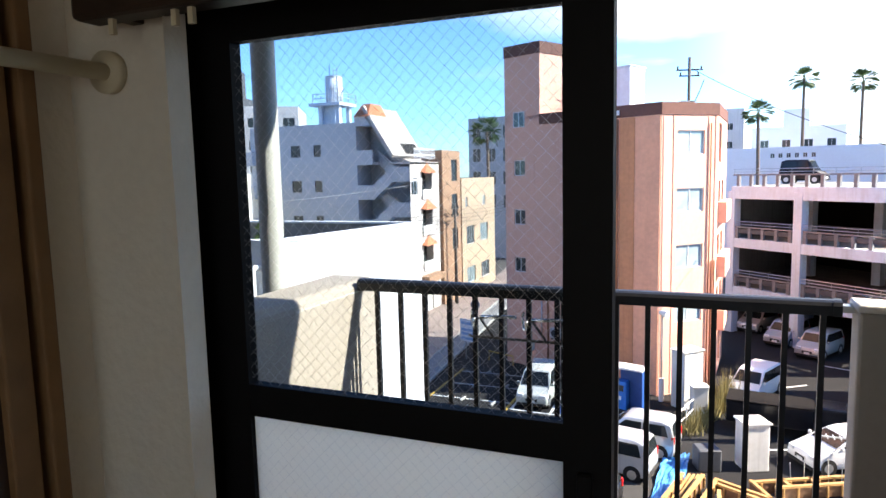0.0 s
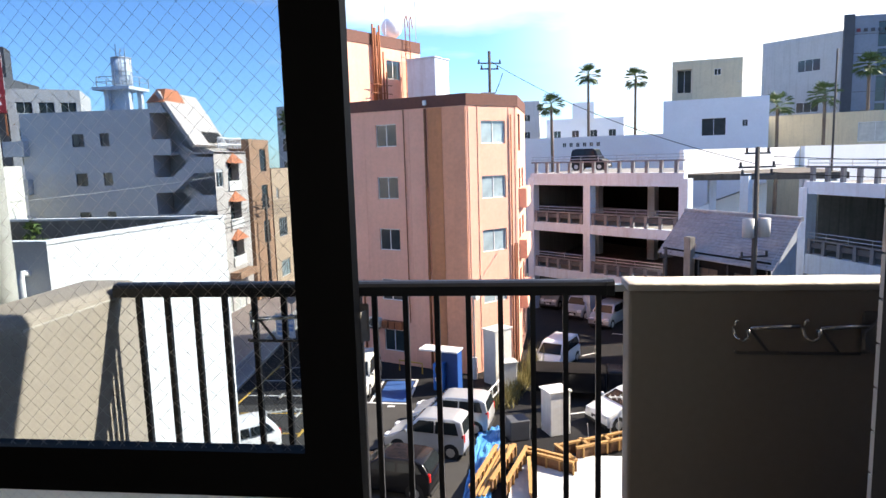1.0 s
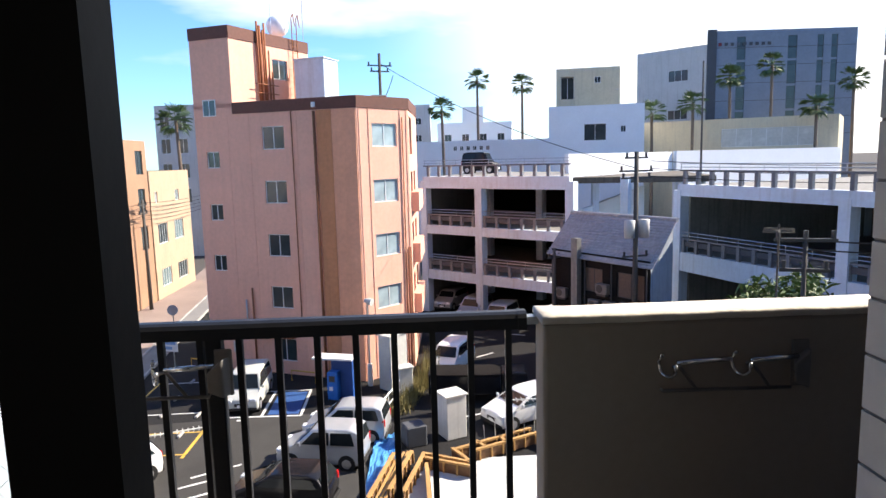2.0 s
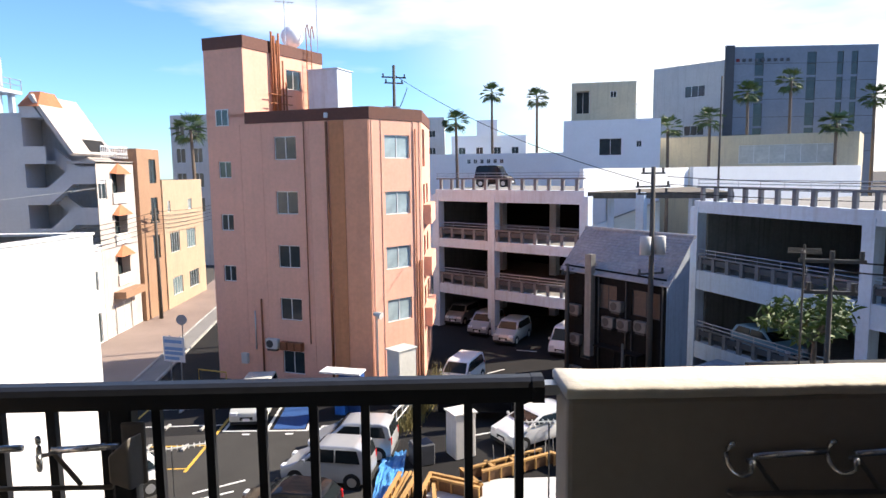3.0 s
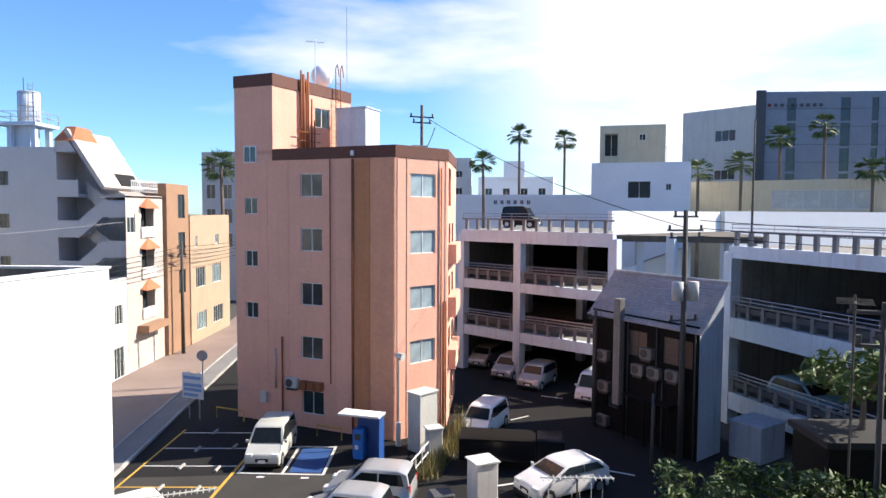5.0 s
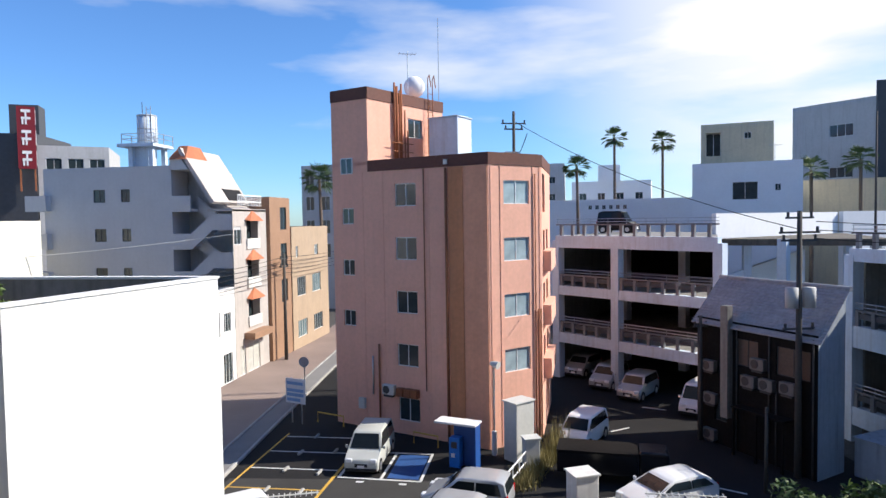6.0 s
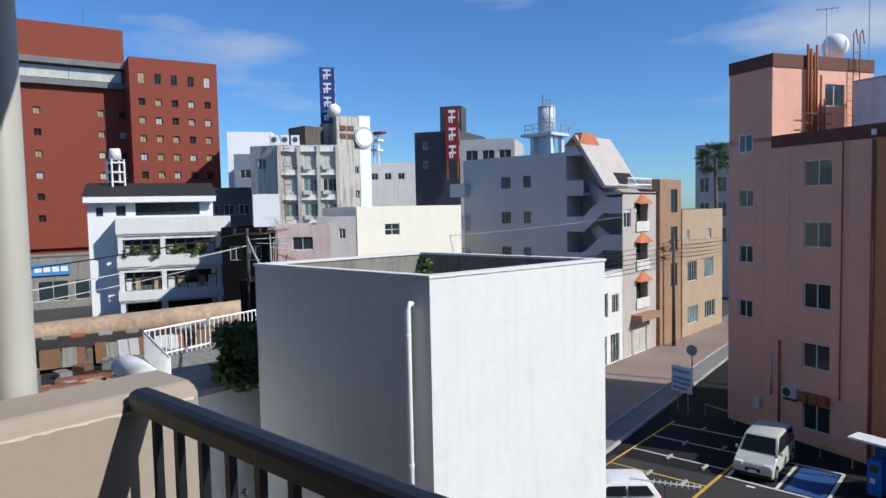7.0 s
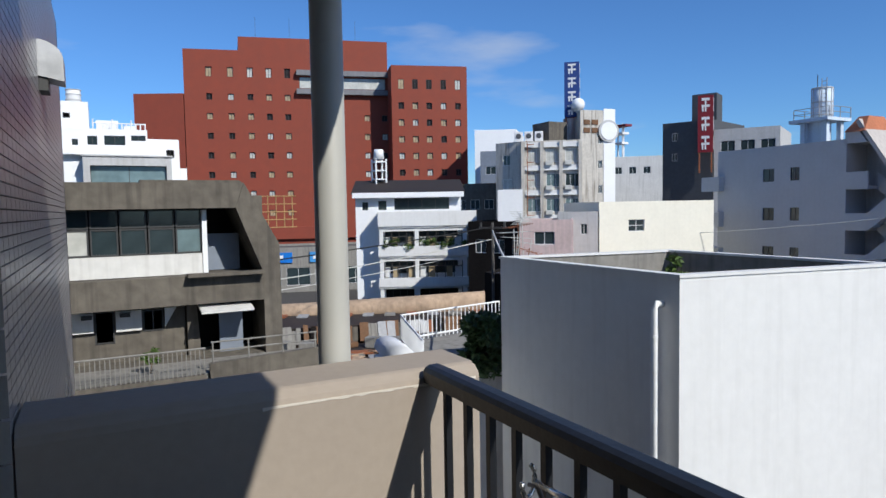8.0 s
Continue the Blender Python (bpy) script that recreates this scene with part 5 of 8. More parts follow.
building("white_building", "long low white building at the edge of the deck", [(-6, 92), (22, 86), (24, 96), (-5, 103)], 14.2, "white_clean", {0: [(12 + 0.9 * i, 12.5 + 0.9 * i, 12.9, 13.5) for i in range(6)]}, parapet=0.3)


# ---- red hotel ----
RA, RB = (-122.2, 12.8), (-113.2, 47.0)
HL = []
for k in range(8):
    for u in (3.6, 7.2, 10.5, 13.7, 16.9, 22.0, 31.0, 34.2):
        if u > 18 and k > 6:
            continue
        z = 11.2 + 3.4 * k if k < 7 else 35.6
        HL.append((u, u + 1.0, z, z + (1.1 if k < 7 else 1.7), 0.3))
HL = [h for h in HL if not (h[0] > 18 and h[2] > 30.5)] + [(19.5, 34.9, 33.9, 35.9)]
redh = building("hotel_building", "tall red-brown tiled hotel with small square windows", [RA, RB, (-127, 52), (-138, 17)], 40.2, "brick_red", {0: HL}, z0=0, parapet=0.4,
                styles={0: {"frame_mat": "alu_dark", "bars": 1, "t": 0.07}}, glasses=["glass_far", "curtain", "curtain", "glass_far", "glass_pale"])
bm = bmesh.new()
prism(bm, [tuple(Vector(RA).lerp(Vector(RB), 0.26)), tuple(Vector(RA).lerp(Vector(RB), 1.0)), (-126, 52), (-133, 24)], 40.2, 42.6)
part("upper_storey", bm, M["brick_red"], redh)
bm = bmesh.new()
box(bm, 0, -0.9, 0, 16.6, 0.1, 0.9, at_wall(RA, RB, 19.0, 32.8))
box(bm, 0, -0.9, 3.3, 16.6, 0.1, 4.2, at_wall(RA, RB, 19.0, 32.8))
part("terrace_band", bm, M["guard"], redh, "dark terrace band")
bm = bmesh.new()
box(bm, 0, -0.6, 0, 35, 0.05, 2.2, at_wall(RA, RB, 0, 7.0))
part("base_band", bm, M["brick_red_dark"], redh)
RC, RD = (-108.0, 45.5), (-104.0, 58.5)
HW = [(u, u + 1.0, 12.0 + 2.95 * k, 13.15 + 2.95 * k, 0.3) for k in range(7) for u in (1.2, 3.7, 6.2, 8.8, 11.4)] + [(u, u + 1.0, 33.2, 34.9) for u in (1.2, 3.7, 6.2, 8.8, 11.4)]
building("hotel_building", "red-brown tiled hotel wing with five window columns", [RC, RD, (-124, 64), (-128, 51)], 37.3, "brick_red", {0: HW}, parapet=0.4,
         styles={0: {"frame_mat": "alu_dark", "bars": 1, "t": 0.07}}, glasses=["glass_far", "curtain", "curtain", "glass_far", "glass_pale"])
building("hotel_building", "lower red-brown annexe of the hotel", [(-126, 5.0), (-122.4, 12.7), (-138, 17), (-140, 8)], 32.6, "brick_red_dark", parapet=0.4)
for u in (12.0, 18.0, 30.0):
    p = at_wall(RA, RB, u, 40.2 if u < 9.5 else 42.6, -4).translation
    yagi(tuple(p), 4.5, "thin mast on the hotel roof", 0, 0, m="alu_dark", group="hotel masts")
# shop row under the hotel
building("shop_house", "low shop row with dark openings under the hotel", [(-100, 10), (-93, 36), (-104, 40), (-111, 14)], 6.6, "concrete",
         {0: [(1 + i * 4.2, 4.4 + i * 4.2, 1.0, 3.6) for i in range(6)]}, parapet=0.3)
for u, c, w in ((7.0, "blue", 7.5), (17.0, "blue_sheet", 4.5)):
    bm = bmesh.new()
    box(bm, 0, -0.25, 0, w, 0, 1.5, at_wall((-100, 10), (-93, 36), u, 4.4))
    s = solid("shop_sign", bm, M[c], "blue shop sign board with pale lettering bars", "sign")
    for k in range(4):
        bm = bmesh.new()
        box(bm, 0.5 + k * w / 4.6, -0.29, 0.45, 0.5 + k * w / 4.6 + 0.8, -0.25, 1.1, at_wall((-100, 10), (-93, 36), u, 4.4))
        part("lettering", bm, M["sign_white"], s)

# ---- white house with balconies ----
HA0, HB0 = (-54.5, 18.9), (-50.65, 27.3)
wh = thing("house", (-54, 24, 0), "white four-storey house with planted balconies and brown roof", "house")
back = [(HB0[0] - 9, HB0[1] + 4.1), (HA0[0] - 9, HA0[1] + 4.1)]
bm = bmesh.new()
H0 = [(3.4, 8.2, 11.9, 12.9), (0.6, 1.1, 11.9, 12.6), (2.0, 2.7, 11.9, 12.7)]
for z in (3.2, 6.3, 9.0):
    H0 += [(2.5, 5.0, z, z + 1.7), (5.5, 8.9, z, z + 1.7)]
facade(bm, HA0, HB0, 0, 13.3, H0)
facade(bm, back[1], HA0, 0, 13.3, [(3, 3.6, 9.5, 10.6), (6.4, 7.1, 9.5, 10.6), (6.4, 7.1, 6.5, 7.6), (3, 3.6, 6.5, 7.6)])
facade(bm, HB0, back[0], 0, 13.3)
part("wall", bm, M["white_clean"], wh)
for h in H0:
    window(wh, HA0, HB0, h, "alu_dark", "glass_dark" if h[2] > 4 else "dark_void", 3 if h[1] - h[0] > 2 else 1)
for h in [(3, 3.6, 9.5, 10.6), (6.4, 7.1, 9.5, 10.6), (6.4, 7.1, 6.5, 7.6), (3, 3.6, 6.5, 7.6)]:
    window(wh, back[1], HA0, h, "alu_dark", "glass_dark", 0)
for z, h in ((10.5, 1.25), (7.95, 0.85), (5.35, 0.75)):
    bm = bmesh.new()
    m = at_wall(HA0, HB0, 2.0, z)
    box(bm, 0, -2.0, 0, 8.4, -1.85, h, m)
    box(bm, 0, -1.85, 0, 0.15, 0, h, m)
    box(bm, 8.25, -1.85, 0, 8.4, 0, h, m)
    box(bm, 0, -1.9, -0.15, 8.4, 0, 0.05, m)
    part("balcony", bm, M["white"], wh, "stained white balcony front")
    for u in (2.1, 5.1, 9.2):
        bm = bmesh.new()
        box(bm, u, -1.8, -2.7, u + 0.35, -1.5, 0, at_wall(HA0, HB0, 0, z))
        part("column", bm, M["white"], wh)
    if z < 6:
        continue
    for u0, u1 in ((2.45, 5.1), (5.45, 9.2)):
        m = at_wall(HA0, HB0, u0, z - 2.55)
        bm = bmesh.new()
        box(bm, 0, -1.78, 2.12, u1 - u0, -1.56, 2.4, m)
        part("lintel", bm, M["white"], wh)
        screen = bmesh.new()
        k = max(2, round((u1 - u0) / 0.75))
        for i in range(k + 1):
            x = (u1 - u0 - 0.07) * i / k
            box(screen, x, -1.66, 0.62, x + 0.07, -1.6, 2.1, m)
        box(screen, 0, -1.67, 1.62, u1 - u0, -1.59, 1.69, m)
        part("window_frame", screen, M["alu_dark"], wh, "dark framed balcony glazing bars")
        for i in range(k):
            if (i + int(z)) % 3 == 0:
                continue
            x = (u1 - u0) * i / k
            bm = bmesh.new()
            box(bm, x + 0.1, -1.45, 0.7, x + (u1 - u0) / k * 0.82, -1.42, 1.6, m)
            part("curtain", bm, M["curtain"] if i % 2 else M["white"], wh)
bm = bmesh.new()
d, n, w = side(HA0, HB0)
fr = [Vector((*HA0, 13.25)) - d * 0.3 + n * 0.7, Vector((*HB0, 13.25)) + d * 0.3 + n * 0.7]
rr = [Vector((*HA0, 14.5)) - d * 0.3 - n * 4.5, Vector((*HB0, 14.5)) + d * 0.3 - n * 4.5]
bb = [Vector((*HA0, 13.25)) - d * 0.3 - n * 9.5, Vector((*HB0, 13.25)) + d * 0.3 - n * 9.5]
for q in ((fr[0], fr[1], rr[1], rr[0]), (rr[0], rr[1], bb[1], bb[0])):
    lo, hi = [bm.verts.new(c) for c in q], [bm.verts.new(c + Vector((0, 0, 0.18))) for c in q]
    bm.faces.new(lo), bm.faces.new(hi)
    for i in range(4):
        bm.faces.new((lo[i], lo[(i + 1) % 4], hi[(i + 1) % 4], hi[i]))
part("roof", bm, M["roof_brown"], wh, "dark brown pitched roof")
bm = bmesh.new()
box(bm, 0, -0.75, 0, w + 0.4, -0.6, 0.45, at_wall(HA0, HB0, -0.2, 12.95))
part("fascia", bm, M["white_clean"], wh)
ft = thing("water_tower", (-57, 22, 14), "small white lattice tower with a tank on the house roof", "tower")
for dx, dy in ((-0.5, -0.5), (0.5, -0.5), (0.5, 0.5), (-0.5, 0.5)):
    bm = bmesh.new()
    tube(bm, [(-57 + dx, 22.2 + dy, 13.6), (-57 + dx, 22.2 + dy, 16.6)], 0.09, 6)
    part("leg", bm, M["sign_white"], ft)
for k in range(4):
    bm = bmesh.new()
    box(bm, -57.55, 21.65, 13.9 + k * 0.8, -56.45, 22.75, 14.0 + k * 0.8)
    part("brace", bm, M["sign_white"], ft)
bm = bmesh.new()
tube(bm, [(-57, 22.2, 16.6), (-57, 22.2, 17.2), (-57, 22.2, 17.5)], 0.5, 14, 0.4)
part("tank", bm, M["pipe_white"], ft, "", True)

# ---- white building beside the tiled wall ----
WA, WBb = (-55.0, -4.2), (-54.4, 5.2)
wl2 = building("apartment_building", "white stepped apartment block with roof tank", [WA, (-54.6, 2.5), (-66, 3), (-66, -5)], 18.2, "white_clean",
               {0: [(1.7, 2.1, 17.0, 17.45), (2.7, 3.35, 17.05, 17.7), (3.8, 5.2, 17.05, 17.75), (5.6, 6.6, 17.4, 17.85)]}, parapet=0.4, styles={0: {"frame_mat": "alu_dark"}})
for name, x0, y0, z0, x1, y1, z1 in (("stair_head", -60, -3.9, 18.2, -55.2, -1.35, 20.2), ("step_block", -62, 2.52, 0, -54.9, 4.75, 17.6), ("step_block", -62, 4.76, 0, -54.9, 5.25, 15.4),
                                     ("ledge", -54.98, -4.1, 16.3, -54.3, 2.5, 16.6), ("roof_room", -58, -0.9, 18.2, -56, 0.6, 19.0), ("roof_room", -58.5, 1.0, 18.2, -57, 1.9, 18.8)):
    bm = bmesh.new()
    box(bm, x0, y0, z0, x1, y1, z1)
    part(name, bm, M["white_clean"], wl2)
bm = bmesh.new()
tube(bm, [(-56.4, -2.3, 20.2), (-56.4, -2.3, 20.8), (-56.4, -2.3, 21.2)], 0.5, 16)
part("tank", bm, M["pipe_white"], wl2, "", True)
for z in (20.4, 20.8, 21.15):
    bm = bmesh.new()
    tube(bm, [(-56.4, -2.3, z), (-56.4, -2.3, z + 0.06)], 0.54, 16)
    part("hoop", bm, M["grey_wall"], wl2)
window(wl2, (-54.9, 2.52), (-54.9, 4.75), (1.3, 1.85, 16.2, 16.8), "alu_dark", "glass_dark", 1, off=0.03)
window(wl2, (-55.2, -3.9), (-55.2, -1.35), (0.9, 1.35, 19.0, 19.35), "alu_dark", "glass_dark", 0, off=0.03)
bm = bmesh.new()
facade(bm, (-53.2, -1.85), (-53.2, 4.0), 4, 16.1, [(0.45, 5.5, 13.6, 15.45, 0.5)])
facade(bm, (-53.2, 4.0), (-54.9, 4.0), 4, 16.1)
facade(bm, (-54.9, -1.85), (-53.2, -1.85), 4, 16.1)
part("front_block", bm, M["grey_wall"], wl2)
bm = bmesh.new()
box(bm, -54.9, -1.95, 16.1, -53.1, 4.1, 16.22)
part("front_roof", bm, M["grey_wall"], wl2)
window(wl2, (-53.2, -1.85), (-53.2, 4.0), (0.45, 5.5, 13.6, 15.45, 0.5), "alu_dark", "glass_teal", 1)
for k in range(12):
    bm = bmesh.new()
    tube(bm, [(-55.3, -1.1 + k * 0.32, 18.2), (-55.3, -1.1 + k * 0.32, 18.75 + 0.25 * (k % 4 == 0))], 0.05, 6)
    part("roof_post", bm, M["white_clean"], wl2)
bm = bmesh.new()
tube(bm, [(-55.3, -1.1, 18.72), (-55.3, 2.42, 18.72)], 0.05, 6)
part("roof_rail", bm, M["white_clean"], wl2)
wsc = thing("scaffold", (-34, 7, 10), "tan bamboo scaffold poles before the red-brown tower", "scaffold")
for k in range(6):
    bm = bmesh.new()
    tube(bm, [(-34, 5.9 + 0.42 * k, 4.0 if k < 3 else 11.05), (-34, 5.9 + 0.42 * k, 12.75)], 0.03, 6)
    part("upright", bm, M["bamboo"], wsc)
for k in range(5):
    bm = bmesh.new()
    tube(bm, [(-33.95, 5.7, 11.1 + 0.4 * k), (-33.95, 8.2, 11.1 + 0.4 * k)], 0.03, 6)
    part("crossbar", bm, M["bamboo"], wsc)

# ---- dark concrete building ----
dk = thing("concrete_building", (-23, -2, 0), "dark stained concrete building with slanted corner and strip windows", "building")
def slab_x(name, poly, x0, x1, m, label=""):
    bm = bmesh.new()
    a = [bm.verts.new((x0, y, z)) for y, z in poly]
    b = [bm.verts.new((x1, y, z)) for y, z in poly]
    k = len(poly)
    bm.faces.new(a), bm.faces.new(b)
    for i in range(k):
        bm.faces.new((a[i], a[(i + 1) % k], b[(i + 1) % k], b[i]))
    return part(name, bm, M[m], dk, label)


slab_x("top_beam", [(-10, 12.05), (2.95, 12.05), (3.22, 12.85), (-10, 12.85)], -24, -21.6, "concrete_dark")
slab_x("slanted_pier", [(2.95, 12.052), (3.75, 9.95), (3.75, 0), (4.35, 0), (4.3, 10.85), (3.225, 12.85)], -24, -21.58, "concrete_dark")
slab_x("floor_band", [(-10, 9.05), (3.748, 9.05), (3.748, 9.95), (-10, 9.95)], -24, -21.59, "concrete_dark")
slab_x("lower_wall", [(-10, 0), (3.748, 0), (3.748, 7.3), (-10, 7.3)], -24, -21.6, "concrete_dark")
# near-black sheets behind both storeys paint the shade of the recesses
slab_x("back_wall", [(-10, 7.3), (3.748, 7.3), (3.748, 9.05), (-10, 9.05)], -24.2, -23.6, "wood_and_shade")
slab_x("inner_wall", [(-10, 7.3), (1.42, 7.3), (1.42, 9.04), (-10, 9.04)], -23.2, -22.66, "concrete_dark")
slab_x("inner_pier", [(1.45, 7.3), (1.85, 7.3), (1.75, 9.04), (1.45, 9.04)], -23.2, -22.4, "concrete_dark")
slab_x("back_wall", [(-10, 9.95), (3.7, 9.95), (2.95, 12.05), (-10, 12.05)], -24.2, -23.7, "wood_and_shade")
slab_x("white_panel", [(-10, 9.97), (1.95, 9.97), (1.95, 10.62), (-10, 10.62)], -22.3, -22.1, "offwhite", "white spandrel panel")
slab_x("white_post", [(1.97, 9.97), (2.12, 9.97), (2.12, 12.0), (1.97, 12.0)], -22.3, -22.1, "white_clean")
for k in range(9):
    y = -5.2 + k * 0.8
    if y > 1.6:
        continue
    bm_h = (0.0, 0.76, 10.64, 11.45, 0.1)
    window(dk, (-22.2, y), (-22.2, y + 0.8), bm_h, "alu_dark", ("glass_dark", "glass_dark", "glass_teal", "glass_pale", "glass_pale", "glass_dark")[k % 6], 0)
    window(dk, (-22.2, y), (-22.2, y + 0.8), (0.0, 0.76, 11.47, 12.03, 0.1), "alu_dark", "glass_dark", 0)
slab_x("door", [(2.2, 9.97), (3.3, 9.97), (3.3, 11.2), (2.2, 11.2)], -23.3, -23.2, "grey_panel", "grey door")
slab_x("door", [(2.45, 7.3), (3.2, 7.3), (3.2, 8.75), (2.45, 8.75)], -22.6, -22.5, "grey_panel", "grey door")
slab_x("white_panel", [(-6, 8.29), (-1.23, 8.29), (-1.23, 8.92), (-6, 8.92)], -22.6, -22.5, "offwhite")
slab_x("white_panel", [(-0.61, 8.26), (0.12, 8.26), (0.12, 8.9), (-0.61, 8.9)], -22.6, -22.5, "offwhite")
slab_x("white_panel", [(0.8, 8.3), (1.15, 8.9), (0.8, 8.9)], -22.6, -22.5, "offwhite")
window(dk, (-22.66, -1.2), (-22.66, -0.63), (0.0, 0.55, 7.9, 8.9), "alu_dark", "glass_dark", 0, off=0.03)
window(dk, (-22.66, 0.16), (-22.66, 0.78), (0.0, 0.6, 8.18, 8.85), "alu_dark", "glass_dark", 1, off=0.03)
for yy in (-1.55, -0.5):
    bm = bmesh.new()
    box(bm, -22.5, yy, 8.72, -22.35, yy + 0.3, 8.84)
    part("vent_box", bm, M["alu_dark"], dk)
slab_x("ledge", [(1.4, 9.93), (3.74, 9.93), (3.74, 10.03), (1.4, 10.03)], -21.59, -21.2, "concrete_dark")
slab_x("roof_board", [(0.2, 12.853), (3.2, 12.853), (3.1, 12.93), (0.2, 12.93)], -22.6, -21.7, "concrete_dark")
bm = bmesh.new()
va = [bm.verts.new(c) for c in ((-22.4, 1.75, 9.0), (-22.4, 3.35, 9.0), (-21.2, 3.35, 8.78), (-21.2, 1.75, 8.78))]
vb = [bm.verts.new(v.co + Vector((0, 0, 0.06))) for v in va]
bm.faces.new(va), bm.faces.new(vb)
for i in range(4):
    bm.faces.new((va[i], va[(i + 1) % 4], vb[(i + 1) % 4], vb[i]))
part("awning", bm, M["offwhite"], dk, "white awning sheet")
bm = bmesh.new()
box(bm, -24, -10, 0, -30, 4.3, 12.5)
part("rear_mass", bm, M["concrete_dark"], dk)
slab_x("terrace", [(-10, 6.9), (4.9, 6.9), (4.9, 7.3), (-10, 7.3)], -21.6, -19.6, "concrete")
slab_x("terrace_wall", [(1.7, 6.2), (4.9, 6.2), (4.9, 7.72), (1.7, 7.6)], -19.6, -19.4, "concrete_dark")
slab_x("terrace_wall", [(-10, 6.2), (1.6, 6.2), (1.6, 7.3), (-10, 7.3)], -19.6, -19.42, "concrete_dark")
fen = thing("terrace_railing", (-19.5, 0, 7.3), "grey metal terrace railing with upright bars", "railing")
bm = bmesh.new()
tube(bm, [(-19.5, -6, 8.05), (-19.5, 1.6, 8.05)], 0.03, 6)
part("top_rail", bm, M["concrete"], fen)
vb_me = None
for k in range(64):
    if vb_me is None:
        bm = bmesh.new()
        tube(bm, [(0, 0, 7.3), (0, 0, 8.05)], 0.014, 5)
        vb_me = mesh_of("bar", bm, M["concrete"])
    o = part("bar", vb_me, None, fen)
    o.location = (-19.5, -6 + k * 0.12, 0)
fen2 = thing("terrace_railing", (-19.5, 3, 7.7), "two-bar metal railing on the terrace wall", "railing")
for z in (7.95, 8.2):
    bm = bmesh.new()
    tube(bm, [(-19.5, 1.75, z), (-19.5, 4.85, z)], 0.025, 6)
    part("rail", bm, M["concrete"], fen2)
for y in (1.8, 2.8, 3.8, 4.8):
    bm = bmesh.new()
    tube(bm, [(-19.5, y, 7.55), (-19.5, y, 8.2)], 0.025, 6)
    part("post", bm, M["concrete"], fen2)

# ---- sign building and its neighbours ----
SL, SM, SR, ST = (-66.0, 40.6), (-62.7, 42.0), (-58.8, 47.3), (-57.85, 51.5)
HF = [(0.6 + i * 2.15, 2.2 + i * 2.15, z, z + 1.5) for z in (17.0, 14.2, 11.4, 8.6) for i in range(3)]
sg = building("office_building", "stained concrete office block with ribbed front and roof sign", [SL, SM, SR, (-66, 53), (-72, 46)], 19.4, "stained_white", {1: HF, 0: [(1.0, 2.0, 16.8, 18.0), (1.0, 2.2, 12.8, 15.2)]},
              parapet=0.4, styles={1: {"frame_mat": "alu", "bars": 2}}, glasses=["glass_dark", "glass_pale", "glass_teal"])
for i in range(4):
    bm = bmesh.new()
    box(bm, -0.2, -0.4, 0, 0.2, 0, 19.3, at_wall(SM, SR, 0.15 + i * 2.13, 0.02))
    part("rib", bm, M["stained_white"], sg)
for z in (18.75, 16.15, 13.35, 10.55):
    for i in range(3):
        bm = bmesh.new()
        box(bm, 0, -0.22, 0, 1.7, 0, 0.5, at_wall(SM, SR, 0.37 + i * 2.13, z))
        box(bm, 0, -0.3, -0.08, 1.7, 0, 0, at_wall(SM, SR, 0.37 + i * 2.13, z))
        part("spandrel", bm, M["white"], sg, "bright painted spandrel panel between the ribs")
        if z < 18 and i > 0:
            bm = bmesh.new()
            box(bm, 0.2, -0.55, 0.52, 0.95, -0.02, 1.0, at_wall(SM, SR, 0.37 + i * 2.13, z))
            part("condenser", bm, M["ac"], sg)
bm = bmesh.new()
for k in range(6):
    tube(bm, [at_wall(SM, SR, 0.62 + k * 0.02, 8 + k * 1.9, 0.5).translation, at_wall(SM, SR, 0.62, 9.9 + k * 1.9, 0.5).translation], 0.05, 6)
for z in (9, 11, 13, 15, 17, 19):
    tube(bm, [at_wall(SM, SR, 0.62, z, 0.5).translation, at_wall(SM, SR, 1.4, z, 0.5).translation], 0.05, 6)
part("conduit", bm, M["rust"], sg, "rusty conduit with brackets")
for k in range(3):
    tank = thing("roof_unit", (0, 0, 0), "white square cooling unit on the office roof", "air conditioner", "roof units")
    bm = bmesh.new()
    box(bm, -0.48, -0.45, 0, 0.48, 0.45, 1.15)
    bevelled(bm, 0.04, 1)
    part("casing", bm, M["sign_white"], tank)
    bm = bmesh.new()
    bmesh.ops.create_cone(bm, segments=16, radius1=0.3, radius2=0.3, depth=0.06, cap_ends=True, matrix=pose(0, -0.47, 0.65, 90))
    part("grille", bm, M["grey_dark"], tank)
    tank.matrix_basis = at_wall(SM, SR, -0.35 + k * 1.15, 19.4, -0.75)
building("office_building", "pale concrete stair tower of the office block", [SR, ST, (-63, 55), (-66, 50.5)], 22.7, "stained_white", {0: [(2.2, 2.7, z, z + 0.9) for z in (10.6, 13.4, 16.2, 19)]}, parapet=0.3)
# added white strip paints sunlight on the right part of the tower
bm = bmesh.new()
box(bm, 2.85, -0.06, 0, 4.3, 0.0, 22.9, at_wall(SR, ST, 0, 0))
solid("wall_panel", bm, M["white_clean"], "white strip painting the sunlit part of the stair tower", "cladding")
mast = thing("antenna_mast", (-94.8, 86.2, 20.5), "red and white lattice mast on a far roof", "mast")
for dx, dy in ((-0.6, 0), (0.6, 0), (0, 0.8)):
    bm = bmesh.new()
    tube(bm, [(-94.8 + dx, 86.2 + dy, 20.3), (-94.8 + dx, 86.2 + dy, 27.2)], 0.16, 8)
    part("leg", bm, M["sign_white"], mast)
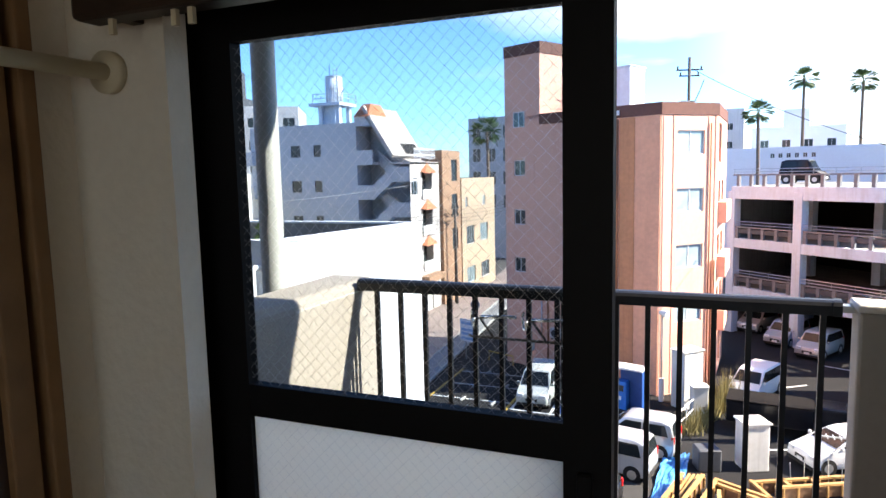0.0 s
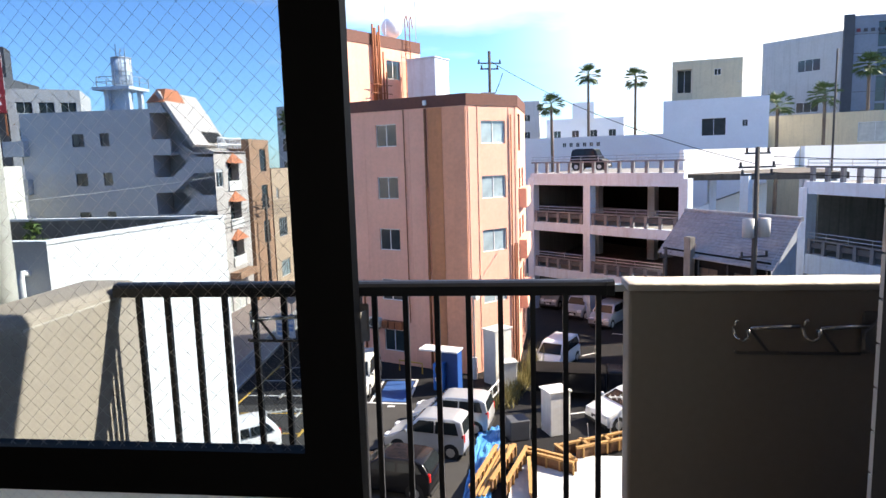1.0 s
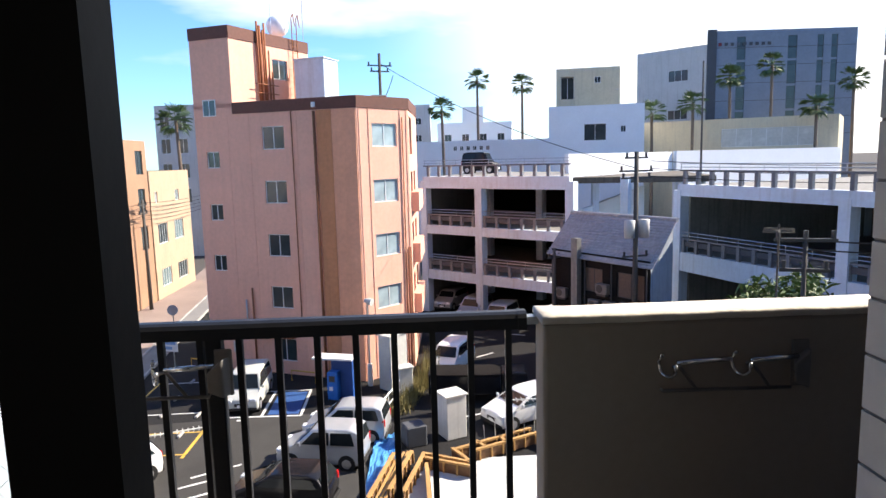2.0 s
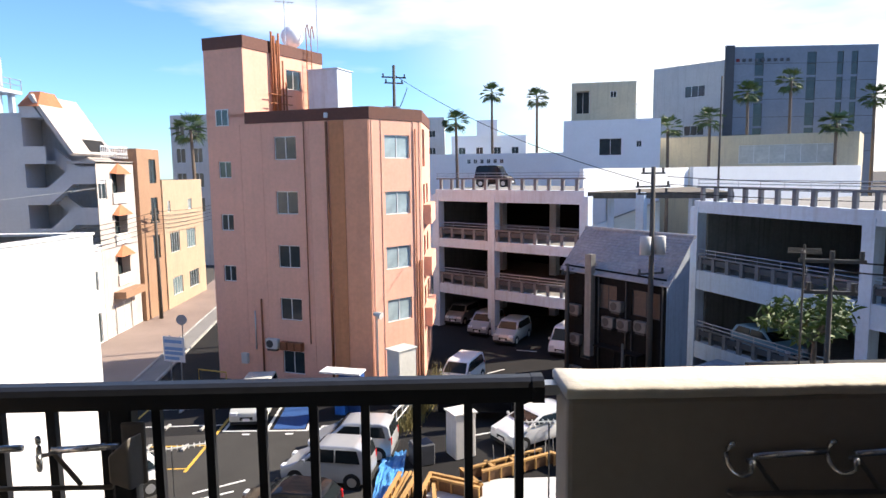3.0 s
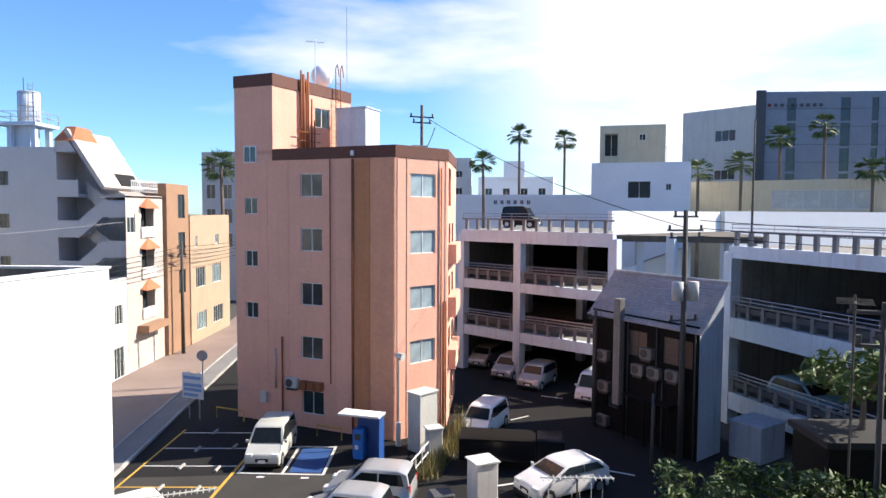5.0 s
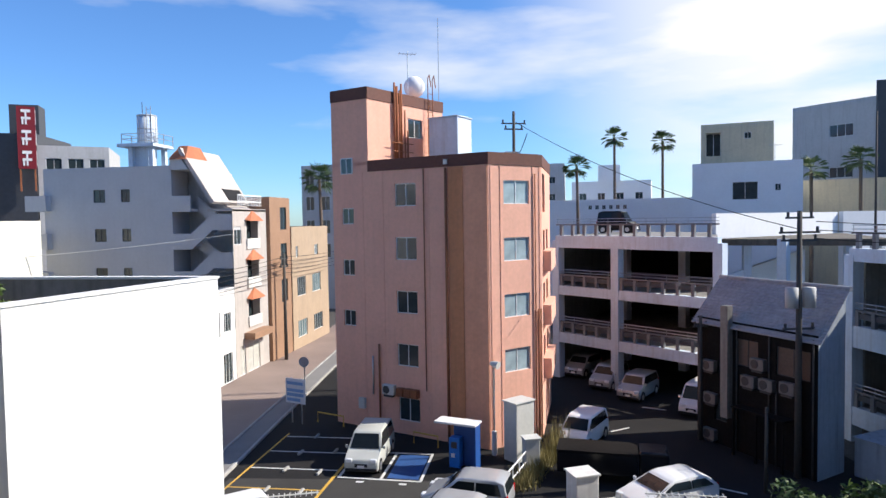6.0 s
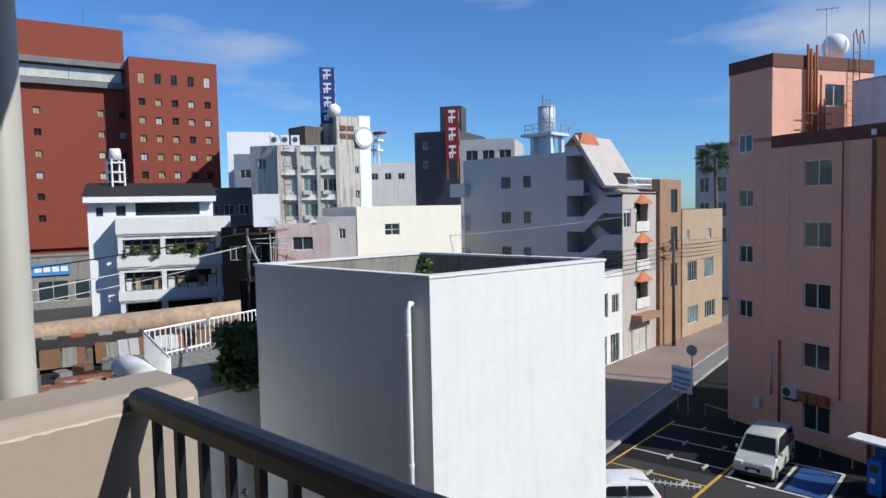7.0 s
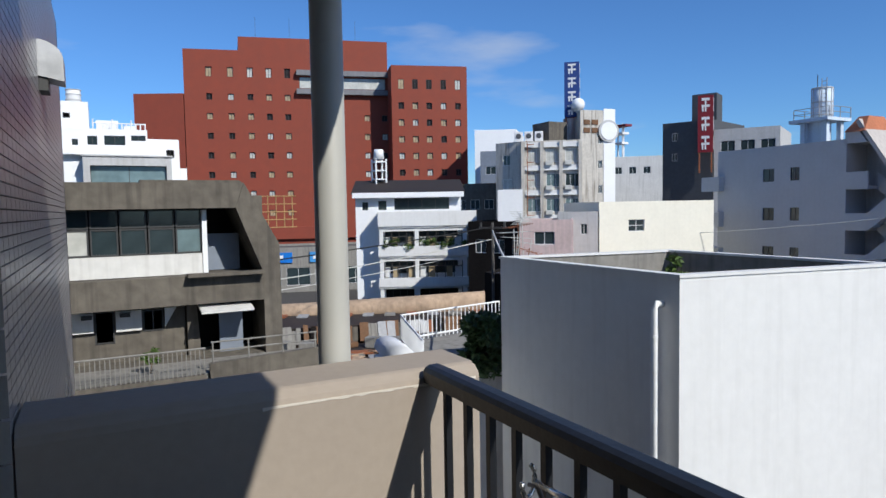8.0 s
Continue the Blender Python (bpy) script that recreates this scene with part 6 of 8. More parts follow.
for z, c, r in ((23.4, "sign_white", 1.0), (25.2, "sign_white", 1.2), (26.6, "sign_red", 2.0)):
    bm = bmesh.new()
    box(bm, -94.8 - r, 85.6, z, -94.8 + r, 87.2, z + 0.4)
    part("platform", bm, M[c], mast)
disc = thing("round_emblem", (-58.0, 50.6, 21), "white round emblem with grey rim on the tower", "sign")
m = at_wall(SR, ST, 3.4, 20.4, 0.15)
for r, dpt, c in ((1.25, 0.0, "grey_wall"), (1.0, 0.06, "white_clean")):
    bm = bmesh.new()
    bmesh.ops.create_cone(bm, segments=32, radius1=r, radius2=r, depth=0.15, cap_ends=True, matrix=m @ Matrix.Translation((0, -dpt, 0)) @ pose(0, 0, 0, 90))
    part("face" if dpt else "rim", bm, M[c], disc)
for i in range(2):
    for j in range(2):
        bm = bmesh.new()
        box(bm, 0, -0.1, 0, 0.75, 0, 0.55, at_wall(SR, ST, 0.4 + i * 1.0, 20.2 + j * 0.9))
        part("lettering", bm, M["wood_brown"], disc)
dome_antenna((-59.8, 47.8, 22.6), 0.75, "white spherical dome antenna on the office roof")


def tower_sign(p, w, d, z0, z1, rz, c, c2, n, label):
    """An upright roof sign: box, legs and plain bars in place of its lettering."""
    t = thing("roof_sign", (0, 0, 0), label, "sign")
    bm = bmesh.new()
    box(bm, -w / 2, -d / 2, z0, w / 2, d / 2, z1)
    part("box", bm, M[c], t)
    h = (z1 - z0) / n
    for k in range(n):
        z = z0 + h * (k + 0.5)
        for fx, fy, rot in ((0, -d / 2 - 0.02, 0), (w / 2 + 0.02, 0, 90)):
            mm = pose(fx, fy, z, 0, 0, rot)
            bm = bmesh.new()
            q = (w if rot == 0 else d) * 0.26
            box(bm, -q, -0.03, h * 0.22, q, 0.03, h * 0.36, mm)
            box(bm, -q * 0.2, -0.03, -h * 0.36, q * 0.2, 0.03, h * 0.22, mm)
            box(bm, -q, -0.03, -h * 0.12, q, 0.03, 0, mm)
            box(bm, -q * 0.9, -0.03, -h * 0.36, -q * 0.5, 0.03, -h * 0.12, mm)
            part("lettering", bm, M[c2], t)
    for sx in (-1, 1):
        bm = bmesh.new()
        box(bm, sx * w * 0.4 - 0.08, -d * 0.4, z0 - 2.5, sx * w * 0.4 + 0.08, d * 0.4, z0)
        part("leg", bm, M["rust"], t)
    t.matrix_basis = pose(*p, 0, 0, rz)
    return t


tower_sign((-61.0, 47.9, 0), 1.7, 1.1, 22.2, 28.4, 50, "sign_blue", "sign_white", 4, "tall navy and white upright roof sign with lettering bars")
bm = bmesh.new()
box(bm, -64.2, 44.6, 19.3, -61.0, 47.2, 21.6)
solid("roof_house", bm, M["concrete_dark"], "dark rooftop plant room on the office block", "roof room")
S2L, S2R = (-62.6, 63.8), (-56.9, 66.3)
building("office_building", "dark grey office block with red upright sign", [S2L, S2R, (-60, 76), (-68, 74)], 22.3, "grey_dark", {0: [(1.2, 1.9, 20.0, 21.0), (1.2, 1.9, 17.5, 18.4)]}, parapet=0.4)
building("office_building", "grey office block with window strips beside the dark block", [(-56.8, 66.4), (-50.8, 70.5), (-56, 80), (-60, 76)], 21.0, "grey_wall", {0: grid(0.8, 2.2, 3, 12.5, 2.9, 3, 1.6, 1.3)}, parapet=0.4)
tower_sign((-57.2, 65.4, 0), 1.75, 0.5, 18.3, 25.2, 38, "sign_red", "sign_white", 3, "dark red upright sign with pale lettering bars")
bm = bmesh.new()
prism(bm, [(-60.3, 66.5), (-57.6, 67.8), (-59, 70.5), (-61.7, 69.2)], 22.2, 25.8)
solid("roof_house", bm, M["grey_dark"], "dark grey lift tower on the office block", "roof room")
building("white_building", "far white block behind the office", [(-94.8, 54.6), (-91.2, 60.4), (-100, 68), (-104, 61)], 24.8, "white_clean", parapet=0.3)
building("office_building", "long pale building with a pink band far off", [(-95, 74), (-84, 86), (-92, 94), (-103, 82)], 20.5, "offwhite", {0: grid(1, 2.4, 6, 17.5, 3, 1, 1.2, 1.2)}, parapet=0.3)
building("apartment_building", "dark grey apartment block far behind", [(-84.5, 49.5), (-80.5, 54.5), (-88, 61), (-93, 56)], 20.3, "grey_panel", {0: grid(0.8, 2.2, 3, 8.5, 2.8, 4, 1.5, 1.2)}, parapet=0.3)
# white house with a four-pane window and its low neighbours
VA, VB = (-38.54, 32.5), (-35.7, 41.5)
building("white_building", "white rendered house with one four-pane window", [VA, VB, (-44.5, 43.5), (-46, 35)], 12.2, "cream_white", {0: [(2.35, 3.65, 9.95, 10.85)]}, styles={0: {"bars": 1, "cross": 1}}, parapet=0.3)
building("white_building", "grey rendered lean-to beside the white house", [(-40.6, 30.2), (-38.6, 32.4), (-43, 37), (-45, 35)], 11.5, "grey_wall", {0: [(0.5, 0.9, 10.0, 10.6), (1.7, 2.2, 9.8, 10.6)]}, parapet=0.2)
building("house", "pale pink rendered low house under aerials", [(-38.4, 25.2), (-36.0, 28.0), (-41, 32), (-43, 29)], 11.0, "pink_pale", {0: [(1.0, 2.4, 9.3, 10.2)]}, parapet=0.2)
building("white_building", "small bright white stepped roof house", [(-43.8, 26.8), (-42.7, 28.4), (-45.6, 30.3), (-46.6, 28.7)], 13.3, "white_clean", parapet=0.2)
building("house", "dark weathered house behind the aerials", [(-42.6, 23.4), (-39.4, 25.3), (-45, 30), (-47, 27.5)], 10.9, "wood_and_shade", {0: grid(0.6, 1.5, 3, 8.6, 2, 1, 0.9, 1.0)}, parapet=0.2)
building("office_building", "brown block behind the office", [(-74, 39), (-70, 43), (-76, 50), (-80, 45)], 15.0, "concrete_dark", {0: grid(0.6, 1.8, 3, 9, 2.8, 2, 1.2, 1.2)}, parapet=0.3)
for k in range(7):
    a = -0.9 + k * 0.33
    ya = yagi((-25.2 + 0.35 * math.cos(k * 2.1), 16.2 + 0.5 * math.sin(k * 1.7), 8.6), 1.5 + 0.28 * k, "weathered roof aerial among a cluster", 20 + k * 23, 7, 0.75, "rust" if k % 4 == 0 else "ac", "roof aerials")
    ya.matrix_basis = ya.matrix_basis @ pose(0, 0, 0, 0, 14 - 5 * k, 0)
building("house", "low dark roofed house carrying the aerials", [(-27.8, 15.9), (-23.6, 16.2), (-25, 20), (-30, 18.8)], 8.7, "wood_and_shade", parapet=0.1, roof="roof_brown", category="house")

# ---- low roofs, white terrace and plants beyond the parapet ----
bm = bmesh.new()
tube(bm, [(-48, 3, 4.7), (-44, 11, 4.9), (-41, 17.5, 5.2), (-37.5, 25, 5.6)], 0.75, 14)
solid("tiled_ridge", bm, M["tan_pale"], "long tan rounded ridge of a low roof", "roof", smooth=True)
bm = bmesh.new()
prism(bm, [(-50, 0), (-41, 0), (-35, 24), (-44, 27)], 0, 4.9)
solid("low_house", bm, M["roof_brown"], "low dark house with a long roof ridge", "house")
bm = bmesh.new()
prism(bm, [(-38, 4), (-23, 5), (-22, 14), (-35, 22)], 0, 4.0)
solid("low_house", bm, M["roof_brown"], "low brown roofed house cluster", "house")
for i in range(9):
    for j in range(2):
        bm = bmesh.new()
        x, y = -33 + i * 1.1, 9 + j * 3 + 0.3 * i
        box(bm, -0.9, -0.06, 0, 0.9, 0.06, 0.1, pose(x, y, 3.97, 0, 0, 30 * i))
        solid("roof_batten", bm, M["rust"], "loose weathered batten on the brown roof", "batten", group="roof battens")
rnd = random.Random(77)
for k in range(110):
    x, y = rnd.uniform(-34.5, -24.6), rnd.uniform(6.6, 12.4)
    ln, wd = rnd.uniform(0.6, 2.6), rnd.choice((0.08, 0.1, 0.5, 0.8))
    bm = bmesh.new()
    box(bm, -ln / 2, -wd / 2, 0, ln / 2, wd / 2, 0.06 if wd > 0.2 else 0.09)
    o = solid("roof_sheet" if wd > 0.2 else "roof_batten", bm, M[rnd.choice(("rust", "concrete", "roof_tile", "wood_and_shade", "wood_brown", "tan_pale"))],
              "loose weathered sheet on the brown roofs" if wd > 0.2 else "loose weathered batten on the brown roof", "sheet" if wd > 0.2 else "batten", group="roof sheets" if wd > 0.2 else "roof battens")
    o.matrix_basis = pose(x, y, 3.99 + 0.0012 * k, 0, 0, rnd.uniform(0, 180))
for k in range(34):
    y = 6.5 + k * 0.46 + rnd.uniform(-0.1, 0.1)
    x, wd, ln = -41 + y / 4, rnd.uniform(0.25, 1.1), rnd.uniform(0.8, 1.25)
    bm = bmesh.new()
    box(bm, 0, -wd / 2, 0, rnd.uniform(0.04, 0.09), wd / 2, ln)
    leaning = solid("roof_sheet", bm, M[rnd.choice(("rust", "concrete_dark", "roof_tile", "wood_brown", "wood_and_shade", "concrete"))], "weathered sheet leaning on the low house wall", "sheet", group="leaning sheets")
    leaning.matrix_basis = pose(x + 0.16 + 0.36 * ln, y, 3.99, 0, -22, rnd.uniform(-22, -6))
for k in range(12):
    y = 8.2 + k * 1.15
    x, h = -39.6 + y / 4 + rnd.uniform(0.4, 1.6), rnd.uniform(0.25, 0.7)
    bm = bmesh.new()
    box(bm, -0.45, -0.3, 0, 0.45, 0.3, h)
    bevelled(bm, 0.03, 1)
    crate = solid("crate", bm, M[rnd.choice(("wood_brown", "concrete", "rust", "grey_wall"))], "weathered crate on the brown roof", "crate", group="roof crates")
    crate.matrix_basis = pose(x, y, 3.99, 0, 0, rnd.uniform(0, 90))
for k in range(16):
    t = k / 15
    x, y = -47.2 + 9.2 * t, 4.8 + 19.6 * t
    bm = bmesh.new()
    box(bm, -0.35, -1.3, 0, 0.35, 1.3, 0.12, pose(x + 0.6, y - 0.2, 4.88, 0, 0, 65))
    solid("roof_sheet", bm, M[("concrete", "rust", "roof_tile")[k % 3]], "loose weathered sheet on the brown roofs", "sheet", group="roof sheets")
bm = bmesh.new()
prism(bm, [(-22.3, 8.5), (-16.25, 6.75), (-16.25, 13.25), (-22.3, 13.25)], 7.05, 7.2)
th = building("terrace_house", "white house with a fenced roof terrace", [(-22.25, 8.55), (-16.3, 6.8), (-16.3, 13.2), (-22.25, 13.2)], 7.05, "offwhite", make_roof=False, category="house")
part("roof_slab", bm, M["concrete"], th)
tf = thing("terrace_fence", (-20, 10, 7.2), "white painted metal fence round a roof terrace", "fence")
corners = [(-16.4, 7.0), (-20.9, 8.3), (-21.9, 13.0)]
bar_w = bmesh.new()
tube(bar_w, [(0, 0, 0), (0, 0, 1.0)], 0.022, 6)
bar_w = mesh_of("bar", bar_w, M["white_clean"])
for a, b in zip(corners, corners[1:]):
    for z in (7.35, 8.2):
        bm = bmesh.new()
        tube(bm, [(*a, z), (*b, z)], 0.035, 6)
        part("rail", bm, M["white_clean"], tf)
    k = int((Vector(b) - Vector(a)).length / 0.2)
    for i in range(k + 1):
        p = Vector(a).lerp(Vector(b), i / k)
        o = part("bar", bar_w, None, tf)
        o.location = (p.x, p.y, 7.22)
bm = bmesh.new()
n = 10
pa = [(-0.8 * math.cos(math.pi * i / n), 0.45 * math.sin(math.pi * i / n)) for i in range(n + 1)]
va = [bm.verts.new((-15.4 + x * 0.9 - 0.6, 6.2 + x * 0.3, 7.75 + z)) for x, z in pa]
vb = [bm.verts.new((-17.0 + x * 0.9 - 0.6, 6.5 + x * 0.3, 7.75 + z)) for x, z in pa]
for i in range(n):
    bm.faces.new((va[i], va[i + 1], vb[i + 1], vb[i]))
bm.faces.new(va), bm.faces.new(vb)
prism(bm, [(-17.4, 5.9), (-15.1, 5.9), (-15.1, 6.7), (-17.4, 6.7)], 0.0, 7.76)
solid("barrel_awning", bm, M["white_clean"], "white barrel-shaped roof cover", "awning", smooth=True)


# ---- car park markings and fittings ----
lot = thing("parking_markings", (-9, 28, 0), "worn yellow, white and blue paint on the car park asphalt", "road marking", kind="structure")


def stripe(a, b, w, m, z=0.006):
    a, b = Vector((*a, 0)), Vector((*b, 0))
    d = (b - a).normalized()
    q = Vector((-d.y, d.x, 0)) * w / 2
    bm = bmesh.new()
    prism(bm, [tuple((c)[:2]) for c in (a - q, b - q, b + q, a + q)], -0.01, z)
    return part("line", bm, M[m], lot)


for y in (24.35, 26.65, 29.0, 31.3, 33.6):
    stripe((-14.2, y - 0.1), (-9.85, y), 0.1, "line_yellow" if y < 28 else "line_white")
stripe((-9.85, 24.0), (-9.7, 35.2), 0.14, "line_yellow")
stripe((-14.2, 22), (-14.3, 34), 0.1, "line_yellow")
for a, b in (((-9.6, 28.2), (-5.65, 28.1)), ((-9.6, 31.6), (-5.7, 31.6)), ((-9.55, 28.2), (-9.55, 31.6)), ((-7.55, 28.2), (-7.55, 31.6)), ((-5.68, 28.1), (-5.72, 31.6))):
    stripe(a, b, 0.13, "line_white", 0.012)
bm = bmesh.new()
prism(bm, [(-7.3, 28.35), (-5.82, 28.3), (-5.85, 31.35), (-7.32, 31.4)], -0.01, 0.009)
part("blue_bay", bm, M["paint_blue"], lot, "blue painted bay")
for x, y in ((-8.6, 27.7), (-6.6, 27.65), (-4.9, 27.2)):
    bm = bmesh.new()
    box(bm, x, y, -0.01, x + 0.35, y + 0.16, 0.008)
    part("bay_number", bm, M["line_white"], lot)
for a, b in (((-5.0, 28.6), (-3.2, 28.6)), ((-5.0, 28.6), (-5.1, 27.4)), ((2.3, 31.5), (4.0, 32.2)), ((3.0, 27.4), (4.2, 28.0)), ((6.6, 29.3), (8.4, 28.4)), ((1.8, 27.0), (3.4, 27.6)),
             ((-8.9, 22.2), (-7.2, 23.2)), ((-9.3, 21.3), (-7.4, 22.3)), ((-8.9, 20.4), (-7.2, 21.3)), ((5.9, 41.2), (7.2, 40.7)), ((3.5, 36.2), (4.6, 37.0))):
    stripe(a, b, 0.12, "line_white")
ws_bm = bmesh.new()
box(ws_bm, -0.3, -0.07, 0, 0.3, 0.07, 0.11)
bevelled(ws_bm, 0.025, 1)
first = None
for x, y in ((-12.36, 28.76), (-12.47, 31.0), (-12.52, 33.58), (-10.62, 28.55), (-10.68, 26.32), (-10.75, 31.4), (-12.3, 26.4)):
    m = pose(x, y, 0, 0, 0, 88)
    if first is None:
        first = solid("wheel_stop", ws_bm, M["kerb"], "pale concrete wheel stop on the asphalt", "wheel stop", group="wheel stops")
        first.matrix_basis = m
    else:
        copy_thing(first, m)


# ---- cars ----
def car(name, label, m, L=3.4, W=1.48, H=1.6, paint="car_white", hood=0.7, belt=0.98, rake=0.45, tail=0.15, group=""):
    """A car facing -y at the origin: body, glass, wheels, lamps, mirrors, plate."""
    t = thing(name, (0, 0, 0), label, "car", group)
    y0, y1 = -L / 2, L / 2
    zb = 0.22
    prof = [(y0 + 0.03, zb), (y0, 0.5), (y0 + 0.08, 0.74), (y0 + hood, belt), (y0 + hood + rake, H - 0.06), (y0 + hood + rake + 0.3, H), (y1 - tail - 0.35, H), (y1 - tail, H - 0.1), (y1 - 0.02, belt), (y1, 0.55), (y1 - 0.05, zb)]
    bm = bmesh.new()
    rows = []
    for sx in (-1, 1):
        rows.append([bm.verts.new((sx * W / 2 * (1.0 if z <= belt else 1 - 0.17 * (z - belt) / (H - belt)), y, z)) for y, z in prof])
    n = len(prof)
    bm.faces.new(rows[0]), bm.faces.new(rows[1][::-1])
    for i in range(n):
        bm.faces.new((rows[0][i], rows[1][i], rows[1][(i + 1) % n], rows[0][(i + 1) % n]))
    bevelled(bm, 0.06, 2)
    part("body", bm, M[paint], t, "", True)

    def ws(z):
        return W / 2 * (1 - 0.17 * max(0, z - belt) / (H - belt))

    def glass(name, pts, off):
        bm = bmesh.new()
        a = [bm.verts.new(Vector(p) + Vector(off)) for p in pts]
        b = [bm.verts.new(Vector(p) - Vector(off) * 2) for p in pts]
        bm.faces.new(a), bm.faces.new(b)
        for i in range(len(a)):
            bm.faces.new((a[i], a[(i + 1) % len(a)], b[(i + 1) % len(a)], b[i]))
        part(name, bm, M["car_glass"], t)
    zl, zh = belt + 0.05, H - 0.13
    f = lambda z: y0 + hood + rake * (z - belt) / (H - 0.06 - belt)
    g = lambda z: y1 - 0.02 - (tail - 0.02) * (z - belt) / (H - 0.1 - belt)
    glass("windscreen", [(-ws(zl) + 0.1, f(zl), zl), (ws(zl) - 0.1, f(zl), zl), (ws(zh) - 0.1, f(zh), zh), (-ws(zh) + 0.1, f(zh), zh)], (0, -0.025, 0.012))
    glass("rear_window", [(-ws(zl) + 0.12, g(zl), zl + 0.03), (ws(zl) - 0.12, g(zl), zl + 0.03), (ws(zh) - 0.12, g(zh), zh), (-ws(zh) + 0.12, g(zh), zh)], (0, 0.02, 0.01))
    mid = y0 + hood + rake + (L - hood - rake) * 0.36
    for sx in (-1, 1):
        glass("side_window", [(sx * ws(zl), f(zl) + 0.16, zl), (sx * ws(zl), mid, zl), (sx * ws(zh), mid, zh), (sx * ws(zh), f(zh) + 0.16, zh)], (sx * 0.012, 0, 0))
        glass("side_window", [(sx * ws(zl), mid + 0.07, zl), (sx * ws(zl), g(zl) - 0.22, zl), (sx * ws(zh), g(zh) - 0.25, zh), (sx * ws(zh), mid + 0.07, zh)], (sx * 0.012, 0, 0))
        bm = bmesh.new()
        box(bm, sx * (W / 2 + 0.10) - 0.07, f(belt) + 0.12, belt + 0.02, sx * (W / 2 + 0.10) + 0.07, f(belt) + 0.22, belt + 0.17)
        bevelled(bm, 0.03, 2)
        part("mirror", bm, M[paint], t)
        bm = bmesh.new()
        box(bm, sx * W * 0.36 - 0.16, y0 + 0.0, 0.60, sx * W * 0.36 + 0.16, y0 + 0.20, 0.77)
        bevelled(bm, 0.04, 2)
        part("headlight", bm, M["lamp_clear"], t)
        bm = bmesh.new()
        box(bm, sx * W * 0.43 - 0.07, y1 - 0.14, 0.72, sx * W * 0.43 + 0.07, y1 + 0.005, 1.05)
        bevelled(bm, 0.03, 1)
        part("tail_light", bm, M["lamp_red"], t)
        for wy in (y0 + 0.62, y1 - 0.58):
            bm = bmesh.new()
            tube(bm, [(sx * (W / 2 - 0.19), wy, 0.29), (sx * (W / 2 + 0.005), wy, 0.29)], 0.29, 20)
            wheel = part("wheel", bm, M["rubber"], t)
            bm = bmesh.new()
            tube(bm, [(sx * (W / 2 - 0.02), wy, 0.29), (sx * (W / 2 + 0.018), wy, 0.29)], 0.185, 16)
            part("rim", bm, M["steel"], wheel)
            bm = bmesh.new()
            tube(bm, [(sx * (W / 2 - 0.12), wy, 0.30), (sx * (W / 2 + 0.002), wy, 0.30)], 0.345, 20)
            part("arch", bm, M["rubber"], t)
    bm = bmesh.new()
    box(bm, -0.30, y0 - 0.012, 0.42, 0.30, y0 + 0.05, 0.56)
    part("grille", bm, M["rubber"], t)
    bm = bmesh.new()
    box(bm, -0.165, y0 - 0.022, 0.36, 0.165, y0, 0.50)
    part("plate", bm, M["line_yellow"] if W < 1.5 else M["sign_white"], t)
    for yy in (y0, y1):
        bm = bmesh.new()
        box(bm, -W / 2 + 0.05, yy - 0.04, 0.21, W / 2 - 0.05, yy + 0.04, 0.34)
        bevelled(bm, 0.02, 1)
        part("bumper", bm, M["rubber"], t)
    t.matrix_basis = m
    return t


def facing(x, y, dx, dy, z=0.0):
    return pose(x, y, z, 0, 0, math.degrees(math.atan2(dy, dx)) + 90)


car("minivan", "white minivan, toned down as shaded, in a bay beside the salmon building", facing(-8.6, 30.4, 0.02, -1), 3.9, 1.62, 1.72, "car_white_shaded", hood=0.75, rake=0.6)
car("hatchback", "white small hatchback parked on the yellow-lined bays", facing(-11.8, 21.9, -0.75, -0.66), 3.5, 1.6, 1.5, hood=0.85, rake=0.6, tail=0.3)
car("hatchback", "silver-white small hatchback with red tail lights by the blue sheets", facing(-3.9, 23.15, -1, 0.2), 3.45, 1.55, 1.62, "car_silver", hood=0.85, rake=0.6)
car("wagon", "silver-white wagon parked behind the hatchback", facing(-3.2, 25.5, -1, 0.15), 3.6, 1.6, 1.58, "car_silver", hood=0.9, rake=0.6)
car("sedan", "black car parked below the balcony", facing(-4.9, 19.9, -1, 0.2), 3.6, 1.6, 1.45, "car_black", hood=0.9, rake=0.7, tail=0.3)
car("minivan", "white one-box minivan parked in the lane", facing(1.95, 34.3, -0.41, -0.91), 3.5, 1.5, 1.62, hood=0.45, rake=0.6)
car("sedan", "white compact car parked beyond the white box", facing(4.8, 26.6, -0.88, -0.5), 3.9, 1.65, 1.45, "car_white", hood=0.9, rake=0.8, tail=0.45)
car("hatchback", "grey small car parked under the garage deck", facing(2.8, 49.9, -0.5, -0.87), 3.4, 1.5, 1.55, "car_silver", group="cars under the deck")
car("hatchback", "grey small car parked under the garage deck", facing(4.4, 46.4, -0.5, -0.87), 3.5, 1.55, 1.6, "car_silver", group="cars under the deck")
car("hatchback", "silver small car parked beside a garage column", facing(6.0, 43.8, -0.5, -0.87), 3.5, 1.55, 1.6, "car_silver", group="cars under the deck")
car("minivan", "white van parked behind the timber house", facing(9.2, 40.6, -0.5, -0.86), 3.4, 1.5, 1.85, hood=0.4, rake=0.4)
car("minivan", "black boxy car on the roof deck", facing(6.1, 56.5, 1, -0.5, 10.52), 3.3, 1.5, 1.85, "car_black", hood=0.75, rake=0.35)
car("hatchback", "pale blue hatchback on the lower garage deck", facing(18.3, 32.6, 0.31, -0.95, 1.82), 3.8, 1.6, 1.55, "car_blue", hood=0.9, rake=0.7, tail=0.3)
